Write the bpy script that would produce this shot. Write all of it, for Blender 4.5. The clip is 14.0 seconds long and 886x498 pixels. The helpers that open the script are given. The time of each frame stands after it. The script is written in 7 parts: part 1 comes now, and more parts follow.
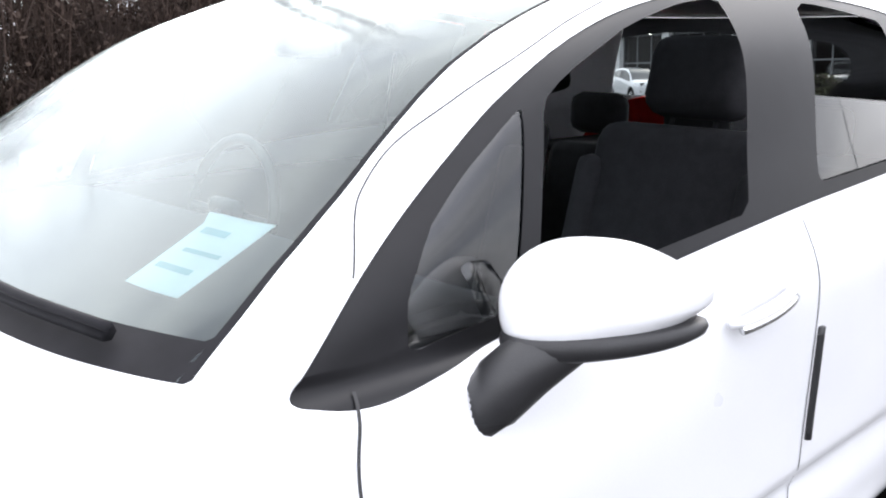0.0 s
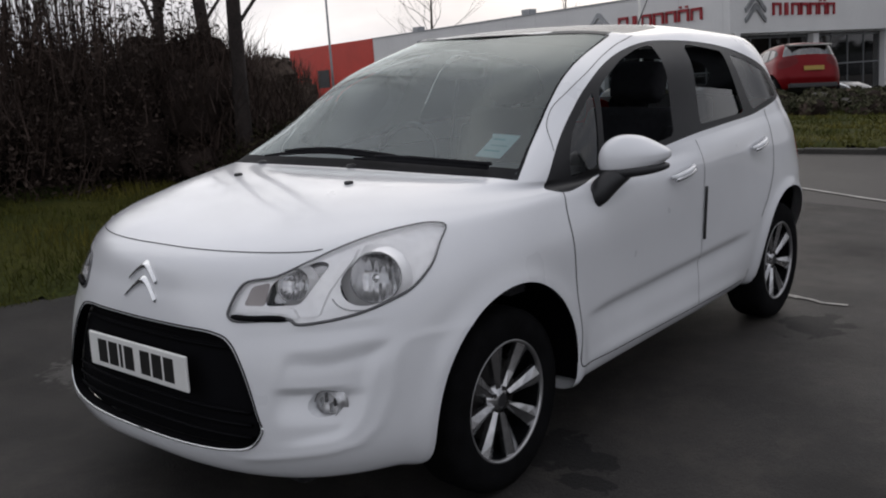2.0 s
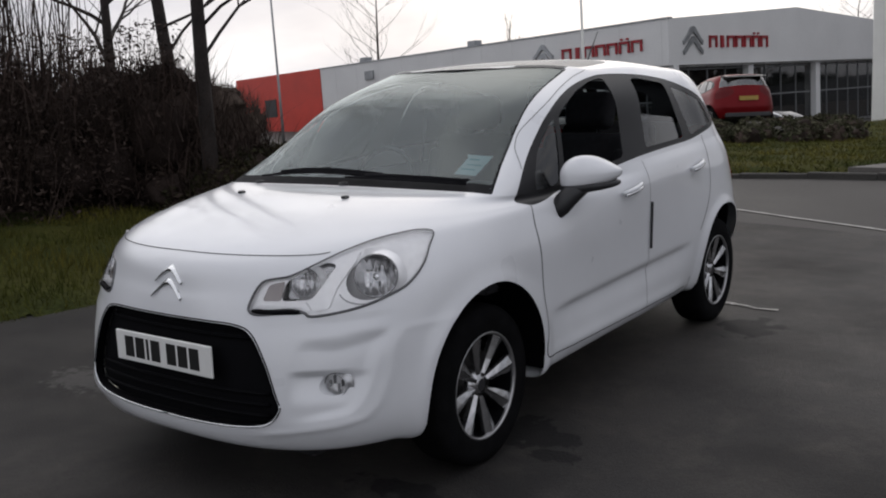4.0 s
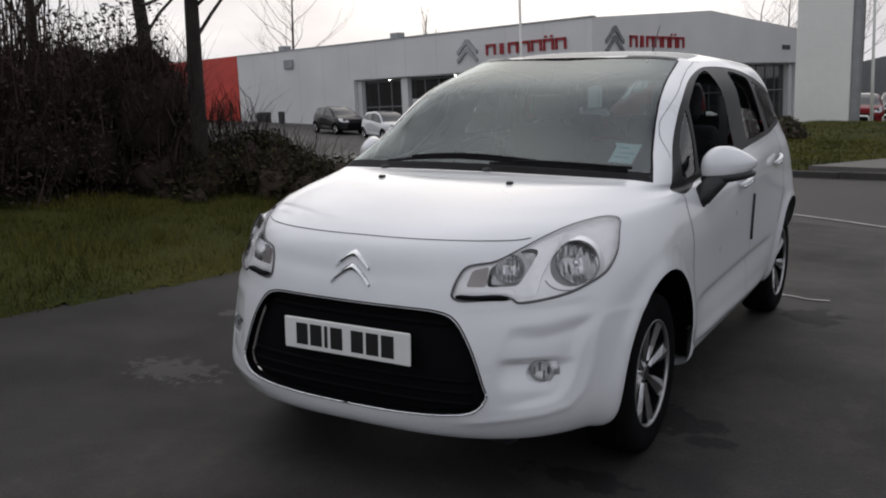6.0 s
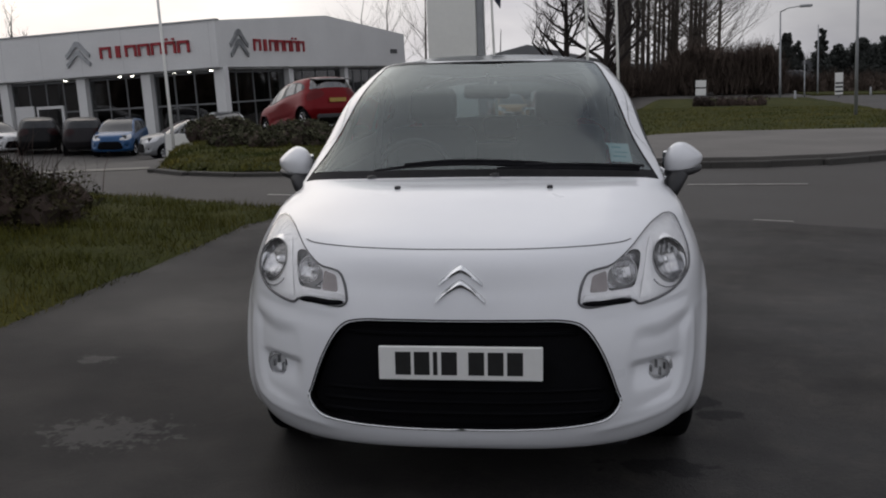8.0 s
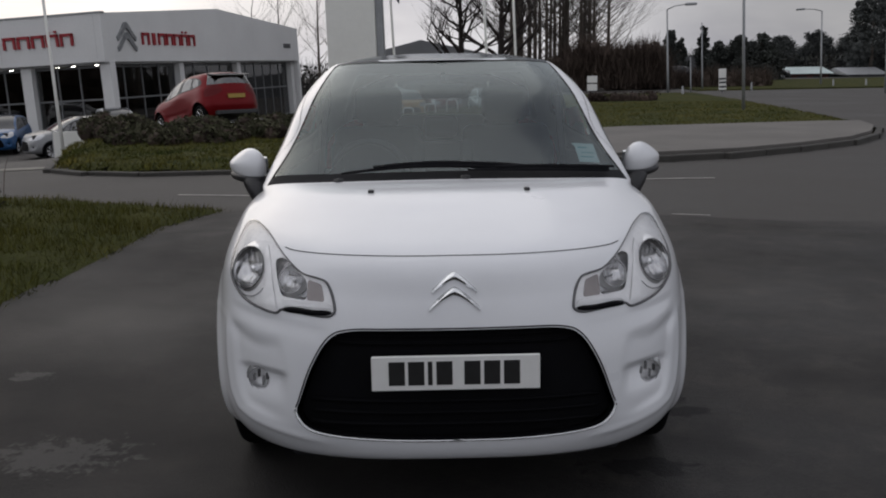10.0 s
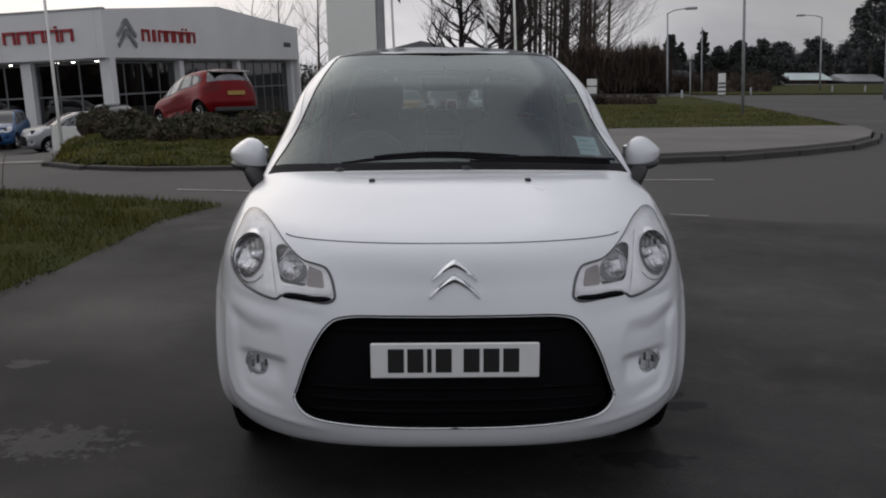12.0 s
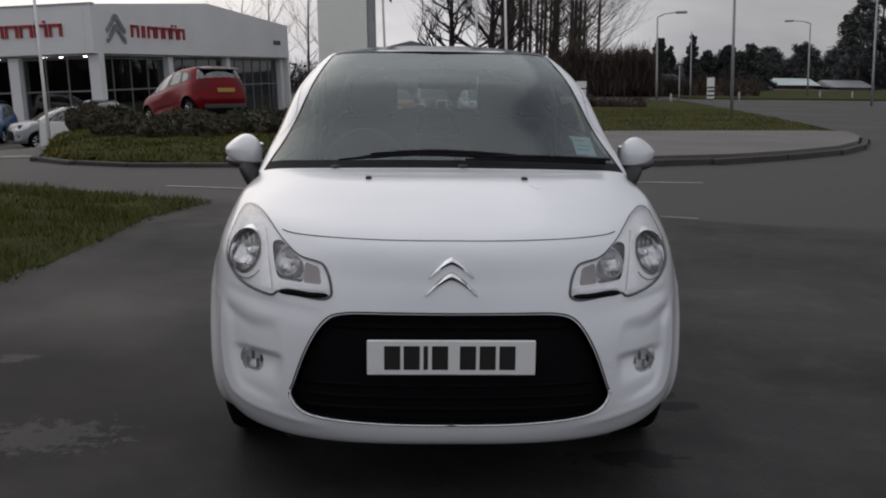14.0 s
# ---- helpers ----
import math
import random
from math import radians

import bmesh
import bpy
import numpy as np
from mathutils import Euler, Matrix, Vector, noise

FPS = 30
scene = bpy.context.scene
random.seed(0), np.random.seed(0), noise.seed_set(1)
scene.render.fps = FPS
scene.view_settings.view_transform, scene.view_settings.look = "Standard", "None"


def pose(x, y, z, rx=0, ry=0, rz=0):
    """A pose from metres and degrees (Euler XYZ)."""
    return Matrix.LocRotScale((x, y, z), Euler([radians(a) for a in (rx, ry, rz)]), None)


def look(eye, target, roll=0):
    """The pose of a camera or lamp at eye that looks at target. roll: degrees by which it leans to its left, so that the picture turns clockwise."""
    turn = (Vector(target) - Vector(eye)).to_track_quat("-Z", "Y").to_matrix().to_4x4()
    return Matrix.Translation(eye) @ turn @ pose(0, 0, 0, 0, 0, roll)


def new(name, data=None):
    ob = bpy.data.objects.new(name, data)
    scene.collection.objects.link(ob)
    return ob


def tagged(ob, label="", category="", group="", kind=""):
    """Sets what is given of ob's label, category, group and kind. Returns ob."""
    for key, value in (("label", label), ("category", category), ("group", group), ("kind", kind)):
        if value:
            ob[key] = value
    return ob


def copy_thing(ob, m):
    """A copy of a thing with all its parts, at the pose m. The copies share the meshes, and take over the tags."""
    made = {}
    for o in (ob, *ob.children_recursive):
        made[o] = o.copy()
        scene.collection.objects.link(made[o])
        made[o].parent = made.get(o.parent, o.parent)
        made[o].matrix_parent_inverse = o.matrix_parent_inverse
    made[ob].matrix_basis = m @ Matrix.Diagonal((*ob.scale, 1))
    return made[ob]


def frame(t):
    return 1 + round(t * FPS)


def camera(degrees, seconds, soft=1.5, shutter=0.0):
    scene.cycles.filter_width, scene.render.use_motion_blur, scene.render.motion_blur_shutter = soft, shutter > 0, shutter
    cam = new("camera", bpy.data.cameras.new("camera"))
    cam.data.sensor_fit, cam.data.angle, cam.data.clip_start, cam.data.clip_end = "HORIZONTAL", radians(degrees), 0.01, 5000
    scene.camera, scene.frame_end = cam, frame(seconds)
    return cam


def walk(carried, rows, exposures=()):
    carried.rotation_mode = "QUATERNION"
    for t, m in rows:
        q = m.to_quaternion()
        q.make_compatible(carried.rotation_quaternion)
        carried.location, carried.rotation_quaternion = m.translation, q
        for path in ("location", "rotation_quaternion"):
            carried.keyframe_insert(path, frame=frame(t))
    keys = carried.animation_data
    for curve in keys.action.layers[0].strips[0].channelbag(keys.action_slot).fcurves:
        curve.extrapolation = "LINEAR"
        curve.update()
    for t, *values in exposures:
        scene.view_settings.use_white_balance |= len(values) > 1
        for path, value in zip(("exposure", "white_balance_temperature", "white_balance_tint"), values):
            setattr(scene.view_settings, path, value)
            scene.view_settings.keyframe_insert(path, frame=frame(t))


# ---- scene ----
cam = camera(51.1, 14.0, soft=2.0)
PATH = [
    (0, (1.578, 0.624, 1.36), (0.116, 1.913, 0.909), 0.1),
    (0.5, (1.753, 0.006, 1.327), (0.399, 1.427, 0.944), 0.3),
    (1, (2.025, -0.55, 1.346), (0.682, 0.884, 0.974), -1.5),
    (1.5, (2.281, -1.035, 1.367), (0.969, 0.43, 0.999), -2.3),
    (2, (2.516, -1.435, 1.394), (1.229, 0.043, 0.997), -2.2),
    (2.5, (2.708, -1.662, 1.385), (1.437, -0.172, 0.977), -2.8),
    (3, (2.735, -1.754, 1.403), (1.487, -0.236, 1.032), -3.0),
    (5.3, (2.396, -2.205, 1.401), (1.272, -0.589, 1.048), -0.5),
    (5.5, (2.25, -2.279, 1.411), (1.153, -0.647, 1.05), -0.7),
    (6, (1.877, -2.408, 1.393), (0.844, -0.733, 1.034), -0.5),
    (6.5, (1.467, -2.632, 1.405), (0.647, -0.841, 1.059), -1.2),
    (7, (1.059, -2.752, 1.388), (0.435, -0.881, 1.055), -0.1),
    (7.5, (0.647, -2.821, 1.415), (0.223, -0.898, 1.065), 0.3),
    (8, (0.322, -2.795, 1.417), (0.064, -0.845, 1.054), -1.1),
    (8.5, (0.106, -2.736, 1.43), (0.014, -0.778, 1.033), -1.1),
    (8.7, (0.033, -2.745, 1.448), (0.002, -0.784, 1.055), -1.1),
    (11, (0.006, -2.725, 1.422), (-0.031, -0.761, 1.046), -0.7),
    (11.5, (0.003, -2.735, 1.407), (-0.035, -0.772, 1.031), -0.3),
    (12, (-0.001, -2.741, 1.4), (-0.026, -0.777, 1.026), -0.2),
    (12.5, (-0.01, -2.739, 1.394), (-0.031, -0.774, 1.027), -0.0),
    (13, (-0.016, -2.745, 1.392), (-0.03, -0.778, 1.03), 0.0),
    (13.5, (-0.021, -2.741, 1.391), (-0.033, -0.775, 1.022), 0.1),
    (14, (-0.032, -2.745, 1.391), (-0.03, -0.78, 1.018), 0.6),
]
walk(cam, [(t, look(eye, target, roll)) for t, eye, target, roll in PATH],
     exposures=((0.0, 2.5), (0.5, 1.75), (1.0, 1.05), (1.5, 0.48), (2.0, 0.21), (2.5, 0.22), (3.0, 0.22), (5.5, 0.24), (7.0, 0.0), (14.0, 0.0)))

# ---- light ----
UP_TILT = 2.3      # crossfall of the parking bay, degrees
SUN_AZ, SUN_EL = 150.0, 28.0


def make_world():
    w = bpy.data.worlds.new("overcast")
    scene.world = w
    w.use_nodes = True
    nt = w.node_tree
    bg = nt.nodes["Background"]
    sky = nt.nodes.new("ShaderNodeTexSky")
    sky.sky_type = "NISHITA"
    sky.sun_disc = False
    sky.sun_elevation = radians(SUN_EL)
    sky.sun_rotation = radians(-30)
    sky.dust_density = 4
    tc = nt.nodes.new("ShaderNodeTexCoord")
    mp = nt.nodes.new("ShaderNodeMapping")
    mp.inputs["Scale"].default_value = (1.2, 1.2, 3.2)
    nt.links.new(tc.outputs["Generated"], mp.inputs["Vector"])
    nz = nt.nodes.new("ShaderNodeTexNoise")
    nz.inputs["Scale"].default_value = 2.2
    nz.inputs["Detail"].default_value = 5
    nz.inputs["Roughness"].default_value = 0.55
    nt.links.new(mp.outputs["Vector"], nz.inputs["Vector"])
    ramp = nt.nodes.new("ShaderNodeValToRGB")
    ramp.color_ramp.elements[0].position = 0.30
    ramp.color_ramp.elements[0].color = (0.475, 0.488, 0.57, 1)
    ramp.color_ramp.elements[1].position = 0.72
    ramp.color_ramp.elements[1].color = (0.99, 0.985, 1.01, 1)
    nt.links.new(nz.outputs["Fac"], ramp.inputs["Fac"])
    # thinner cloud, so a brighter sky, towards the hidden sun
    dotn = nt.nodes.new("ShaderNodeVectorMath")
    dotn.operation = "DOT_PRODUCT"
    sd = Vector((-math.sin(radians(52)) * 0.88, math.cos(radians(52)) * 0.88, 0.48))
    dotn.inputs[1].default_value = sd.normalized()
    nt.links.new(tc.outputs["Generated"], dotn.inputs[0])
    mr = nt.nodes.new("ShaderNodeMapRange")
    mr.inputs["From Min"].default_value = -0.2
    mr.inputs["From Max"].default_value = 1.0
    mr.inputs["To Min"].default_value = 1.14
    mr.inputs["To Max"].default_value = 1.5
    nt.links.new(dotn.outputs["Value"], mr.inputs["Value"])
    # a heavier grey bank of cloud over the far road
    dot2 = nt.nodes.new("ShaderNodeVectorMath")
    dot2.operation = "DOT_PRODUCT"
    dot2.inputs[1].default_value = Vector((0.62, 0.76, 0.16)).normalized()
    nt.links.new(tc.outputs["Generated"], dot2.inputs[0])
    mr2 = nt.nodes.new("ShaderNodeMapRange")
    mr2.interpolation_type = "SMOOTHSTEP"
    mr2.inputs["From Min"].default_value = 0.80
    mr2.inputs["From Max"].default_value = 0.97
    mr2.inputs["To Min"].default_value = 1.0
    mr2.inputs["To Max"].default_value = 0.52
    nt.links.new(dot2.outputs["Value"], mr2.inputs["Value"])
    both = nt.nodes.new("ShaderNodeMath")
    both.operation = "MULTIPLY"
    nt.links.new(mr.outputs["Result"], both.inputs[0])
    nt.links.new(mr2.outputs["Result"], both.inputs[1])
    sc = nt.nodes.new("ShaderNodeVectorMath")
    sc.operation = "SCALE"
    nt.links.new(ramp.outputs["Color"], sc.inputs[0])
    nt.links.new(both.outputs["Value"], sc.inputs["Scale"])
    sk = nt.nodes.new("ShaderNodeVectorMath")
    sk.operation = "SCALE"
    sk.inputs["Scale"].default_value = 0.1
    nt.links.new(sky.outputs["Color"], sk.inputs[0])
    mx = nt.nodes.new("ShaderNodeMix")
    mx.data_type = "RGBA"
    mx.inputs["Factor"].default_value = 0.85
    nt.links.new(sk.outputs["Vector"], mx.inputs["A"])
    nt.links.new(sc.outputs["Vector"], mx.inputs["B"])
    nt.links.new(mx.outputs["Result"], bg.inputs["Color"])
    bg.inputs["Strength"].default_value = 0.75


make_world()
sun_data = bpy.data.lights.new("sun", "SUN")
sun_data.energy = 0.6
sun_data.angle = radians(100)
sun_data.color = (1.0, 0.96, 0.9)
sun = new("sun", sun_data)
sun.matrix_world = look((0, 0, 30), (20, -17, 12))


# ---- materials ----
def material(name, base, rough=0.5, metal=0.0, spread=0.0, scale=8.0, fine=0.0, fine_scale=90.0, bump=0.0,
             coat=0.0, rough_spread=0.0, second=None, spec=0.5, per_object=0.0, island=0.0):
    """A principled material with noise at two scales in colour, gloss and relief."""
    m = bpy.data.materials.new(name)
    m.use_nodes = True
    nt = m.node_tree
    p = nt.nodes["Principled BSDF"]
    p.inputs["Base Color"].default_value = (*base, 1)
    p.inputs["Roughness"].default_value = rough
    p.inputs["Metallic"].default_value = metal
    p.inputs["Specular IOR Level"].default_value = spec
    p.inputs["Coat Weight"].default_value = coat
    p.inputs["Coat Roughness"].default_value = 0.10
    if not (spread or fine or bump or rough_spread or per_object or island):
        return m
    tc = nt.nodes.new("ShaderNodeTexCoord")
    n1 = nt.nodes.new("ShaderNodeTexNoise")
    n1.inputs["Scale"].default_value = scale
    n1.inputs["Detail"].default_value = 4
    nt.links.new(tc.outputs["Object"], n1.inputs["Vector"])
    n2 = nt.nodes.new("ShaderNodeTexNoise")
    n2.inputs["Scale"].default_value = fine_scale
    n2.inputs["Detail"].default_value = 3
    nt.links.new(tc.outputs["Object"], n2.inputs["Vector"])
    mx = nt.nodes.new("ShaderNodeMix")
    mx.data_type = "RGBA"
    other = second if second else tuple(min(1, c * (1 + spread)) for c in base)
    low = base if second else tuple(c * (1 - spread) for c in base)
    mx.inputs["A"].default_value = (*low, 1)
    mx.inputs["B"].default_value = (*other, 1)
    r1 = nt.nodes.new("ShaderNodeMapRange")
    r1.inputs["From Min"].default_value = 0.3
    r1.inputs["From Max"].default_value = 0.7
    nt.links.new(n1.outputs["Fac"], r1.inputs["Value"])
    nt.links.new(r1.outputs["Result"], mx.inputs["Factor"])
    hsv = nt.nodes.new("ShaderNodeHueSaturation")
    nt.links.new(mx.outputs["Result"], hsv.inputs["Color"])
    r2 = nt.nodes.new("ShaderNodeMapRange")
    r2.inputs["From Min"].default_value = 0.25
    r2.inputs["From Max"].default_value = 0.75
    r2.inputs["To Min"].default_value = 1 - fine
    r2.inputs["To Max"].default_value = 1 + fine
    nt.links.new(n2.outputs["Fac"], r2.inputs["Value"])
    value = r2.outputs["Result"]
    for amount, node, socket in ((per_object, "ShaderNodeObjectInfo", "Random"), (island, "ShaderNodeNewGeometry", "Random Per Island")):
        if amount:
            info = nt.nodes.new(node)
            r3 = nt.nodes.new("ShaderNodeMapRange")
            r3.inputs["To Min"].default_value = 1 - amount
            r3.inputs["To Max"].default_value = 1 + amount
            nt.links.new(info.outputs[socket], r3.inputs["Value"])
            mul = nt.nodes.new("ShaderNodeMath")
            mul.operation = "MULTIPLY"
            nt.links.new(value, mul.inputs[0])
            nt.links.new(r3.outputs["Result"], mul.inputs[1])
            value = mul.outputs["Value"]
    nt.links.new(value, hsv.inputs["Value"])
    nt.links.new(hsv.outputs["Color"], p.inputs["Base Color"])
    if rough_spread:
        r4 = nt.nodes.new("ShaderNodeMapRange")
        r4.inputs["From Min"].default_value = 0.3
        r4.inputs["From Max"].default_value = 0.7
        r4.inputs["To Min"].default_value = max(0.02, rough - rough_spread)
        r4.inputs["To Max"].default_value = min(1, rough + rough_spread)
        nt.links.new(n1.outputs["Fac"], r4.inputs["Value"])
        nt.links.new(r4.outputs["Result"], p.inputs["Roughness"])
    if bump:
        b = nt.nodes.new("ShaderNodeBump")
        b.inputs["Strength"].default_value = 1
        b.inputs["Distance"].default_value = bump
        nt.links.new(n2.outputs["Fac"], b.inputs["Height"])
        nt.links.new(b.outputs["Normal"], p.inputs["Normal"])
    return m


def glass_pane(name, tint, gloss=1.0, rough=0.02, ior=1.5):
    """A thin pane: tinted see-through mixed with a mirror by Fresnel."""
    m = bpy.data.materials.new(name)
    m.use_nodes = True
    nt = m.node_tree
    nt.nodes.remove(nt.nodes["Principled BSDF"])
    out = nt.nodes["Material Output"]
    tr = nt.nodes.new("ShaderNodeBsdfTransparent")
    tr.inputs["Color"].default_value = (*tint, 1)
    gl = nt.nodes.new("ShaderNodeBsdfGlossy")
    gl.inputs["Color"].default_value = (*gloss, 1) if isinstance(gloss, tuple) else (gloss, gloss, gloss, 1)
    gl.inputs["Roughness"].default_value = rough
    fr = nt.nodes.new("ShaderNodeFresnel")
    fr.inputs["IOR"].default_value = ior
    mx = nt.nodes.new("ShaderNodeMixShader")
    nt.links.new(fr.outputs["Fac"], mx.inputs["Fac"])
    nt.links.new(tr.outputs["BSDF"], mx.inputs[1])
    nt.links.new(gl.outputs["BSDF"], mx.inputs[2])
    shader = mx.outputs["Shader"]
    nt.links.new(shader, out.inputs["Surface"])
    return m


def lamp_material(name, colour, strength):
    m = bpy.data.materials.new(name)
    m.use_nodes = True
    p = m.node_tree.nodes["Principled BSDF"]
    p.inputs["Emission Color"].default_value = (*colour, 1)
    p.inputs["Emission Strength"].default_value = strength
    return m


M_PAINT = material("white_car_paint", (0.755, 0.765, 0.79), 0.32, 0, 0.03, 3.0, 0.015, 300, 0, coat=0.85, rough_spread=0.05)
M_BLACK = material("black_plastic", (0.018, 0.018, 0.02), 0.45, 0, 0.2, 20, 0.1, 400, 0.0003)
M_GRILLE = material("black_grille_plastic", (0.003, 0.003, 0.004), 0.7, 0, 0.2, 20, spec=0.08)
M_PILLAR = material("satin_black_trim", (0.010, 0.010, 0.0115), 0.4, 0, 0.1, 20, spec=0.22)
M_RUBBER = material("tyre_rubber", (0.006, 0.006, 0.0065), 0.85, 0, 0.3, 14, 0.2, 160, 0.0006, spec=0.05)
M_CHROME = material("chrome", (0.78, 0.79, 0.8), 0.09, 1.0, 0.04, 20)
M_RIMEDGE = material("silver_rim_edge", (0.42, 0.42, 0.425), 0.34, 0.85, 0.1, 25)
M_BADGE = material("satin_chrome", (0.80, 0.81, 0.82), 0.16, 1.0, 0.06, 40)
M_ALLOY = material("silver_alloy", (0.54, 0.54, 0.55), 0.22, 0.95, 0.1, 25, 0.04, 200)
M_DISC = material("brake_metal", (0.04, 0.038, 0.036), 0.45, 0.8, 0.3, 30)
M_FRIT = material("black_glass_band", (0.012, 0.012, 0.014), 0.7, 0, 0.2, 20, spec=0.12)
M_LAMPBOWL = material("lamp_reflector", (0.58, 0.58, 0.59), 0.13, 0.92, 0.15, 45)
M_LAMPBODY = material("lamp_housing_silver", (0.94, 0.94, 0.95), 0.24, 0.16, 0.05, 30, coat=0.4)
M_LAMPDARK = material("lamp_housing_grey", (0.10, 0.10, 0.105), 0.35, 0.2, 0.2, 40)
M_LAMPGREY = material("lamp_reflector_grey", (0.52, 0.525, 0.535), 0.22, 0.6, 0.25, 50)
M_LAMPDEEP = material("lamp_back_grey", (0.31, 0.31, 0.32), 0.18, 0.75, 0.5, 45)
M_LAMPSMOKE = material("smoky_indicator", (0.30, 0.27, 0.265), 0.25, 0.4, 0.1, 30)
M_SEAM = material("panel_gap", (0.03, 0.03, 0.032), 0.8, 0, 0.1, 20)
M_SCREEN = glass_pane("windscreen_glass", (0.52, 0.62, 0.63), (0.85, 0.93, 0.94), 0.11, 1.66)
M_GLASS = glass_pane("side_glass", (0.40, 0.44, 0.45), 0.95, 0.02, 1.75)
# mirror colour halved, so the roof panel reflects less sky than clear glass
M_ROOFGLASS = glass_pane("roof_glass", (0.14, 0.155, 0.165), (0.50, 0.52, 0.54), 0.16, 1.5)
M_TAILGLASS = glass_pane("dark_tail_glass", (0.20, 0.22, 0.23), 0.85, 0.02, 1.5)
M_LENS = glass_pane("clear_lens", (1.0, 1.0, 1.0), 1.0, 0.02, 1.45)
M_SEAT = material("dark_seat_fabric", (0.02, 0.02, 0.024), 0.9, 0, 0.2, 30, 0.3, 500, 0.0006)
M_TRIM = material("grey_cabin_trim", (0.06, 0.06, 0.065), 0.7, 0, 0.15, 20, 0.1, 300, 0.0003)
M_PLATE = material("plate_white", (0.80, 0.80, 0.78), 0.35, 0, 0.03, 20)
M_INK = material("black_ink", (0.012, 0.012, 0.012), 0.5, 0, 0.2, 40)
M_REDLENS = material("red_lens", (0.42, 0.015, 0.015), 0.15, 0, 0.1, 20)


def asphalt_material():
    """Dark worn asphalt: aggregate grain, broad brown mottling, ragged wet drips by the wheels, pale scuffs."""
    m = material("worn_asphalt", (0.0235, 0.0220, 0.0213), 0.72, 0, 0.3, 0.55, 0.42, 140, 0.004, rough_spread=0.15, spec=0.25, second=(0.037, 0.034, 0.0315))
    nt = m.node_tree
    p = nt.nodes["Principled BSDF"]
    tc = nt.nodes.new("ShaderNodeTexCoord")
    pos = tc.outputs["Object"]
    last = p.inputs["Base Color"].links[0].from_socket

    def noise_at(scale, detail, rough=0.6):
        n = nt.nodes.new("ShaderNodeTexNoise")
        n.inputs["Scale"].default_value = scale
        n.inputs["Detail"].default_value = detail
        n.inputs["Roughness"].default_value = rough
        nt.links.new(pos, n.inputs["Vector"])
        return n.outputs["Fac"]

    def math_node(op, a, b, c=None):
        n = nt.nodes.new("ShaderNodeMath")
        n.operation = op
        for k, v in enumerate((a, b, c)):
            if v is None:
                continue
            if isinstance(v, (int, float)):
                n.inputs[k].default_value = v
            else:
                nt.links.new(v, n.inputs[k])
        return n.outputs["Value"]

    def near(x, y, rx, ry):
        """1 at a spot, 0 at its rim, as a soft ellipse."""
        mp = nt.nodes.new("ShaderNodeMapping")
        mp.vector_type = "TEXTURE"
        mp.inputs["Location"].default_value = (x, y, 0)
        mp.inputs["Scale"].default_value = (rx, ry, 1)
        nt.links.new(pos, mp.inputs["Vector"])
        ln = nt.nodes.new("ShaderNodeVectorMath")
        ln.operation = "LENGTH"
        nt.links.new(mp.outputs["Vector"], ln.inputs[0])
        return math_node("SUBTRACT", 1.0, ln.outputs["Value"])

    def ragged(spots, texture, cut, soft):
        total = None
        for spot in spots:
            v = near(*spot)
            total = v if total is None else math_node("MAXIMUM", total, v)
        total = math_node("MAXIMUM", total, -0.6)
        total = math_node("MULTIPLY_ADD", total, 0.45, texture)
        mr = nt.nodes.new("ShaderNodeMapRange")
        mr.interpolation_type = "SMOOTHSTEP"
        mr.inputs["From Min"].default_value = cut
        mr.inputs["From Max"].default_value = cut + soft
        nt.links.new(total, mr.inputs["Value"])
        return mr.outputs["Result"]

    def over(factor, colour, amount):
        nonlocal last
        mx = nt.nodes.new("ShaderNodeMix")
        mx.data_type = "RGBA"
        nt.links.new(math_node("MULTIPLY", factor, amount), mx.inputs["Factor"])
        nt.links.new(last, mx.inputs["A"])
        mx.inputs["B"].default_value = (*colour, 1)
        last = mx.outputs["Result"]

    # lane-wide repairs and brown silt
    broad = nt.nodes.new("ShaderNodeMapRange")
    broad.inputs["From Min"].default_value = 0.45
    broad.inputs["From Max"].default_value = 0.62
    nt.links.new(noise_at(0.35, 6, 0.65), broad.inputs["Value"])
    over(broad.outputs["Result"], (0.054, 0.047, 0.041), 0.62)
    patch = nt.nodes.new("ShaderNodeMapRange")
    patch.inputs["From Min"].default_value = 0.42
    patch.inputs["From Max"].default_value = 0.58
    nt.links.new(noise_at(2.3, 7, 0.7), patch.inputs["Value"])
    over(patch.outputs["Result"], (0.017, 0.0163, 0.0163), 0.42)
    blot = nt.nodes.new("ShaderNodeMapRange")
    blot.inputs["From Min"].default_value = 0.50
    blot.inputs["From Max"].default_value = 0.66
    nt.links.new(noise_at(4.0, 8, 0.72), blot.inputs["Value"])
    over(blot.outputs["Result"], (0.066, 0.058, 0.050), 0.42)
    smudge = nt.nodes.new("ShaderNodeMapRange")
    smudge.inputs["From Min"].default_value = 0.50
    smudge.inputs["From Max"].default_value = 0.64
    nt.links.new(noise_at(1.1, 5, 0.6), smudge.inputs["Value"])
    over(smudge.outputs["Result"], (0.014, 0.0135, 0.013), 0.55)
    # two broad darker areas, beside the car and ahead of its nose
    darker = ragged(((-2.0, 2.2, 1.8, 4.0), (0.1, -1.6, 2.2, 1.2)), noise_at(1.6, 6, 0.65), 0.42, 0.22)
    over(darker, (0.0135, 0.013, 0.0126), 0.6)
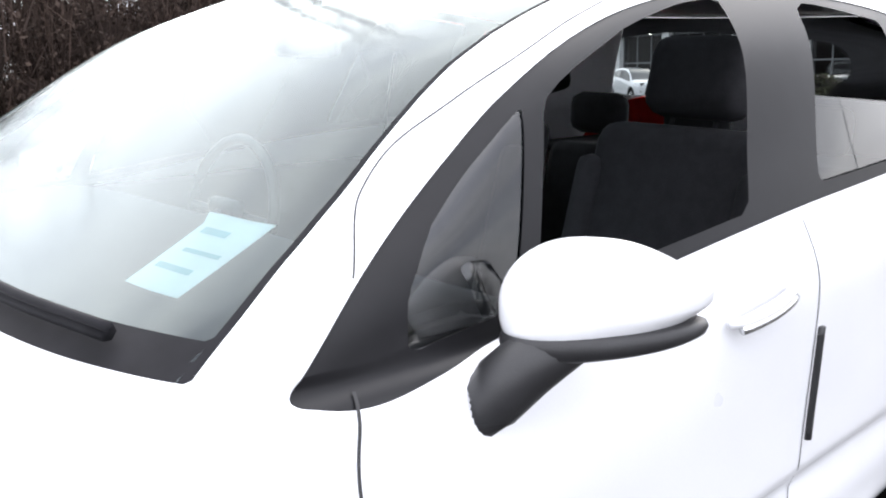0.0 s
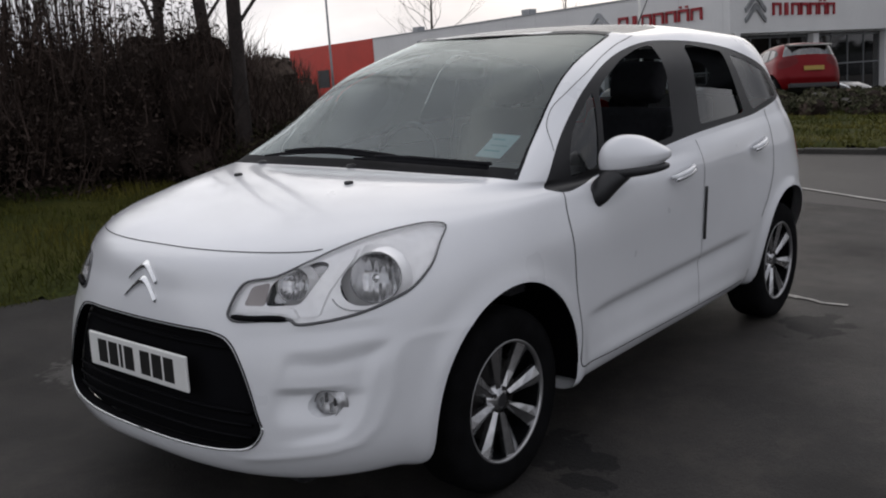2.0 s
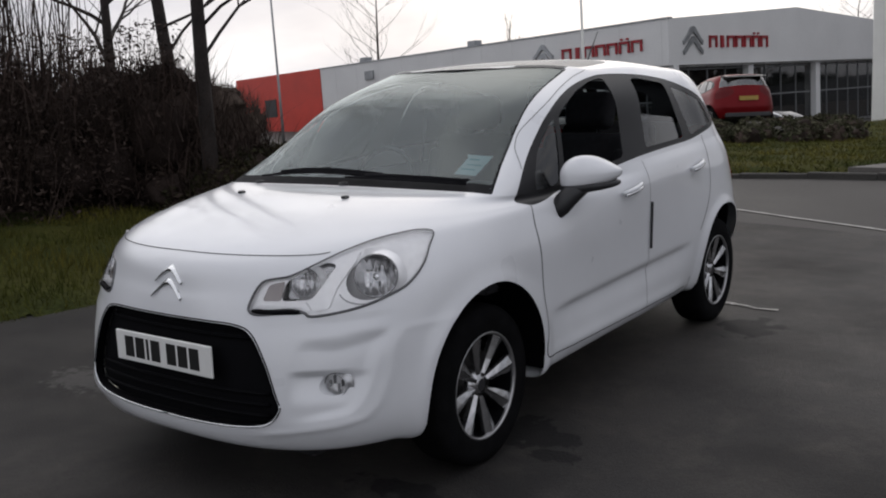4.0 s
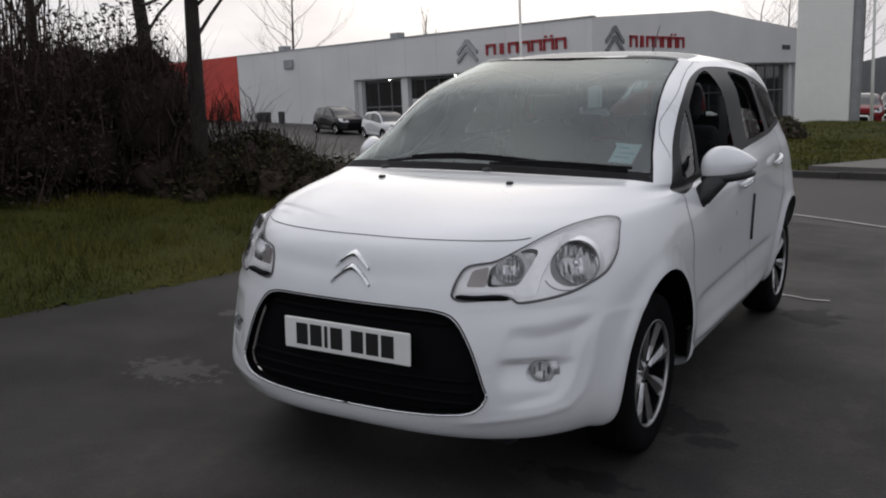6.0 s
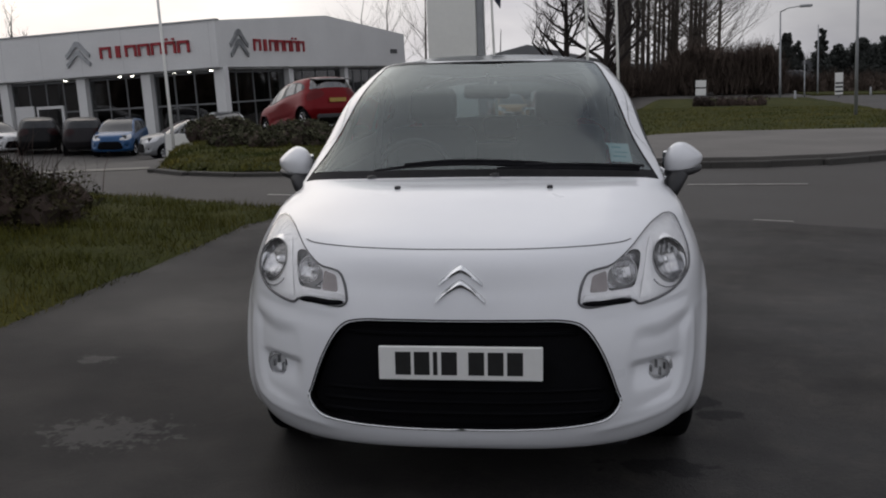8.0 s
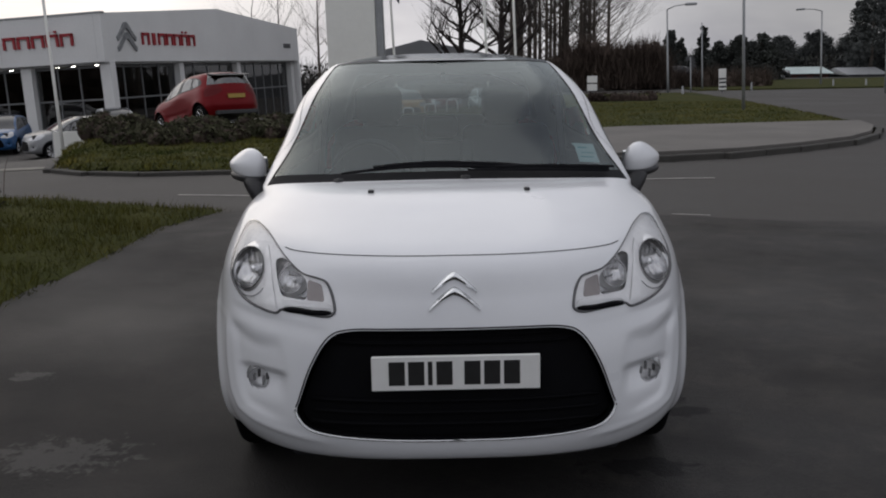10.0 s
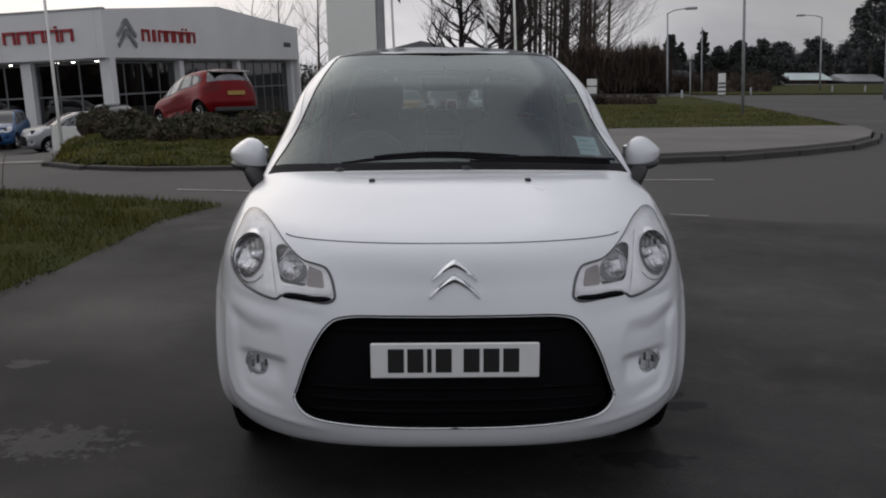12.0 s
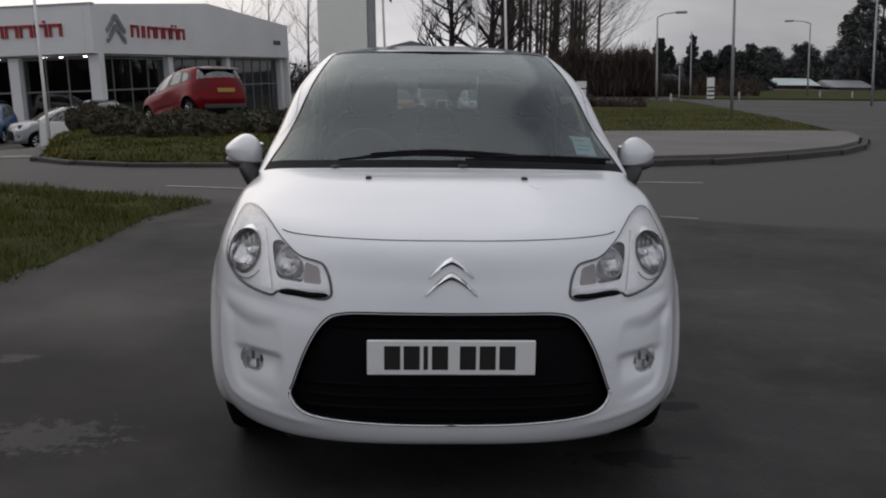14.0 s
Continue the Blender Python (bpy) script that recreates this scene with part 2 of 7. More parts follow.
    wet = ragged(((0.97, 1.03, 0.16, 0.10), (0.86, 1.14, 0.20, 0.16), (0.72, 1.18, 0.22, 0.24), (0.70, 0.46, 0.30, 0.12), (0.95, 3.2, 0.25, 0.3), (0.35, -0.45, 0.6, 0.25)), noise_at(8.0, 5, 0.55), 0.63, 0.06)
    over(wet, (0.006, 0.006, 0.0065), 0.8)
    pale = ragged(((-1.55, 0.62, 0.52, 0.32), (-2.1, 1.6, 0.2, 0.14)), noise_at(16.0, 6, 0.7), 0.70, 0.12)
    over(pale, (0.11, 0.105, 0.10), 0.45)
    nt.links.new(last, p.inputs["Base Color"])
    rough = p.inputs["Roughness"].links[0].from_socket
    dry = math_node("SUBTRACT", 1.0, math_node("MULTIPLY", wet, -0.1))
    nt.links.new(math_node("MULTIPLY", rough, dry), p.inputs["Roughness"])
    return m


M_ASPHALT = asphalt_material()
M_ROAD = material("road_asphalt", (0.054, 0.050, 0.047), 0.75, 0, 0.2, 0.35, 0.28, 110, 0.003, rough_spread=0.12, spec=0.25)
M_PAVING = material("grey_paving", (0.115, 0.107, 0.098), 0.85, 0, 0.18, 0.8, 0.2, 40, 0.003)
M_KERB = material("concrete_kerb", (0.052, 0.049, 0.044), 0.9, 0, 0.3, 1.2, 0.25, 50, 0.003, per_object=0.06)
M_SOIL = material("verge_earth", (0.022, 0.030, 0.006), 0.95, 0, 0.4, 0.8, 0.45, 25, 0.02, second=(0.056, 0.054, 0.012), spec=0.1)
M_PALESTRIP = material("pale_concrete", (0.20, 0.19, 0.165), 0.9, 0, 0.3, 1.5, 0.2, 40)
M_GRASS = material("rough_grass", (0.033, 0.045, 0.008), 0.9, 0, 0.3, 0.7, 0.2, 20, 0, second=(0.122, 0.106, 0.023), spec=0.15, island=0.45)
M_LINE = material("worn_road_paint", (0.30, 0.29, 0.27), 0.7, 0, 0.3, 5, 0.35, 80)
M_TWIG = material("dark_twigs", (0.027, 0.020, 0.0175), 0.9, 0, 0.35, 1.5, 0.2, 30, 0, second=(0.060, 0.042, 0.035), spec=0.1, island=0.5)
M_HEDGELEAF = material("dry_hedge_leaves", (0.033, 0.0245, 0.021), 0.9, 0, 0.3, 1.2, 0.2, 30, 0, second=(0.064, 0.047, 0.039), spec=0.1, island=0.55)
# darker tone that stands in for shade deep inside the hedge
M_HEDGEDEPTH = material("hedge_core_shade", (0.029, 0.022, 0.0195), 1.0, 0, 0.3, 3.0, 0.3, 30, 0, spec=0.0)
M_BUSHLEAF = material("green_brown_leaves", (0.018, 0.021, 0.008), 0.8, 0, 0.3, 1.4, 0.2, 30, 0, second=(0.044, 0.037, 0.018), spec=0.15, island=0.5)
M_BARK = material("dark_bark", (0.024, 0.018, 0.016), 0.95, 0, 0.35, 6, 0.3, 40, 0.012)
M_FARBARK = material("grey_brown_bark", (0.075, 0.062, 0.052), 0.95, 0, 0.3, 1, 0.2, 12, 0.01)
# far evergreens: base colours greyed and lifted to imitate the haze of distance
M_CONIFER = material("hazed_conifer_needles", (0.050, 0.055, 0.050), 0.9, 0, 0.3, 0.8, 0.2, 20, 0, island=0.5)
M_HAZETREE = material("evergreen_haze_tint", (0.085, 0.090, 0.088), 1.0, 0, 0.3, 0.3, 0.2, 8, 0, island=0.4, spec=0.0)
M_WALL = material("white_cladding", (0.68, 0.68, 0.675), 0.55, 0, 0.05, 0.4, 0.03, 9)
M_REDWALL = material("red_cladding", (0.52, 0.035, 0.018), 0.5, 0, 0.1, 0.5, 0.05, 9)
M_GREYMETAL = material("grey_galvanised", (0.30, 0.31, 0.32), 0.5, 0.4, 0.12, 3, 0.08, 30)
M_CLADJOINT = material("cladding_seam", (0.52, 0.52, 0.515), 0.6, 0, 0.1, 2)
M_MULLION = material("grey_window_mullion", (0.17, 0.175, 0.18), 0.45, 0.2, 0.1, 5)
M_DARKFRAME = material("dark_window_frame", (0.03, 0.032, 0.034), 0.4, 0.3, 0.1, 5)
M_SHOPGLASS = glass_pane("showroom_glass", (0.42, 0.45, 0.47), 0.9, 0.03, 2.0)
M_SHOPINSIDE = material("showroom_interior", (0.45, 0.45, 0.45), 0.8, 0, 0.4, 0.5, 0.2, 3)
M_TOTEM = material("white_totem_panel", (0.80, 0.80, 0.76), 0.4, 0, 0.04, 0.5, 0.02, 8)
M_SIGNRED = material("red_sign_letters", (0.30, 0.012, 0.020), 0.4, 0, 0.1, 2)
M_CHEVRON = material("grey_metal_badge", (0.34, 0.35, 0.36), 0.3, 0.6, 0.2, 3)
M_WAREHOUSE = material("grey_profiled_sheet", (0.17, 0.175, 0.18), 0.6, 0.1, 0.12, 0.3, 0.05, 6)
M_STONE = material("boulder_stone", (0.060, 0.056, 0.050), 0.9, 0, 0.4, 2, 0.3, 25, 0.02)
M_SHOPLAMP = lamp_material("downlight", (1.0, 0.95, 0.85), 14.0)


# ---- mesh helpers ----
def mesh_from(name, verts, faces, smooth=False):
    me = bpy.data.meshes.new(name)
    me.from_pydata([tuple(v) for v in verts], [], [tuple(f) for f in faces])
    me.update()
    if smooth:
        me.polygons.foreach_set("use_smooth", [True] * len(me.polygons))
    return me


def put(name, me, mat, parent=None, label="", category="", group="", kind=""):
    ob = new(name, me)
    if mat is not None and len(me.materials) == 0:
        me.materials.append(mat)
    if parent is not None:
        ob.parent = parent
    return tagged(ob, label, category, group, kind)


def part(name, bm, mat, parent=None, label="", smooth=False, angle=None):
    me = bpy.data.meshes.new(name)
    bmesh.ops.recalc_face_normals(bm, faces=bm.faces)
    if smooth:
        for f in bm.faces:
            f.smooth = True
        if angle is not None:
            for e in bm.edges:
                if len(e.link_faces) == 2 and e.calc_face_angle(0) > radians(angle):
                    e.smooth = False
    bm.to_mesh(me)
    bm.free()
    return put(name, me, mat, parent, label)


def thing(name, at=(0, 0, 0), rz=0.0, label="", category="", group="", kind=""):
    ob = new(name)
    ob.empty_display_size = 0.1
    ob.matrix_basis = pose(*at, 0, 0, rz)
    return tagged(ob, label, category, group, kind)


def box(bm, lo, hi, bevel=0.0, m=None, segs=2):
    r = bmesh.ops.create_cube(bm, size=1)
    c = [(a + b) / 2 for a, b in zip(lo, hi)]
    s = [b - a for a, b in zip(lo, hi)]
    for v in r["verts"]:
        v.co = Vector((c[0] + v.co.x * s[0], c[1] + v.co.y * s[1], c[2] + v.co.z * s[2]))
    vs = r["verts"]
    if bevel:
        es = list({e for v in vs for e in v.link_edges})
        o = bmesh.ops.bevel(bm, geom=es, offset=bevel, segments=segs, affect="EDGES", profile=0.5)
        vs = list({v for f in o["faces"] for v in f.verts} | {v for v in vs if v.is_valid})
    if m is not None:
        bmesh.ops.transform(bm, matrix=m, verts=vs)
    return vs


def tube(bm, pts, radii, sides=8, cap=True):
    """A round tube along points, with a radius at each."""
    rings = []
    n = len(pts)
    pts = [Vector(p) for p in pts]
    ref = Vector((0.31, 0.17, 0.93)).normalized()
    for i, p in enumerate(pts):
        d = (pts[min(i + 1, n - 1)] - pts[max(i - 1, 0)]).normalized()
        a = d.cross(ref)
        if a.length < 1e-3:
            a = d.cross(Vector((1, 0, 0)))
        a.normalize()
        b = d.cross(a).normalized()
        r = radii[i] if hasattr(radii, "__len__") else radii
        rings.append([bm.verts.new(p + (a * math.cos(2 * math.pi * k / sides) + b * math.sin(2 * math.pi * k / sides)) * r) for k in range(sides)])
    for i in range(n - 1):
        for k in range(sides):
            bm.faces.new((rings[i][k], rings[i][(k + 1) % sides], rings[i + 1][(k + 1) % sides], rings[i + 1][k]))
    if cap:
        bm.faces.new(rings[0][::-1])
        bm.faces.new(rings[-1])


def lathe(bm, profile, axis="x", sides=48, centre=(0, 0, 0), closed=False):
    """Turn a profile of (along, radius) about an axis through centre."""
    rings = []
    c = Vector(centre)
    for a, r in profile:
        ring = []
        for k in range(sides):
            t = 2 * math.pi * k / sides
            u, v = r * math.cos(t), r * math.sin(t)
            p = {"x": (a, u, v), "y": (u, a, v), "z": (u, v, a)}[axis]
            ring.append(bm.verts.new(c + Vector(p)))
        rings.append(ring)
    n = len(rings)
    for i in range(n if closed else n - 1):
        for k in range(sides):
            bm.faces.new((rings[i][k], rings[i][(k + 1) % sides], rings[(i + 1) % n][(k + 1) % sides], rings[(i + 1) % n][k]))
    return rings


def prism(bm, outline, lo, hi, axis="y"):
    """A flat outline of (u, v) pairs made solid between lo and hi along an axis."""
    def at(u, v, a):
        return {"x": (a, u, v), "y": (u, a, v), "z": (u, v, a)}[axis]
    a = [bm.verts.new(at(u, v, lo)) for u, v in outline]
    b = [bm.verts.new(at(u, v, hi)) for u, v in outline]
    n = len(outline)
    bm.faces.new(a)
    bm.faces.new(b[::-1])
    for i in range(n):
        bm.faces.new((a[i], b[i], b[(i + 1) % n], a[(i + 1) % n]))


def smoothstep(a, b, x):
    t = min(1, max(0, (x - a) / (b - a)))
    return t * t * (3 - 2 * t)


def round_poly(pts, r=0.02, segs=5):
    """Round the corners of a closed outline; r may be one radius or one for each corner."""
    out = []
    n = len(pts)
    for i in range(n):
        p = Vector(pts[i]).to_2d()
        a, b = Vector(pts[i - 1]).to_2d() - p, Vector(pts[(i + 1) % n]).to_2d() - p
        ri = r[i] if hasattr(r, "__len__") else r
        ri = min(ri, a.length * 0.49, b.length * 0.49)
        pa, pb = p + a.normalized() * ri, p + b.normalized() * ri
        for k in range(segs + 1):
            t = k / segs
            out.append(tuple(pa * (1 - t) ** 2 + p * 2 * t * (1 - t) + pb * t * t))
    return out


# ---- ground ----
def island_edge():
    """Kerb line of the grass island across the road, as (x, y), anticlockwise from its western tip."""
    return [(-6.6, 12.3), (-6.35, 11.6), (-5.7, 11.1), (-4.6, 10.75), (-3.0, 10.9), (-1.0, 11.35), (1.0, 11.5), (3.2, 11.7), (4.6, 12.2),
            (5.9, 13.1), (7.3, 14.3), (8.3, 15.7), (9.1, 17.4), (9.6, 19.4), (10.6, 26.0), (12.0, 36.0), (13.0, 48.0)]


def ground_z(x, y):
    """Height of the land: level round the car, falling to the dealer's yard."""
    fall = smoothstep(11.5, 23.0, y) * smoothstep(-6.8, -10.0, x)
    far = smoothstep(30.0, 46.0, y) * smoothstep(2.0, -8.0, x)
    left = smoothstep(-9.5, -16, x) * smoothstep(-2.0, 12.0, y)
    row = 0.66 * smoothstep(33.0, 41.0, y) * smoothstep(5.5, 2.8, x) * smoothstep(60.0, 54.0, y)
    dip = 0.29 * smoothstep(24.0, 30.5, y) * smoothstep(1.0, -2.4, x) * smoothstep(60.0, 54.0, y)
    return -1.45 * max(fall, far * 0.9, row, dip, 0.55 * left)


def make_ground():
    xs = sorted(set([round(-30 + i * 1.0, 3) for i in range(61)] + [-400, -200, -110, -70, -50, -40, 40, 50, 70, 110, 200, 400]))
    ys = sorted(set([round(-14 + i * 1.0, 3) for i in range(75)] + [-400, -150, -60, -30, 66, 72, 80, 95, 120, 170, 260, 500]))
    verts = [(x, y, ground_z(x, y)) for y in ys for x in xs]
    n = len(xs)
    faces = [(j * n + i, j * n + i + 1, (j + 1) * n + i + 1, (j + 1) * n + i) for j in range(len(ys) - 1) for i in range(n - 1)]
    put("ground", mesh_from("ground", verts, faces, True), M_ROAD, None, "grey worn asphalt road and yard sloping to the showroom", "ground", kind="structure")


make_ground()


def bay_outline():
    return [(-3.8, -30), (30, -30), (30, 4.6), (14, 5.2), (6, 5.5), (3.2, 5.9), (1.6, 6.55), (0.2, 6.95), (-1.0, 7.2), (-2.3, 7.5), (-3.0, 7.35), (-3.6, 6.0), (-3.7, 3.0), (-3.8, -4)]


bm = bmesh.new()
prism(bm, bay_outline(), -0.05, 0.004, "z")
put_bay = part("pavement", bm, M_ASPHALT, None, "dark worn damp asphalt of the parking bay")
tagged(put_bay, category="pavement", kind="structure")


def raised_patch(name, outline, height, mat, label, category, kind="structure", z_of=None, inner=None):
    """A patch of ground with a thickness whose top follows z_of."""
    bm = bmesh.new()
    zf = z_of or (lambda x, y: 0.0)
    top = [bm.verts.new((x, y, zf(x, y) + height)) for x, y in outline]
    low = [bm.verts.new((x, y, zf(x, y) - 0.3)) for x, y in outline]
    f = bm.faces.new(top)
    n = len(outline)
    for i in range(n):
        bm.faces.new((low[i], low[(i + 1) % n], top[(i + 1) % n], top[i]))
    bmesh.ops.triangulate(bm, faces=[f])
    ob = part(name, bm, mat, None, label)
    return tagged(ob, category=category, kind=kind)


VERGE = [(-2.5, 6.7), (-2.3, 7.1), (-2.6, 7.38), (-3.9, 7.65), (-5.2, 8.1), (-7.0, 8.8), (-10, 10.4), (-14, 12.6), (-30, 16), (-30, -30), (-3.25, -30), (-3.15, -4),
         (-3.1, 0.9), (-2.93, 1.7), (-2.82, 2.8), (-2.75, 4.2), (-2.7, 6.0)]


def verge_z(x, y):
    d = max(0.0, -2.9 - x)
    return 0.03 + 0.05 * smoothstep(0, 1.0, d) + 0.16 * smoothstep(0.5, 3.0, d) * smoothstep(8.5, 5.5, y)


def in_poly(x, y, poly):
    c = False
    n = len(poly)
    for i in range(n):
        (x0, y0), (x1, y1) = poly[i], poly[i - 1]
        if (y0 > y) != (y1 > y) and x < (x1 - x0) * (y - y0) / (y1 - y0) + x0:
            c = not c
    return c


def edge_distance(x, y, poly, closed=True):
    best = 1e9
    p = Vector((x, y))
    n = len(poly)
    for i in range(n if closed else n - 1):
        a, b = Vector(poly[i]), Vector(poly[(i + 1) % n])
        ab = b - a
        t = max(0, min(1, (p - a).dot(ab) / ab.length_squared))
        best = min(best, (a + ab * t - p).length)
    return best


def soft_patch(name, outline, step, z_of, mat, label, category, x0, x1, y0, y1):
    """A patch of soft ground: a grid inside the outline, its rim drawn onto the outline, its skirt below the ground."""
    bm = bmesh.new()
    grid = {}
    nx, ny = int((x1 - x0) / step) + 1, int((y1 - y0) / step) + 1
    for i in range(nx):
        for j in range(ny):
            x, y = x0 + i * step, y0 + j * step
            if in_poly(x, y, outline):
                d = edge_distance(x, y, outline)
                low = min(0.0, ground_z(x, y))
                grid[i, j] = bm.verts.new((x, y, low + (z_of(x, y) - low) * smoothstep(-0.05, 0.35 + 2.2 * min(1.0, -low * 2), d) + 0.035 * noise.noise((x * 2.1, y * 2.1, 0)) * smoothstep(0.1, 0.5, d) - 0.02 * (d < step)))
    for (i, j), v in grid.items():
        q = [grid.get(k) for k in ((i, j), (i + 1, j), (i + 1, j + 1), (i, j + 1))]
        if all(q):
            bm.faces.new(q)
    ob = part(name, bm, mat, None, label, smooth=True)
    return tagged(ob, category=category, kind="structure")


soft_patch("verge", VERGE, 0.14, verge_z, M_SOIL, "rough grass verge with bare earth patches", "verge", -13, -2.1, -9, 12)


def island_poly():
    return island_edge() + [(-4.0, 48.0), (-6.5, 33.0), (-8.8, 28.5), (-9.8, 25.0), (-9.3, 20.0), (-8.3, 16.8), (-7.3, 14.2)]


ISLAND = island_poly()


def island_z(x, y):
    m = 0.06 * math.exp(-(((x + 6.2) / 3.2) ** 2 + ((y - 18.5) / 3.0) ** 2))
    near = 0.12 + m
    # the display car's ramp falls away to the back
    ramp = -0.17 - 0.132 * max(-1.9, min(2.3, -0.669 * (x + 7.3) + 0.743 * (y - 24.5)))
    near += (ramp - near) * smoothstep(20.5, 22, y) * smoothstep(-3.0, -4.2, x)
    far = ground_z(x, y) + 0.1
    return near + (far - near) * smoothstep(26.5, 29, y)


soft_patch("grass_island", ISLAND, 0.25, island_z, M_SOIL, "grassy traffic island with a low planted mound", "traffic island", -11, 13.5, 10.5, 48)
PAVED = [(-0.6, 11.55), (1.0, 11.6), (3.2, 11.8), (4.6, 12.3), (5.9, 13.2), (7.25, 14.4), (8.2, 15.75), (9.0, 17.45), (9.45, 19.2), (8.6, 19.3), (6.5, 18.9), (3.8, 18.4), (2.2, 17.4), (0.8, 14.6)]
raised_patch("pavement_island", PAVED, 0.15, M_PAVING, "grey paved apron behind the kerb", "pavement")


def kerbs():
    root = thing("kerb", (0, 0, 0), 0, "weathered concrete kerb stones round the island", "kerb", kind="structure")
    pts = [Vector((x, y, 0)) for x, y in island_edge()[:15]]
    bm = bmesh.new()
    box(bm, (-0.4485, -0.065, -0.12), (0.4485, 0.065, 0.11), 0.012, segs=1)
    me = bpy.data.meshes.new("kerb_stone")
    bm.to_mesh(me)
    bm.free()
    me.materials.append(M_KERB)
    dist = [0]
    for a, b in zip(pts, pts[1:]):
        dist.append(dist[-1] + (b - a).length)
    s = 0.45
    while s < dist[-1] - 0.45:
        i = max(k for k in range(len(dist)) if dist[k] <= s)
        i = min(i, len(pts) - 2)
        d = pts[i + 1] - pts[i]
        p = pts[i] + d * ((s - dist[i]) / d.length)
        ob = put("kerb_stone", me, None, root)
        ob.matrix_basis = pose(p.x, p.y, -0.012 - 0.038 * smoothstep(0.2, -2.5, p.x), 0, 0, math.degrees(math.atan2(d.y, d.x)))
        s += 0.90


kerbs()


def strip(name, pts, width, z, mat, label, category, kind="structure"):
    verts, faces = [], []
    pts = [Vector(p) for p in pts]
    for i, p in enumerate(pts):
        d = (pts[min(i + 1, len(pts) - 1)] - pts[max(i - 1, 0)]).normalized()
        nrm = Vector((-d.y, d.x))
        for sgn in (-0.5, 0.5):
            q = p + nrm * width * sgn
            verts.append((q.x, q.y, ground_z(q.x, q.y) + z))
    for i in range(len(pts) - 1):
        faces.append((2 * i, 2 * i + 1, 2 * i + 3, 2 * i + 2))
    return put(name, mesh_from(name, verts, faces), mat, None, label, category, kind=kind)


strip("road_line", [(-3.4, 8.5), (-1.8, 8.2), (-0.78, 7.91), (-0.12, 7.55), (0.6, 7.2), (1.0, 6.97)], 0.06, 0.008, M_LINE, "thin worn white line along the road edge", "road marking")
strip("road_line", [(2.15, 6.42), (2.5, 6.30)], 0.03, 0.008, M_LINE, "last faint stretch of the worn road line", "road marking")
strip("concrete_edging", [(-8.9, 11.2), (-7.7, 11.75), (-6.62, 12.2)], 0.40, 0.010, M_PALESTRIP, "pale concrete edging across the yard entrance", "edging")
strip("centre_dash", [(1.9, 9.40), (3.4, 9.42)], 0.07, 0.008, M_LINE, "faded white dash on the middle of the road", "road marking")


# ---- the white hatchback ----
def catmull(keys, values, x):
    """A smooth curve through values at keys, read at x (arrays)."""
    keys, values, x = np.asarray(keys, float), np.asarray(values, float), np.asarray(x, float)
    m = np.empty_like(values)
    h = np.diff(keys)
    d = np.diff(values, axis=0) / (h if values.ndim == 1 else h.reshape((-1,) + (1,) * (values.ndim - 1)))
    m[1:-1] = (d[1:] + d[:-1]) / 2
    m[0], m[-1] = d[0], d[-1]
    i = np.clip(np.searchsorted(keys, x, "right") - 1, 0, len(keys) - 2)
    hh = h[i]
    t = (x - keys[i]) / hh
    if values.ndim > 1:
        shape = (-1,) + (1,) * (values.ndim - 1)
        t, hh = t.reshape(shape), hh.reshape(shape)
    t2, t3 = t * t, t * t * t
    return (2 * t3 - 3 * t2 + 1) * values[i] + (t3 - 2 * t2 + t) * hh * m[i] + (3 * t2 - 2 * t3) * values[i + 1] + (t3 - t2) * hh * m[i + 1]


S_KEYS = (0, 0.5, 1, 1.5, 2, 2.5, 3)
S_SCREEN = 0.61
S_ROWS = np.unique(np.round(np.concatenate([np.linspace(0, 1, 121), np.linspace(1, 2, 121), np.linspace(2, 3, 51), [S_SCREEN]]), 6))


def body_ring(yf, ycf, nf, wf, wm, wr, ycr, yr, nr, zs):
    """Half a horizontal ring round the body, from the nose's middle by the side to the tail's middle."""
    s = S_ROWS
    th = np.clip(s, 0, 1) * np.pi / 2
    ph = np.clip(s - 2, 0, 1) * np.pi / 2
    sm = lambda t: t * t * (3 - 2 * t)
    t = np.clip(s - 1, 0, 1)
    mid = np.where(t < 0.5, wf + (wm - wf) * sm(t * 2), wm + (wr - wm) * sm(t * 2 - 1))
    x = np.where(s <= 1, wf * np.sin(th) ** (2 / nf), np.where(s <= 2, mid, wr * np.cos(ph) ** (2 / nr)))
    y = np.where(s <= 1, ycf - (ycf - yf) * np.cos(th) ** (2 / nf), np.where(s <= 2, ycf + (ycr - ycf) * t, ycr + (yr - ycr) * np.sin(ph) ** (2 / nr)))
    x[0] = x[-1] = 0
    return np.stack([x, y, catmull(S_KEYS, zs, s)], 1)


def poly_distance(p, poly):
    """Signed distance of points to an outline: negative inside."""
    p, q = np.asarray(p, float), np.asarray(poly, float)
    best = np.full(len(p), 1e9)
    inside = np.zeros(len(p), bool)
    for a, b in zip(q, np.roll(q, -1, 0)):
        ab, ap = b - a, p - a
        t = np.clip((ap @ ab) / (ab @ ab), 0, 1)
        best = np.minimum(best, np.hypot(*(ap - t[:, None] * ab).T))
        hit = (a[1] > p[:, 1]) != (b[1] > p[:, 1])
        xs = (b[0] - a[0]) * (p[:, 1] - a[1]) / (b[1] - a[1] + 1e-12) + a[0]
        inside ^= hit & (p[:, 0] < xs)
    return np.where(inside, -best, best)


def smooth_poly(pts, per=5):
    """A closed smooth outline through the points."""
    q = np.array(pts, float)
    n = len(q)
    ext = np.concatenate([q[-2:], q, q[:3]])
    return catmull(np.arange(-2, n + 3), ext, np.linspace(0, n, n * per, endpoint=False))


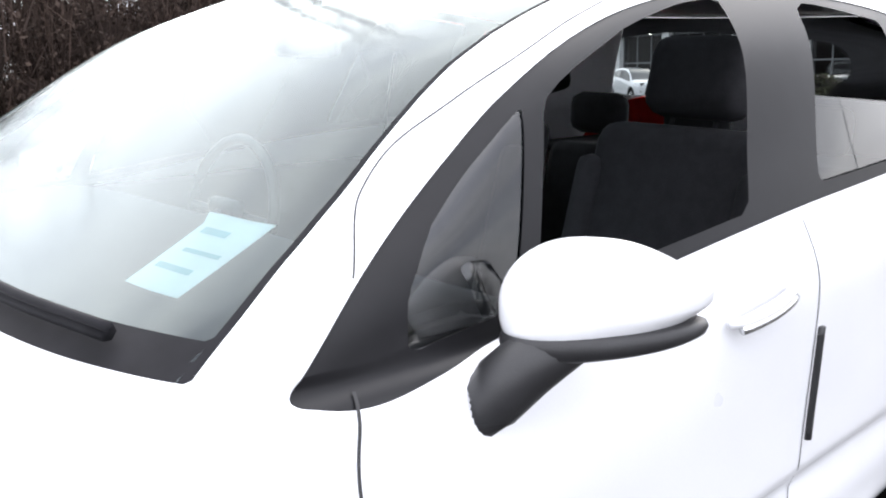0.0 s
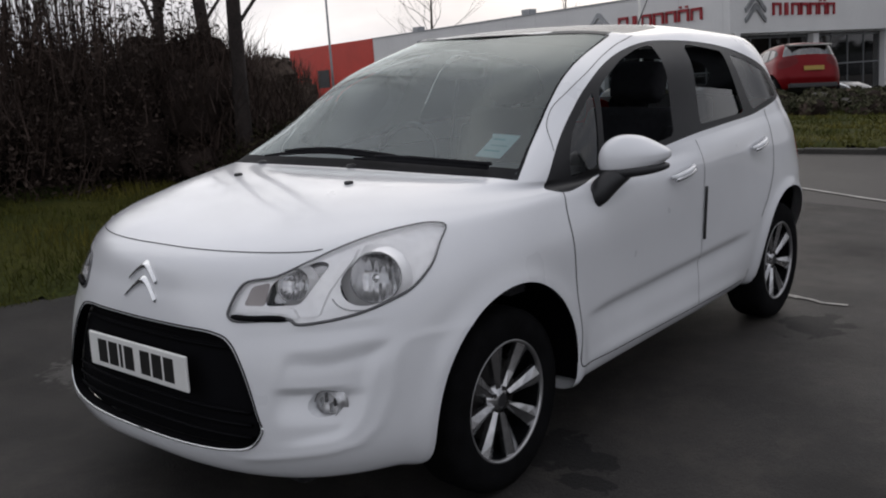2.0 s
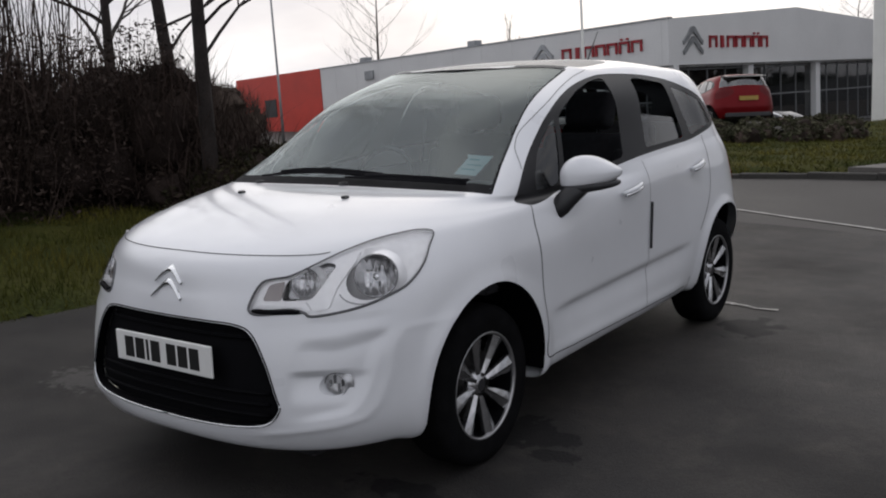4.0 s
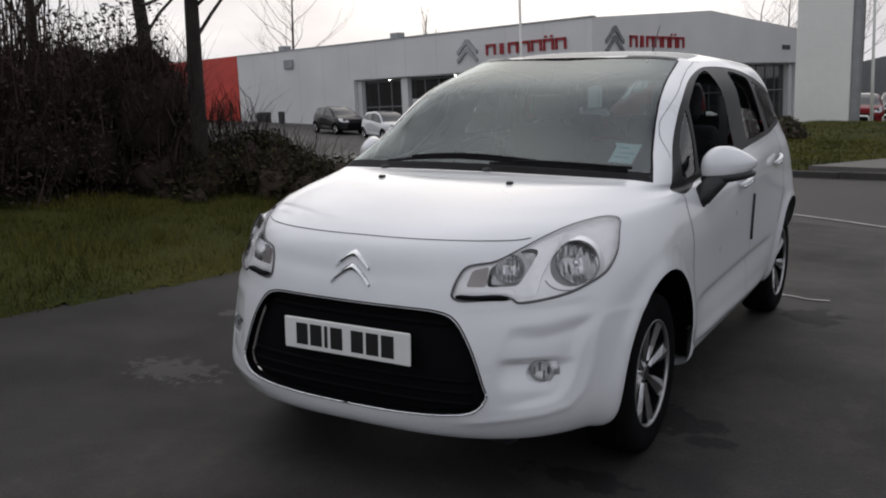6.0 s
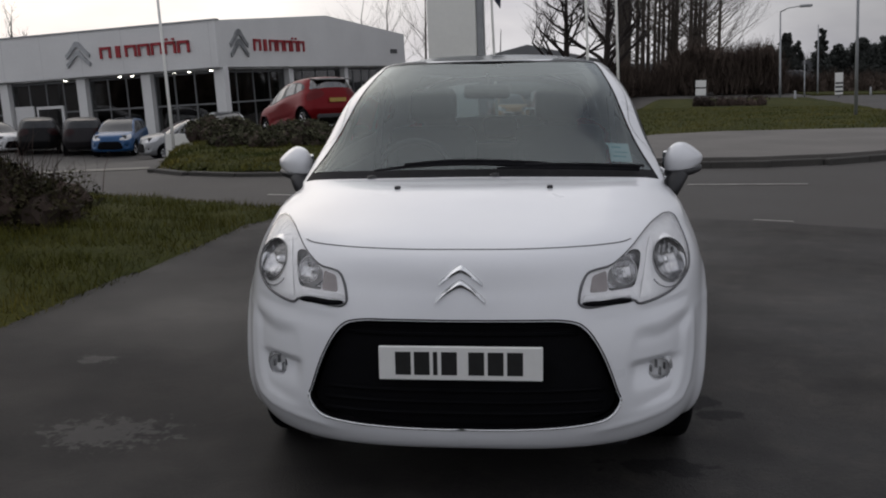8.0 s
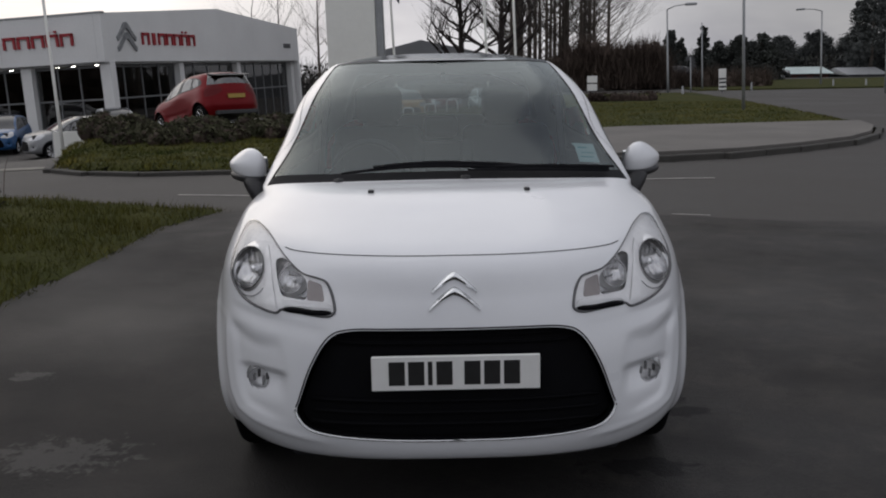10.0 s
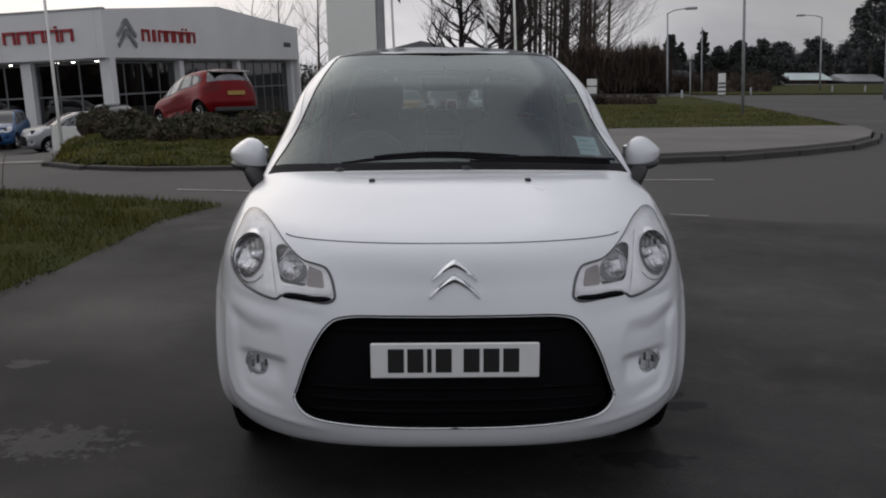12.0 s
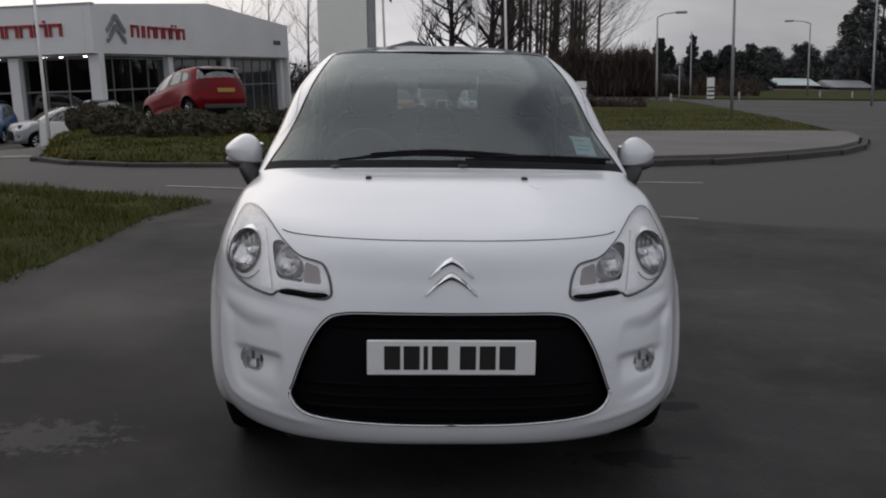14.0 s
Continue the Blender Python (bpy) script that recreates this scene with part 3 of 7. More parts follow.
LOWER = [
    body_ring(0.10, 0.90, 2.8, 0.72, 0.72, 0.70, 3.20, 3.74, 2.8, (0.238, 0.235, 0.250, 0.260, 0.265, 0.27, 0.29)),
    body_ring(0.040, 0.90, 2.8, 0.800, 0.79, 0.77, 3.20, 3.81, 2.8, (0.230, 0.226, 0.244, 0.264, 0.27, 0.275, 0.295)),
    body_ring(0.002, 0.90, 2.8, 0.842, 0.832, 0.81, 3.20, 3.86, 2.8, (0.268, 0.264, 0.275, 0.285, 0.295, 0.32, 0.35)),
    body_ring(-0.012, 0.90, 3.0, 0.854, 0.850, 0.84, 3.20, 3.89, 2.8, (0.350, 0.345, 0.37, 0.365, 0.38, 0.43, 0.45)),
    body_ring(-0.005, 0.90, 2.9, 0.861, 0.856, 0.860, 3.20, 3.91, 2.8, (0.48, 0.48, 0.50, 0.50, 0.51, 0.55, 0.56)),
    body_ring(0.015, 0.90, 2.75, 0.860, 0.858, 0.862, 3.20, 3.90, 2.8, (0.62, 0.62, 0.64, 0.64, 0.65, 0.66, 0.66)),
    body_ring(0.045, 0.95, 2.5, 0.856, 0.862, 0.855, 3.22, 3.88, 2.7, (0.74, 0.76, 0.78, 0.77, 0.78, 0.79, 0.79)),
    body_ring(0.105, 1.10, 2.4, 0.818, 0.864, 0.838, 3.22, 3.86, 2.6, (0.863, 0.88, 0.905, 0.895, 0.905, 0.92, 0.92)),
    body_ring(0.34, 1.20, 2.55, 0.793, 0.856, 0.825, 3.22, 3.84, 2.6, (0.950, 0.946, 0.945, 0.950, 0.965, 0.99, 1.00)),
    body_ring(0.62, 1.33, 3.0, 0.776, 0.840, 0.808, 3.20, 3.82, 2.6, (1.005, 0.990, 0.962, 0.995, 1.025, 1.045, 1.06)),
    body_ring(0.895, 1.24, 4.0, 0.770, 0.818, 0.785, 3.18, 3.80, 2.6, (1.024, 1.012, 0.985, 1.035, 1.075, 1.10, 1.12)),
]
UPPER = [
    LOWER[-1],
    body_ring(1.141, 1.534, 3.3, 0.744, 0.779, 0.750, 3.14, 3.77, 2.6, (1.157, 1.147, 1.117, 1.157, 1.182, 1.192, 1.212)),
    body_ring(1.473, 1.768, 2.9, 0.674, 0.715, 0.682, 3.1, 3.73, 2.6, (1.352, 1.345, 1.317, 1.342, 1.357, 1.347, 1.347)),
    body_ring(1.842, 2.169, 2.6, 0.583, 0.622, 0.613, 3.05, 3.68, 2.6, (1.488, 1.485, 1.457, 1.465, 1.455, 1.430, 1.425)),
]


def roof_rings():
    edge = UPPER[-1]
    spine = catmull((1.78, 1.83, 2.05, 2.35, 2.7, 3.05, 3.4, 3.68), (1.484, 1.492, 1.516, 1.534, 1.538, 1.523, 1.483, 1.428), edge[:, 1])
    rings = []
    for k, lift in ((0.86, 0.42), (0.6, 0.82), (0.3, 0.97), (0.0, 1.0)):
        r = edge.copy()
        r[:, 0] *= k
        r[:, 2] = edge[:, 2] + (spine - edge[:, 2]) * lift
        rings.append(r)
    return rings


def fog_pocket(p):
    """How far the bumper's surface sinks, at points (x, z) of its front."""
    x, z = p[:, 0], p[:, 1]

    def ss(a, b, v):
        t = np.clip((v - a) / (b - a), 0, 1)
        return t * t * (3 - 2 * t)

    def step(pts, drop, hard, fade):
        """A ledge along a line: sharp on its upper side, fading out below."""
        q = np.array(pts)
        d = z - np.interp(x, q[:, 0], q[:, 1])
        ends = ss(q[0, 0] - 0.02, q[0, 0] + 0.04, x) * ss(q[-1, 0] + 0.02, q[-1, 0] - 0.05, x)
        return drop * ss(hard, -hard * 0.3, d) * ss(-fade, -hard, d) * ends

    # the swept panel inside the bumper's outer ridge
    panel = poly_distance(p, smooth_poly([(0.50, 0.345), (0.66, 0.358), (0.712, 0.385), (0.735, 0.45), (0.748, 0.55), (0.752, 0.625), (0.65, 0.607), (0.55, 0.60), (0.515, 0.46)]))
    inward = ss(0.49, 0.66, x)
    sink = 0.011 * ss(0.004, -0.030, panel) * inward
    sink += step([(0.40, 0.657), (0.584, 0.675), (0.76, 0.704)], 0.0045, 0.008, 0.06) * (0.35 + 0.65 * inward)
    sink += step([(0.52, 0.606), (0.65, 0.614), (0.762, 0.632)], 0.003, 0.007, 0.07) * inward
    sink += step([(0.54, 0.503), (0.60, 0.504), (0.72, 0.497)], 0.019, 0.007, 0.105)
    ridge = np.abs(poly_distance(p, [(0.772, 0.63), (0.768, 0.48), (0.752, 0.395), (0.722, 0.350), (0.664, 0.332), (0.52, 0.312), (0.40, 0.294), (0.40, 0.20), (0.90, 0.20), (0.90, 0.63)])) / 0.012
    sink -= 0.005 * np.exp(-ridge ** 2) * ss(0.38, 0.5, x) * ss(0.66, 0.58, z)
    return sink


def car_surface():
    """Half the car's skin as a dense grid, with its relief."""
    low, up = np.array(LOWER), np.array(UPPER + roof_rings())
    vl = np.linspace(0, len(low) - 1, (len(low) - 1) * 13 + 1)
    vu = np.linspace(0, len(up) - 1, (len(up) - 1) * 9 + 1)
    grid = np.concatenate([catmull(np.arange(len(low)), low, vl), catmull(np.arange(len(up)), up, vu)[1:]])
    belt = len(vl) - 1
    edge = belt + 3 * 9
    gi = np.gradient(grid, axis=0)
    gj = np.gradient(grid, axis=1)
    nrm = np.cross(gj, gi)
    nrm /= np.linalg.norm(nrm, axis=2, keepdims=True) + 1e-9
    x, y, z = grid[..., 0], grid[..., 1], grid[..., 2]
    front = (y < 0.75) & (z < 0.68)
    d = np.zeros_like(x)
    p = np.stack([x.ravel(), z.ravel()], 1)
    d -= np.where(front, fog_pocket(p).reshape(x.shape), 0)
    for yc in (0.815, 3.27):
        r = np.hypot(y - yc, z - 0.31)
        d += 0.016 * np.exp(-((r - 0.385) / 0.045) ** 2) * (x > 0.6) * (z < 0.85)
    along = np.clip((y - 1.22) / 0.2, 0, 1) * np.clip((2.78 - y) / 0.2, 0, 1) * (x > 0.5)
    crease = z - (0.485 + 0.03 * (y - 1.3))
    d -= 0.016 * np.exp(-(np.where(crease > 0, crease / 0.020, crease / 0.075)) ** 2) * along
    d += 0.010 * np.exp(-((z - 0.33) / 0.035) ** 2) * along
    grid = grid + nrm * d[..., None]
    grid[:, 0, 0] = grid[:, -1, 0] = 0
    return grid, belt, edge


ARCH = [(0.805 + 0.368 * math.cos(a), 0.318 + 0.388 * math.sin(a)) for a in np.linspace(-0.1, math.pi + 0.1, 40)]
ARCH_F = [(1.163, 0.0)] + ARCH + [(0.441, 0.0)]
ARCH_R = [(y + 2.455, z) for y, z in ARCH_F]
GRILLE = smooth_poly([(0.0, 0.658), (0.2, 0.658), (0.33, 0.653), (0.395, 0.625), (0.45, 0.54), (0.492, 0.43), (0.503, 0.388), (0.465, 0.343), (0.38, 0.325), (0.2, 0.316), (0.0, 0.314),
                      (-0.2, 0.316), (-0.3, 0.4), (-0.3, 0.55), (-0.2, 0.658)])
LAMP = smooth_poly([(0.374, 0.724), (0.384, 0.765), (0.402, 0.795), (0.43, 0.805), (0.484, 0.815), (0.542, 0.851), (0.587, 0.883), (0.625, 0.905), (0.66, 0.917), (0.70, 0.923), (0.738, 0.911), (0.757, 0.87), (0.772, 0.82), (0.770, 0.775),
                    (0.753, 0.747), (0.705, 0.716), (0.649, 0.699), (0.575, 0.689), (0.549, 0.703), (0.50, 0.701), (0.41, 0.694), (0.378, 0.704)], 4)
FOG = [(0.642 + 0.040 * math.cos(a), 0.466 + 0.037 * math.sin(a)) for a in np.linspace(0, 2 * math.pi, 28, endpoint=False)]
DLO = smooth_poly([(1.115, 0.963), (1.14, 0.950), (1.20, 0.938), (1.29, 0.942), (1.5, 0.972), (1.75, 1.003), (2.0, 1.033), (2.25, 1.056), (2.6, 1.073), (2.9, 1.085), (3.12, 1.110), (3.36, 1.150), (3.40, 1.185),
                   (3.31, 1.29), (3.08, 1.370), (2.83, 1.415), (2.5, 1.442), (2.26, 1.447), (2.08, 1.433), (1.93, 1.409), (1.80, 1.377), (1.665, 1.330), (1.53, 1.264), (1.432, 1.202), (1.328, 1.133), (1.235, 1.068), (1.163, 1.009)], 4)
PANE_QUARTER = round_poly([(1.29, 0.975), (1.475, 0.998), (1.505, 1.06), (1.578, 1.262), (1.52, 1.228), (1.44, 1.178), (1.36, 1.118), (1.30, 1.045)], 0.012)
PANE_FRONT = round_poly([(1.525, 1.003), (2.045, 1.062), (2.205, 1.432), (2.07, 1.417), (1.89, 1.378), (1.71, 1.312), (1.622, 1.272), (1.555, 1.09)], 0.015)
PANE_REAR = round_poly([(2.295, 1.088), (2.83, 1.105), (2.80, 1.392), (2.5, 1.424), (2.425, 1.427)], 0.03)
PANE_TAIL = round_poly([(2.95, 1.108), (3.10, 1.130), (3.335, 1.168), (3.26, 1.285), (3.06, 1.345), (2.88, 1.378)], 0.03)
DOOR_FRONT = smooth_poly([(1.195, 0.955), (1.16, 0.85), (1.17, 0.65), (1.185, 0.45), (1.19, 0.335), (1.26, 0.315), (1.6, 0.315), (2.05, 0.32), (2.185, 0.325), (2.192, 0.42), (2.198, 0.58), (2.200, 0.70), (2.202, 0.83), (2.20, 1.0), (2.19, 1.2),
                          (2.0, 1.2), (1.6, 1.15), (1.3, 1.05), (1.22, 0.99)], 4)
DOOR_REAR = smooth_poly([(2.194, 1.2), (2.204, 1.0), (2.206, 0.83), (2.204, 0.70), (2.202, 0.58), (2.196, 0.42), (2.23, 0.33), (2.5, 0.33), (2.74, 0.335), (2.80, 0.42), (2.87, 0.60), (2.99, 0.72), (3.06, 0.85), (3.10, 1.0), (3.14, 1.12), (3.0, 1.2), (2.6, 1.2)], 4)
SCREEN = [(-0.3, 0.90), (0.782, 0.90), (0.732, 0.998), (0.707, 1.045), (0.681, 1.09), (0.656, 1.142), (0.632, 1.206), (0.610, 1.276), (0.591, 1.339), (0.570, 1.393), (0.551, 1.441), (0.534, 1.475), (0.50, 1.56), (-0.3, 1.60)]
SCREEN_CLEAR = [(x - 0.007 if x > 0 else x, z) for x, z in SCREEN]
ROOF_GLASS = [(-0.3, 1.60), (0.56, 1.60), (0.536, 1.84), (0.520, 2.05), (0.505, 2.30), (0.49, 2.48), (0.45, 2.58), (0.36, 2.62), (-0.3, 2.63)]
LAMP_TURN = Matrix.Rotation(radians(38), 4, "Z") @ Matrix.Rotation(radians(-20), 4, "X")
LAMP_BOWL = [(0.688 + p.x, 0.797 + p.z) for p in (LAMP_TURN @ Vector((0.0715 * math.cos(a), 0, 0.0715 * math.sin(a))) for a in np.linspace(0, 2 * math.pi, 40, endpoint=False))]
LAMP_INNER = round_poly([(0.470, 0.738), (0.472, 0.798), (0.520, 0.830), (0.560, 0.856), (0.592, 0.846), (0.582, 0.800), (0.562, 0.742)], 0.015)
TAIL = smooth_poly([(3.56, 0.82), (3.66, 0.80), (3.80, 0.84), (3.82, 0.98), (3.72, 1.12), (3.62, 1.10), (3.55, 0.98)])


class Skin:
    """The half skin as points and quads; outlines are cut into it by drawing its points onto them."""

    def __init__(self, step=1):
        grid, self.belt, self.edge = car_surface()
        self.s = S_ROWS
        if step > 1:
            rows = sorted(set(range(0, grid.shape[0], step)) | {self.belt, self.edge, grid.shape[0] - 1})
            cols = sorted(set(range(0, grid.shape[1], step)) | {grid.shape[1] - 1})
            grid, self.s = grid[rows][:, cols], S_ROWS[cols]
            self.belt, self.edge = rows.index(self.belt), rows.index(self.edge)
        self.rows, self.cols = grid.shape[:2]
        self.p = grid.reshape(-1, 3).copy()
        i, j = np.meshgrid(np.arange(self.rows - 1), np.arange(self.cols - 1), indexing="ij")
        a = (i * self.cols + j).ravel()
        self.quads = np.stack([a, a + 1, a + 1 + self.cols, a + self.cols], 1)
        self.qi, self.qj = i.ravel(), j.ravel()
        self.kind = np.full(len(self.quads), "body", dtype=object)
        self.locked = np.zeros(len(self.p), bool)
        self.tris = {}

    def cut(self, name, poly, axes, where, within=None):
        """Give faces inside poly (seen along an axis) the kind name."""
        mask = where(self.p)
        idx = np.nonzero(mask)[0]
        f = np.full(len(self.p), 1.0)
        f[idx] = poly_distance(self.p[idx][:, axes], poly)
        ids = np.arange(len(self.p)).reshape(self.rows, self.cols)
        for a, b in ((ids[:-1].ravel(), ids[1:].ravel()), (ids[:, :-1].ravel(), ids[:, 1:].ravel())):
            ok = mask[a] & mask[b] & (f[a] * f[b] < 0)
            for u, v in zip(a[ok], b[ok]):
                if f[u] * f[v] >= 0:
                    continue
                t = f[u] / (f[u] - f[v])
                near, far, tt = (u, v, t) if t < 0.5 else (v, u, 1 - t)
                if self.locked[near]:
                    near, far, tt = far, near, 1 - tt
                if self.locked[near]:
                    continue
                self.p[near] = self.p[near] + (self.p[far] - self.p[near]) * tt
                f[near] = 0
                self.locked[near] = True
        sg = np.where(np.abs(f) < 1e-7, 0, np.sign(f))
        q = sg[self.quads]
        inmask = mask[self.quads].all(1)
        allowed = inmask if within is None else inmask & (self.kind == within)
        mixed = allowed & (q.max(1) > 0) & (q.min(1) < 0)
        inside = allowed & (q.max(1) <= 0) & (q.min(1) < 0)
        self.kind[inside] = name
        for k in np.nonzero(mixed)[0]:
            s4, v4 = q[k], self.quads[k]
            if k in self.tris:
                continue
            base = self.kind[k]
            if s4[0] == 0 and s4[2] == 0:
                t1, t2 = (0, 1, 2), (0, 2, 3)
            elif s4[1] == 0 and s4[3] == 0:
                t1, t2 = (1, 2, 3), (1, 3, 0)
            else:
                c = f[v4].mean()
                if c < 0:
                    self.kind[k] = name
                continue
            self.tris[k] = [(tuple(v4[list(t)]), name if min(s4[list(t)]) < 0 else base) for t in (t1, t2)]

    def faces(self, name):
        out = [tuple(q) for k, q in enumerate(self.quads) if self.kind[k] == name and k not in self.tris]
        for pair in self.tris.values():
            out += [t for t, n in pair if n == name]
        return out

    def normals(self):
        nrm = np.zeros_like(self.p)
        q = self.quads
        fn = np.cross(self.p[q[:, 2]] - self.p[q[:, 0]], self.p[q[:, 3]] - self.p[q[:, 1]])
        for k in range(4):
            np.add.at(nrm, q[:, k], fn)
        ids = np.arange(len(self.p)).reshape(self.rows, self.cols)
        for edge in (ids[:, 0], ids[:, -1], ids[-1]):
            nrm[edge, 0] = 0
        return nrm / (np.linalg.norm(nrm, axis=1, keepdims=True) + 1e-12)


def skin_mesh(skin, names, normals, sides=(1, -1), push=0.0, thick=0.0, both=False):
    """A mesh of the named faces, on one or both sides of the car, pushed along the normal."""
    names = (names,) if isinstance(names, str) else names
    fs = [f for n in names for f in skin.faces(n)]
    used = sorted({v for f in fs for v in f})
    verts, faces, nn, index = [], [], [], {}
    for sd in sides:
        for v in used:
            p, n = skin.p[v] + normals[v] * push, normals[v]
            key = (v, 1 if abs(p[0]) < 1e-6 else sd)
            if key in index:
                index[v, sd] = index[key]
                continue
            index[key] = index[v, sd] = len(verts)
            verts.append((p[0] * sd, p[1], p[2]))
            nn.append((n[0] * sd, n[1], n[2]))
        for f in fs:
            g = [index[v, sd] for v in f]
            g = g if sd == 1 else g[::-1]
            if len(set(g)) >= 3:
                faces.append(tuple(dict.fromkeys(g)))
    if thick:
        n0, k = len(faces), len(verts)
        count = {}
        for f in faces:
            for a, b in zip(f, f[1:] + f[:1]):
                count[a, b] = 1
        rim = [(a, b) for a, b in count if (b, a) not in count]
        verts += [tuple(np.array(v) - np.array(n) * thick) for v, n in zip(verts, nn)]
        nn = None
        faces += [tuple(v + k for v in f[::-1]) for f in faces[:n0]]
        faces += [(b, a, a + k, b + k) for a, b in rim]
    me = mesh_from("skin", verts, faces, True)
    if nn is not None and not thick:
        me.normals_split_custom_set_from_vertices(nn)
    elif thick:
        bm = bmesh.new()
        bm.from_mesh(me)
        for e in bm.edges:
            if len(e.link_faces) == 2 and e.calc_face_angle(0) > 0.7:
                e.smooth = False
        bm.to_mesh(me)
        bm.free()
    return me


def ribbon_on(tree, pts, width, lift, direction):
    """A thin strip laid on the skin along points, cast along a direction."""
    verts, faces = [], []
    hits = []
    for p in pts:
        loc, nrm, _, _ = tree.ray_cast(Vector(p), Vector(direction))
        if loc is not None:
            hits.append((loc, nrm if nrm.dot(Vector(direction)) < 0 else -nrm))
    for i, (loc, nrm) in enumerate(hits):
        d = (hits[min(i + 1, len(hits) - 1)][0] - hits[max(i - 1, 0)][0]).normalized()
        side = d.cross(nrm).normalized() * width / 2
        c = loc + nrm * lift
        verts += [c - side, c + side]
    for i in range(len(hits) - 1):
        faces.append((2 * i, 2 * i + 1, 2 * i + 3, 2 * i + 2))
    return verts, faces


def between(pts, n):
    q = np.array(pts, float)
    k = np.linspace(0, len(q) - 1, n)
    return catmull(np.arange(len(q)), q, k)


SHARED = {}


def panelled_skin(step=1):
    """The skin with all its panels and openings cut."""
    skin = Skin(step)
    side = lambda p: (p[:, 0] > 0.45) & (p[:, 1] > 0.3)
    nose = lambda p: (p[:, 1] < 0.80) & (p[:, 2] < 1.0) & (p[:, 1] < 0.75)
    skin.cut("arch", ARCH_F, [1, 2], lambda p: (p[:, 0] > 0.5) & (p[:, 1] < 2) & (p[:, 2] < 0.8))
    skin.cut("arch", ARCH_R, [1, 2], lambda p: (p[:, 0] > 0.5) & (p[:, 1] > 2) & (p[:, 2] < 0.8))
    skin.cut("grille", GRILLE, [0, 2], lambda p: (p[:, 1] < 0.4) & (p[:, 2] < 0.8))
    skin.cut("lamp", LAMP, [0, 2], nose)
    skin.cut("lamp_hole", LAMP_BOWL, [0, 2], nose, "lamp")
    skin.cut("lamp_hole", LAMP_INNER, [0, 2], nose, "lamp")
    skin.cut("fog", FOG, [0, 2], lambda p: (p[:, 1] < 0.5) & (p[:, 2] < 0.7))
    skin.cut("window_trim", DLO, [1, 2], side)
    skin.cut("pane_quarter", PANE_QUARTER, [1, 2], side, "window_trim")
    skin.cut("pane_front", PANE_FRONT, [1, 2], side, "window_trim")
    skin.cut("pane_rear", PANE_REAR, [1, 2], side, "window_trim")
    skin.cut("pane_tail", PANE_TAIL, [1, 2], side, "window_trim")
    skin.cut("front_door", DOOR_FRONT, [1, 2], side, "body")
    skin.cut("rear_door", DOOR_REAR, [1, 2], side, "body")
    skin.cut("tail_lamp", TAIL, [1, 2], lambda p: (p[:, 0] > 0.3) & (p[:, 1] > 3.3), "body")
    free = skin.kind == "body"
    s_mid = (skin.s[skin.qj] + skin.s[skin.qj + 1]) / 2
    glazed = free & (skin.qi >= skin.belt) & (skin.qi < skin.edge) & (s_mid < 0.8)
    skin.kind[glazed] = "glazed"
    ahead = lambda p: (p[:, 1] < 2.0) & (p[:, 2] > 0.975)
    skin.cut("frit", SCREEN, [0, 2], ahead, "glazed")
    skin.cut("screen", SCREEN_CLEAR, [0, 2], ahead, "frit")
    skin.cut("roof_glass", ROOF_GLASS, [0, 1], lambda p: (p[:, 1] < 2.9) & (p[:, 2] > 1.42), "body")
    low_band = (skin.kind == "screen") & (skin.qi < skin.belt + max(1, 2 // step))
    skin.kind[low_band] = "frit"
    skin.kind[skin.kind == "glazed"] = "body"
    for k in list(skin.tris):
        skin.tris[k] = [(t, "body" if n == "glazed" else n) for t, n in skin.tris[k]]
    back = free & (skin.qi >= skin.belt + max(1, 3 // step)) & (skin.qi < skin.edge - 1) & (s_mid > 2.4)
    skin.kind[back] = "back_glass"
    return skin, skin.normals()


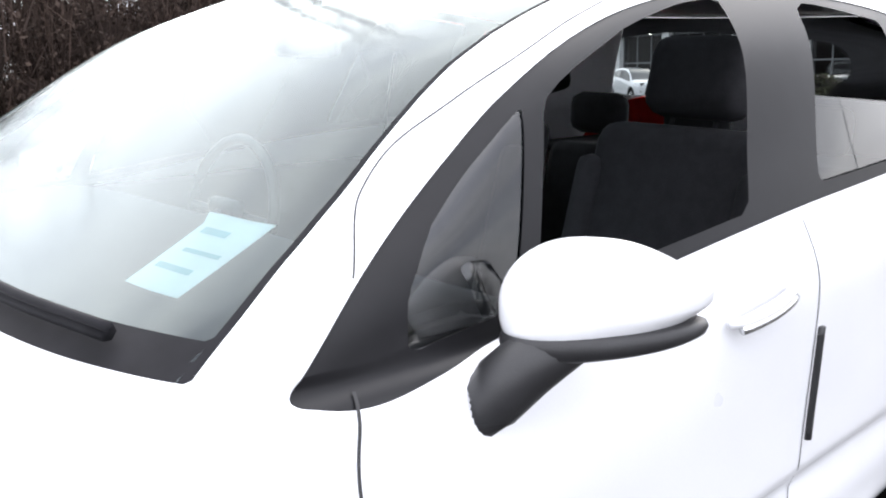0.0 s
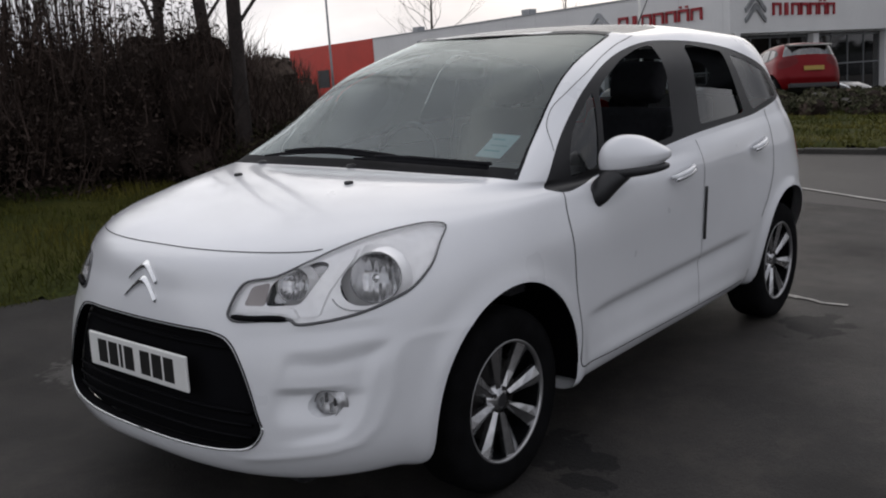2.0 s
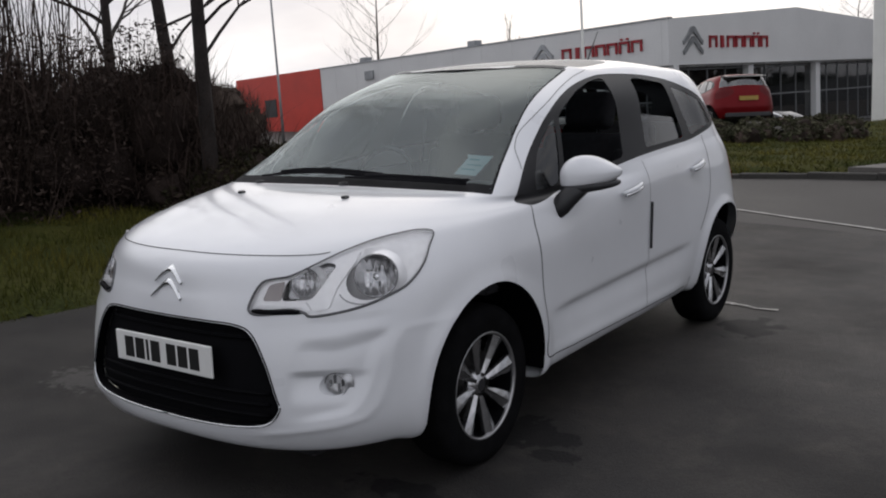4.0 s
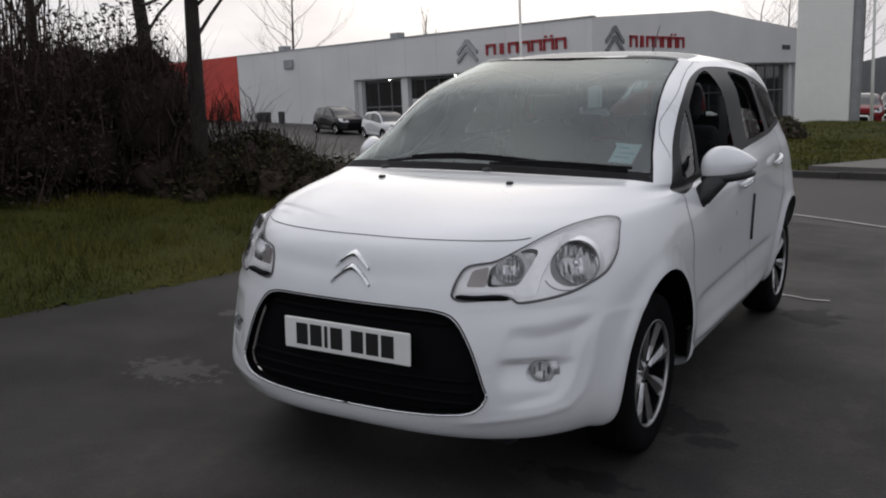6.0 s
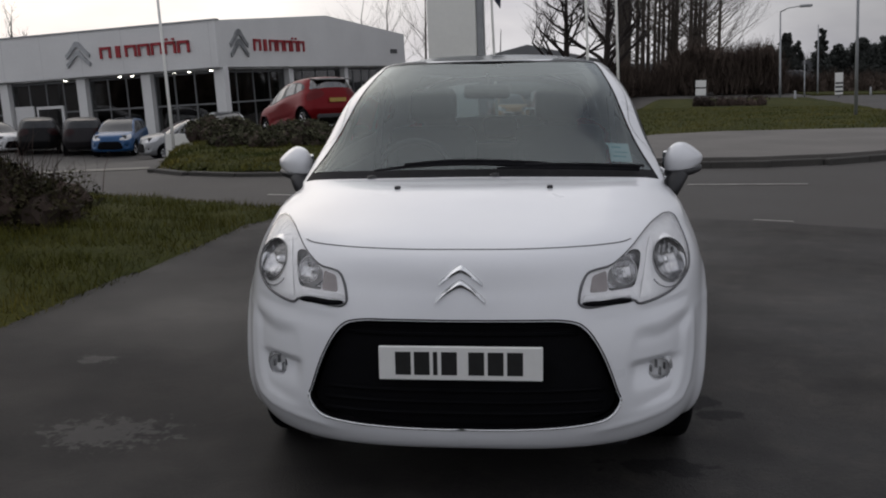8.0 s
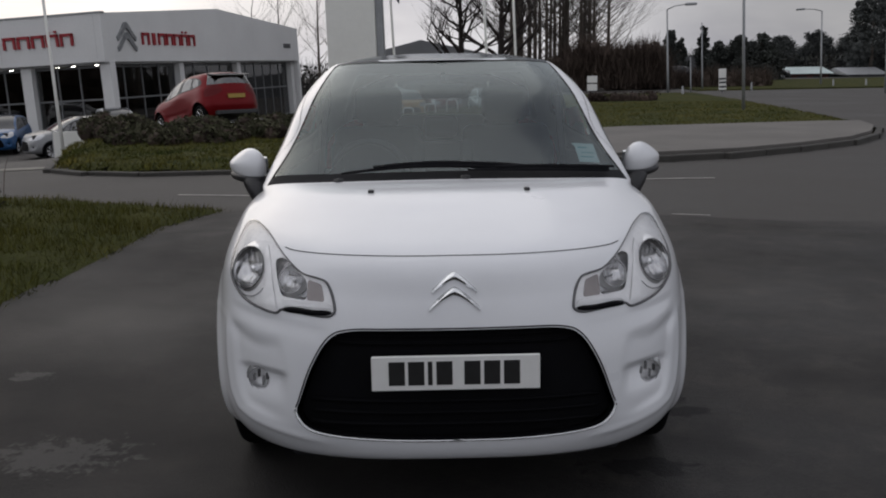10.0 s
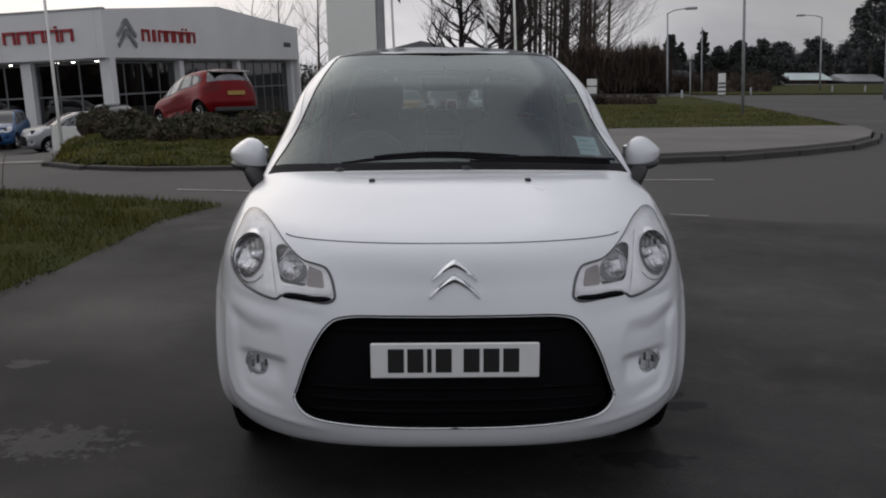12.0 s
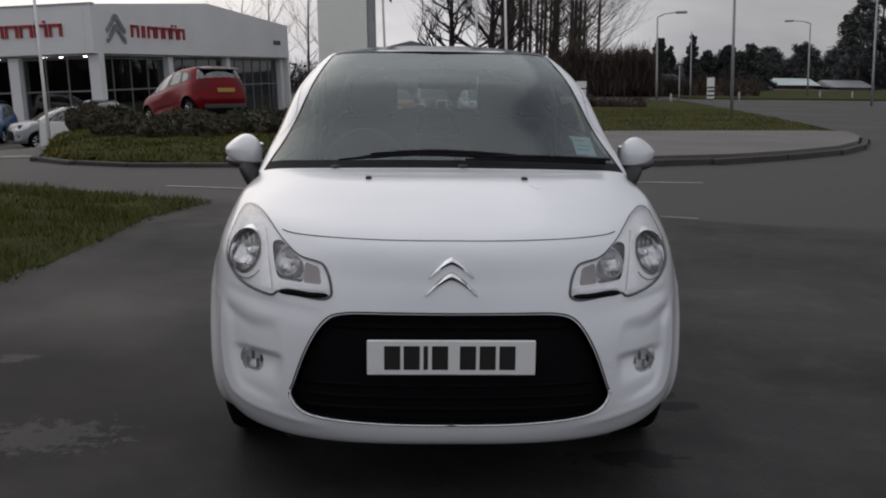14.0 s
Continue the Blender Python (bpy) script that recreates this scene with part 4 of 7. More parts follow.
def make_car():
    skin, nrm = panelled_skin(4)
    SHARED["paint"] = skin_mesh(skin, ("body", "front_door", "rear_door"), nrm)
    SHARED["trim"] = skin_mesh(skin, "window_trim", nrm)
    SHARED["glass"] = skin_mesh(skin, ("pane_quarter", "pane_front", "pane_rear", "pane_tail", "screen", "frit", "roof_glass", "back_glass"), nrm)
    for sd in (1, -1):
        SHARED["lamp", sd] = skin_mesh(skin, ("lamp", "lamp_hole"), nrm, (sd,))
        SHARED["tail", sd] = skin_mesh(skin, "tail_lamp", nrm, (sd,))
    SHARED["grille"] = skin_mesh(skin, ("grille", "fog"), nrm)
    skin, nrm = panelled_skin()
    car = thing("hatchback_car", (0, 0, 0), 1.5, "white five-door hatchback car parked on dark asphalt", "car")
    body = put("body", skin_mesh(skin, "body", nrm), M_PAINT, car)
    tree_me = skin_mesh(skin, [k for k in set(skin.kind)], nrm)
    from mathutils.bvhtree import BVHTree
    tree = BVHTree.FromPolygons([v.co[:] for v in tree_me.vertices], [tuple(p.vertices) for p in tree_me.polygons])
    doors = {}
    for sd in (1, -1):
        for nm in ("front_door", "rear_door"):
            doors[nm, sd] = put(nm, skin_mesh(skin, nm, nrm, (sd,)), M_PAINT, car)
    put("window_trim", skin_mesh(skin, "window_trim", nrm, (1,), -0.002), M_PILLAR, car, "satin black pillar covers and window surround")
    put("window_trim", skin_mesh(skin, "window_trim", nrm, (-1,), -0.002), M_PILLAR, car, "satin black pillar covers and window surround")
    put("windscreen", skin_mesh(skin, "screen", nrm, push=-0.002), M_SCREEN, car, "tinted windscreen glass with sky reflections")
    put("screen_border", skin_mesh(skin, "frit", nrm, push=-0.0015), M_FRIT, car, "black band round the windscreen")
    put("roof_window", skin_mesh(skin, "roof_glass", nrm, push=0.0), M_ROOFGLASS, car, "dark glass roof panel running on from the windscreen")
    put("rear_window", skin_mesh(skin, "back_glass", nrm, push=-0.002), M_GLASS, car)
    for sd in (1, -1):
        put("quarter_window", skin_mesh(skin, "pane_quarter", nrm, (sd,), -0.005), M_GLASS, doors["front_door", sd])
        put("tail_window", skin_mesh(skin, "pane_tail", nrm, (sd,), -0.004), M_TAILGLASS, car)
        put("tail_lamp", skin_mesh(skin, "tail_lamp", nrm, (sd,), 0.004, 0.01), M_REDLENS, car, "red tail lamp lens")
    put("side_window", skin_mesh(skin, "pane_front", nrm, (-1,), -0.006), M_GLASS, doors["front_door", -1])
    put("side_window", skin_mesh(skin, "pane_rear", nrm, (-1,), -0.006), M_GLASS, doors["rear_door", -1])

    # rear side window wound half down on the near side
    bm = bmesh.new()
    bm.from_mesh(skin_mesh(skin, "pane_rear", nrm, (1,), -0.014))
    bmesh.ops.bisect_plane(bm, geom=bm.verts[:] + bm.edges[:] + bm.faces[:], plane_co=(0, 2.5, 1.235), plane_no=(0, 0.08, 1), clear_outer=True)
    part("side_window", bm, M_GLASS, doors["rear_door", 1], "rear door window wound half down", smooth=True)

    # panel gaps
    def gap(pts, direction, mirror=True, width=0.005, name="panel_gap", parent=None, mat=M_SEAM, lift=0.0012):
        v, f = ribbon_on(tree, pts, width, lift, direction)
        for sd in ((1, -1) if mirror else (1,)):
            vv = [(a.x * sd, a.y, a.z) for a in v]
            put(name, mesh_from(name, vv, f, True), mat, parent or body)

    bonnet = [(x, -1, z) for x, z in between([(-0.552, 0.878), (-0.52, 0.8735), (-0.45, 0.8725), (-0.30, 0.8728), (0, 0.8728), (0.30, 0.8728), (0.45, 0.8725), (0.52, 0.8735), (0.552, 0.878)], 70)]
    gap(bonnet, (0, 1, 0), False, width=0.0038)
    gap([(2, y, z) for y, z in between([(1.195, 0.955), (1.16, 0.85), (1.17, 0.65), (1.185, 0.45), (1.19, 0.335), (1.26, 0.315)], 50)], (-1, 0, 0))
    gap([(2, y, z) for y, z in between([(1.235, 1.074), (1.276, 1.134), (1.311, 1.169), (1.378, 1.217), (1.466, 1.262), (1.56, 1.305), (1.70, 1.360), (1.80, 1.394), (1.95, 1.436), (2.12, 1.470)], 60)], (-1, 0, 0), width=0.0026)
    gap([(2, y, z) for y, z in between([(2.202, 1.03), (2.204, 0.83), (2.202, 0.70), (2.200, 0.58), (2.194, 0.42), (2.186, 0.325)], 40)], (-1, 0, 0), width=0.003)
    gap([(2, y, z) for y, z in between([(3.10, 1.10), (3.06, 0.85), (2.99, 0.72), (2.88, 0.60)], 40)], (-1, 0, 0))
    gap([(2, y, 0.318) for y in np.linspace(1.22, 2.72, 40)], (-1, 0, 0))

    # black rubbing strip on the front door
    for sd in (1, -1):
        bm = bmesh.new()
        zs = np.linspace(0.605, 0.832, 14)
        pts, rad = [], []
        for z in zs:
            loc, n, _, _ = tree.ray_cast(Vector((2, float(np.interp(z, (0.58, 0.83), (2.220, 2.222))), z)), Vector((-1, 0, 0)))
            pts.append((loc.x * sd + 0.002 * sd, loc.y, loc.z))
            rad.append(0.0085)
        tube(bm, pts, rad, 8)
        part("protective_strip", bm, M_BLACK, doors["rear_door", sd], "narrow black rubber strip", smooth=True)

    # door handles: a scooped cup and a bar across it
    for nm, yc, zc in (("front_door", 1.985, 0.918), ("rear_door", 2.86, 0.953)):
        loc, n, _, _ = tree.ray_cast(Vector((2, yc, zc)), Vector((-1, 0, 0)))
        for sd in (1, -1):
            bm = bmesh.new()
            pts, rad = [], []
            for k in range(13):
                t = k / 12 - 0.5
                q = tree.ray_cast(Vector((2, yc + t * 0.20, zc + 0.03 * t * 2 * 0.5)), Vector((-1, 0, 0)))[0]
                out = 0.012 + 0.020 * math.cos(t * math.pi) ** 0.6
                pts.append(((q.x + out) * sd, q.y, q.z + 0.004))
                rad.append(0.0105 * (0.75 + 0.35 * math.cos(t * math.pi)))
            tube(bm, pts, rad, 10)
            part("door_handle", bm, M_PAINT, doors[nm, sd], "painted bar handle with a bright lower edge", smooth=True)
            bm = bmesh.new()
            tube(bm, [(p[0] + 0.004 * sd, p[1], p[2] - 0.012) for p in pts[1:-1]], 0.0085, 8)
            part("handle_trim", bm, M_CHROME, doors[nm, sd], "thin bright handle edge", smooth=True)

    # grille: sunken black mesh with bars, bright rim
    gv = skin_mesh(skin, "grille", nrm, push=-0.035)
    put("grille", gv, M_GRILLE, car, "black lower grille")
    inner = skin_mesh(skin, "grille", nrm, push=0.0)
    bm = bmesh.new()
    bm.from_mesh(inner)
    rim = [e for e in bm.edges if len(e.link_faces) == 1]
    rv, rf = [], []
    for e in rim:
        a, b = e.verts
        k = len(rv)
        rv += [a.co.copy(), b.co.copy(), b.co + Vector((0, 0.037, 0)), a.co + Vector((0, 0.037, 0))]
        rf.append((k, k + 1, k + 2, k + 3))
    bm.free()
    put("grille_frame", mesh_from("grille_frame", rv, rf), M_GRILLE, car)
    outline = between([(0, 0.311), (0.2, 0.313), (0.38, 0.322), (0.469, 0.340), (0.508, 0.388), (0.496, 0.432), (0.454, 0.543), (0.398, 0.63), (0.333, 0.658), (0.2, 0.663), (0, 0.663)], 90)
    for lo, hi, rad in ((0, 40, 0.0032), (40, 90, 0.0025)):
        bm = bmesh.new()
        pts = []
        for x, z in outline[lo:hi]:
            h = tree.ray_cast(Vector((x, -1, z)), Vector((0, 1, 0)))[0]
            pts.append(Vector((h.x, h.y - 0.001, h.z)))
        full = [Vector((-p.x, p.y, p.z)) for p in pts[::-1]] + pts if lo == 0 else pts
        if lo == 0:
            tube(bm, full, rad, 6)
            part("grille_rim", bm, M_CHROME, car, "thin bright strip under the grille", smooth=True)
        else:
            tube(bm, pts, rad, 6)
            tube(bm, [Vector((-p.x, p.y, p.z)) for p in pts], rad, 6)
            part("grille_rim", bm, M_PILLAR, car, smooth=True)
    for z in (0.358, 0.395, 0.432, 0.612, 0.636):
        half = 0.455 if z < 0.45 else 0.37
        bm = bmesh.new()
        tube(bm, [(x, tree.ray_cast(Vector((x, -1, z)), Vector((0, 1, 0)))[0].y + 0.028, z) for x in np.linspace(-half, half, 25)], 0.006, 6)
        part("grille_bar", bm, M_GRILLE, car, smooth=True)

    # number plate with its characters as plain bars
    bm = bmesh.new()
    box(bm, (-0.26, -0.004, 0.4735), (0.26, 0.006, 0.5845), 0.003, segs=1)
    plate = part("number_plate", bm, M_PLATE, car, "white front number plate with black bars")
    for x0, x1 in ((-0.207, -0.157), (-0.147, -0.097), (-0.086, -0.072), (-0.060, -0.010), (0.026, 0.076), (0.087, 0.137), (0.148, 0.198)):
        bm = bmesh.new()
        box(bm, (x0, -0.0052, 0.491), (x1, -0.0035, 0.567), 0.0006, segs=1)
        part("plate_bar", bm, M_INK, plate)

    # double chevron badge: two bent bars, raised spine, grey rim standing in for shadow
    for dz, w, h, t in ((0.0, 0.078, 0.062, 0.026), (0.052, 0.068, 0.054, 0.024)):
        zb = 0.725 + dz
        rows = []
        n = 24
        for k in range(n + 1):
            u = 2 * k / n - 1
            top = h * (1 - abs(u) ** 1.35)
            wide = t * (0.44 + 0.56 * (1 - abs(u)))
            rows.append((u * w, zb + top, wide))
        for grow, lift, mat, name, lab in ((0.0013, 0.004, M_LAMPGREY, "badge_shade", "thin grey rim drawn as the badge's shadow edge"), (0.0, 0.012, M_BADGE, "badge", "chrome chevron badge")):
            bm = bmesh.new()
            prev = None
            for x, z, wide in rows:
                ring = []
                for v, up in ((z + grow, 0.0), (z - wide * 0.12 + grow, 0.6), (z - wide * 0.5, 1.0), (z - wide * 0.88 - grow, 0.6), (z - wide - grow, 0.0)):
                    q = tree.ray_cast(Vector((x * (1 + grow * 12), -1, v)), Vector((0, 1, 0)))[0]
                    ring.append(bm.verts.new((q.x, q.y + 0.001 - lift * up, q.z)))
                if prev:
                    for a in range(4):
                        bm.faces.new((prev[a], prev[a + 1], ring[a + 1], ring[a]))
                prev = ring
            part(name, bm, mat, car, lab, smooth=True, angle=35)

    # headlamps
    for sd in (1, -1):
        lamp = put("headlamp", skin_mesh(skin, ("lamp", "lamp_hole"), nrm, (sd,), 0.0035), M_LENS, car, "clear headlamp lens over silver reflectors")
        lamp.visible_shadow = False
        bowls = []
        for (x, z, r, turn) in ((0.692, 0.797, 0.073, 38), (0.526, 0.790, 0.047, 26)):
            q = tree.ray_cast(Vector((x, -1, z)), Vector((0, 1, 0)))[0]
            bowls.append((r, Matrix.Translation((sd * (q.x - 0.004), q.y + 0.014, q.z)) @ Matrix.Rotation(radians(turn * sd), 4, "Z") @ Matrix.Rotation(radians(-20), 4, "X")))
        put("lamp_housing", skin_mesh(skin, "lamp", nrm, (sd,), -0.010), M_LAMPBODY, lamp, "silver lamp housing")
        bm = bmesh.new()
        bm.from_mesh(skin_mesh(skin, ("lamp", "lamp_hole"), nrm, (sd,), 0.001))
        rv, rf = [], []
        for e in bm.edges:
            if len(e.link_faces) == 1:
                k = len(rv)
                a, b = e.verts
                na, nb = a.normal, b.normal
                rv += [a.co.copy(), b.co.copy(), b.co - nb * 0.024, a.co - na * 0.024]
                rf.append((k, k + 1, k + 2, k + 3))
        bm.free()
        put("lamp_edge", mesh_from("lamp_edge", rv, rf), M_LAMPBODY, lamp)
        def on_lamp(x, z, deep):
            q = tree.ray_cast(Vector((x, -1, z)), Vector((0, 1, 0)))[0]
            return None if q is None else Vector((q.x * sd, q.y + deep, q.z))
        def lamp_patch(name, outline, deep, mat, lab=""):
            """A solid plate inside the lamp that follows the lens."""
            bm = bmesh.new()
            a = [bm.verts.new(on_lamp(x, z, deep)) for x, z in outline]
            b = [bm.verts.new(on_lamp(x, z, deep + 0.012)) for x, z in outline]
            f = bm.faces.new(a)
            n = len(a)
            for i in range(n):
                bm.faces.new((a[i], a[(i + 1) % n], b[(i + 1) % n], b[i]))
            bmesh.ops.triangulate(bm, faces=[f])
            part(name, bm, mat, lamp, lab)
        lamp_patch("inner_reflector", [(0.53 + (x - 0.53) * 1.06, 0.80 + (z - 0.80) * 1.06) for x, z in LAMP_INNER], 0.044, M_LAMPDEEP, "grey inner lamp reflector")
        lamp_patch("indicator", round_poly([(0.408, 0.734), (0.418, 0.784), (0.464, 0.796), (0.468, 0.735)], 0.010), 0.010, M_LAMPSMOKE, "smoky grey indicator lens")
        lamp_patch("lamp_fin", round_poly([(0.572, 0.703), (0.586, 0.760), (0.608, 0.845), (0.622, 0.876), (0.630, 0.845), (0.615, 0.770), (0.612, 0.710)], 0.006), 0.005, M_LAMPBODY, "bright silver fin between the reflectors")
        lamp_patch("lamp_lip", round_poly([(0.386, 0.716), (0.392, 0.728), (0.545, 0.732), (0.566, 0.706), (0.556, 0.702), (0.535, 0.716)], 0.003), 0.004, M_LAMPBODY, "bright silver lower lip")
        for r, place in bowls:
            bm = bmesh.new()
            lathe(bm, [(-0.004, r * 1.02)] + [(0.48 * r * (1 - q * q), r * q) for q in (0.985, 0.95, 0.90, 0.84, 0.77, 0.69, 0.60, 0.50, 0.40, 0.30, 0.2, 0.1, 0.002)], "y", 72)
            for v in bm.verts:
                # upright flutes pressed into the bowl
                u = v.co.x / r
                v.co.y += 0.0013 * math.sin(u * 22) * max(0, 1 - u * u)
            bmesh.ops.transform(bm, matrix=place, verts=bm.verts)
            part("reflector", bm, M_LAMPBOWL, lamp, "round bright reflector bowl", smooth=True)
            bm = bmesh.new()
            lathe(bm, [(0.030, r * 1.42), (0.010, r * 1.10), (0.001, r * 1.012), (-0.003, r * 1.0), (0.003, r * 0.99), (0.012, r * 0.97)], "y", 48)
            bmesh.ops.transform(bm, matrix=place, verts=bm.verts)
            part("reflector_wall", bm, M_LAMPBODY, lamp, "silver collar round the reflector", smooth=True)
            if r > 0.05:
                bm = bmesh.new()
                lathe(bm, [(-0.006, r * 0.985), (-0.010, r * 0.995), (-0.009, r * 1.012), (-0.004, r * 1.008)], "y", 40)
                bmesh.ops.transform(bm, matrix=place, verts=bm.verts)
                part("reflector_ring", bm, M_LAMPDARK, lamp, "thin dark ring", smooth=True)
            bm = bmesh.new()
            lathe(bm, [(0.008, 0.001), (0.010, r * 0.16), (0.016, r * 0.21), (0.046, r * 0.21)], "y", 20)
            bmesh.ops.transform(bm, matrix=place, verts=bm.verts)
            part("bulb_cap", bm, M_CHROME, lamp, smooth=True)
        for grow in (1.16,):
            arc = [on_lamp(0.692 + grow * 0.070 * math.cos(radians(a)), 0.797 + grow * 0.070 * math.sin(radians(a)), 0.012) for a in range(215, 318, 8)]
            bm = bmesh.new()
            tube(bm, [p for p in arc if p is not None], 0.0022, 5)
            part("reflector_step", bm, M_LAMPGREY, lamp, smooth=True)
        # black gasket round the lens and the broad strip under it
        ring = [on_lamp(x, z, -0.002) for x, z in LAMP]
        ring = [p for p in ring if p is not None]
        bm = bmesh.new()
        low = [0.0024 + 0.0022 * smoothstep(0.86, 0.76, p.z) for p in ring]
        tube(bm, ring + ring[:1], low + low[:1], 6, cap=False)
        part("lamp_gasket", bm, M_LAMPDARK, lamp, "thin dark grey gasket", smooth=True)
        bm = bmesh.new()
        tube(bm, [on_lamp(x, z, 0.001) for x, z in between([(0.386, 0.704), (0.44, 0.701), (0.50, 0.704), (0.550, 0.702)], 12)], (0.006, 0.0095, 0.0105, 0.0105, 0.0105, 0.0105, 0.0105, 0.0105, 0.0105, 0.0100, 0.008, 0.004), 8)
        part("lamp_sill", bm, M_GRILLE, lamp, "black strip under the lamp", smooth=True)
        # fog lamp
        q = tree.ray_cast(Vector((0.638, -1, 0.460)), Vector((0, 1, 0)))[0]
        m = Matrix.Translation((sd * q.x, q.y + 0.013, q.z)) @ Matrix.Rotation(radians(14 * sd), 4, "Z") @ Matrix.Scale(0.96, 4)
        bm = bmesh.new()
        lathe(bm, [(0.016, 0.060), (0.008, 0.043), (-0.008, 0.0420), (-0.011, 0.0410), (-0.007, 0.0400), (0.010, 0.0400)], "y", 32)
        bmesh.ops.transform(bm, matrix=m, verts=bm.verts)
        fog = part("fog_lamp", bm, M_LAMPGREY, car, "small round fog lamp in the bumper", smooth=True)
        bm = bmesh.new()
        lathe(bm, [(-0.006, 0.0405), (0.006, 0.036), (0.018, 0.020), (0.021, 0.001)], "y", 28)
        bmesh.ops.transform(bm, matrix=m, verts=bm.verts)
        part("fog_reflector", bm, M_LAMPBODY, fog, smooth=True)
        # pale and dark slats imitate streaks reflected in the lamp's chrome
        for dx, lo, hi, mat in ((-0.024, -0.010, 0.014, M_LAMPGREY), (-0.006, 0.004, 0.032, M_LAMPDARK), (0.009, -0.026, 0.004, M_LAMPGREY), (0.024, -0.004, 0.020, M_LAMPDARK)):
            bm = bmesh.new()
            box(bm, (dx - 0.0035, -0.004, lo), (dx + 0.0035, 0.008, hi), 0.001, segs=1)
            bmesh.ops.transform(bm, matrix=m, verts=bm.verts)
            part("fog_streak", bm, mat, fog)
        bm = bmesh.new()
        lathe(bm, [(-0.010, 0.0365), (-0.016, 0.02), (-0.018, 0.001)], "y", 28)
        bmesh.ops.transform(bm, matrix=m, verts=bm.verts)
        part("fog_lens", bm, M_LENS, fog, smooth=True)
        bm = bmesh.new()
        bm.from_mesh(skin_mesh(skin, "fog", nrm, (sd,), 0.0))
        rv, rf = [], []
        for e in bm.edges:
            if len(e.link_faces) == 1:
                k = len(rv)
                a, b = e.verts
                rv += [a.co.copy(), b.co.copy(), b.co + Vector((0, 0.034, 0)), a.co + Vector((0, 0.034, 0))]
                rf.append((k, k + 1, k + 2, k + 3))
        bm.free()
        put("fog_collar", mesh_from("fog_collar", rv, rf), M_PAINT, fog)
        # washer jets
        q = tree.ray_cast(Vector((sd * 0.288, 0.672, 2)), Vector((0, 0, -1)))[0]
        bm = bmesh.new()
        box(bm, (q.x - 0.011, q.y - 0.014, q.z - 0.004), (q.x + 0.011, q.y + 0.014, q.z + 0.010), 0.005)
        part("washer_jet", bm, M_BLACK, car)

    # door mirrors: long shells swept outward and back
    for sd in (1, -1):
        bm = bmesh.new()
        bmesh.ops.create_uvsphere(bm, u_segments=48, v_segments=28, radius=1)
        for v in bm.verts:
            x, y, z = v.co
            k = min(1, max(0, (x + 1) / 2))
            h = 0.088 * (1 - 0.64 * k ** 1.5) + 0.006
            h *= 1 - 0.42 * max(0, 0.55 * x - 0.84 * y) ** 1.2
            zz = z * h + 0.012 * k - (0.010 if z < 0 else 0.0)
            yy = y * (0.075 if y < 0 else 0.060) * (1 - 0.30 * k ** 2)
            v.co = Vector((math.copysign(abs(x) ** 0.9, x) * 0.141 + 0.009, yy, max(zz, -0.041 + 0.010 * k)))
        mirror = part("door_mirror", bm, M_PAINT, doors["front_door", sd], "white door mirror on a black foot", smooth=True)
        seat_m = (Matrix.Translation((0.897, 1.505, 1.030)) @ Matrix.Rotation(radians(54), 4, "Z")).inverted()
        mirror.matrix_basis = Matrix.Scale(sd, 4, (1, 0, 0)) @ Matrix.Translation((0.897, 1.505, 1.030)) @ Matrix.Rotation(radians(54), 4, "Z")
        bm = bmesh.new()
        bmesh.ops.create_uvsphere(bm, u_segments=40, v_segments=14, radius=1)
        for v in bm.verts:
            x, y, z = v.co
            k = min(1, max(0, (x + 1) / 2))
            yy = y * (0.075 if y < 0 else 0.058) * (1 - 0.30 * k ** 2)
            v.co = Vector((math.copysign(abs(x) ** 0.9, x) * 0.138 + 0.007, yy, math.copysign(abs(z) ** 0.6, z) * 0.031 * (1 - 0.45 * k) - 0.050 + 0.014 * k))
        part("mirror_base", bm, M_BLACK, mirror, "black lower mirror shell", smooth=True)
        bm = bmesh.new()
        tube(bm, [(0.905, 1.480, 0.990), (0.880, 1.440, 0.975), (0.858, 1.412, 0.955), (0.838, 1.392, 0.928), (0.826, 1.380, 0.905), (0.815, 1.374, 0.888), (0.796, 1.372, 0.876)], (0.022, 0.036, 0.042, 0.043, 0.040, 0.034, 0.018), 18)
        for v in bm.verts:
            v.co = seat_m @ v.co
        part("mirror_foot", bm, M_BLACK, mirror, smooth=True)
        bm = bmesh.new()
        box(bm, (-0.095, 0.036, -0.036), (0.055, 0.052, 0.045), 0.015)
        part("mirror_glass", bm, M_CHROME, mirror, "mirror glass", smooth=True, angle=40)

    # wipers and cowl
    ys = lambda x: float(np.interp(abs(x), LOWER[-1][:110, 0], LOWER[-1][:110, 1]))
    zs = lambda x: float(np.interp(abs(x), LOWER[-1][:110, 0], LOWER[-1][:110, 2]))
    vv, ff = [], []
    xs = np.linspace(-0.69, 0.69, 41)
    for x in xs:
        vv += [(x, ys(x) - 0.006, zs(x) - 0.004), (x, ys(x) + 0.030, zs(x) + 0.010), (x, ys(x) + 0.045, zs(x) - 0.03)]
    for i in range(len(xs) - 1):
        a = 3 * i
        ff += [(a, a + 1, a + 4, a + 3), (a + 1, a + 2, a + 5, a + 4)]
    put("cowl_panel", mesh_from("cowl_panel", vv, ff, True), M_FRIT, car, "black plastic panel at the foot of the windscreen")
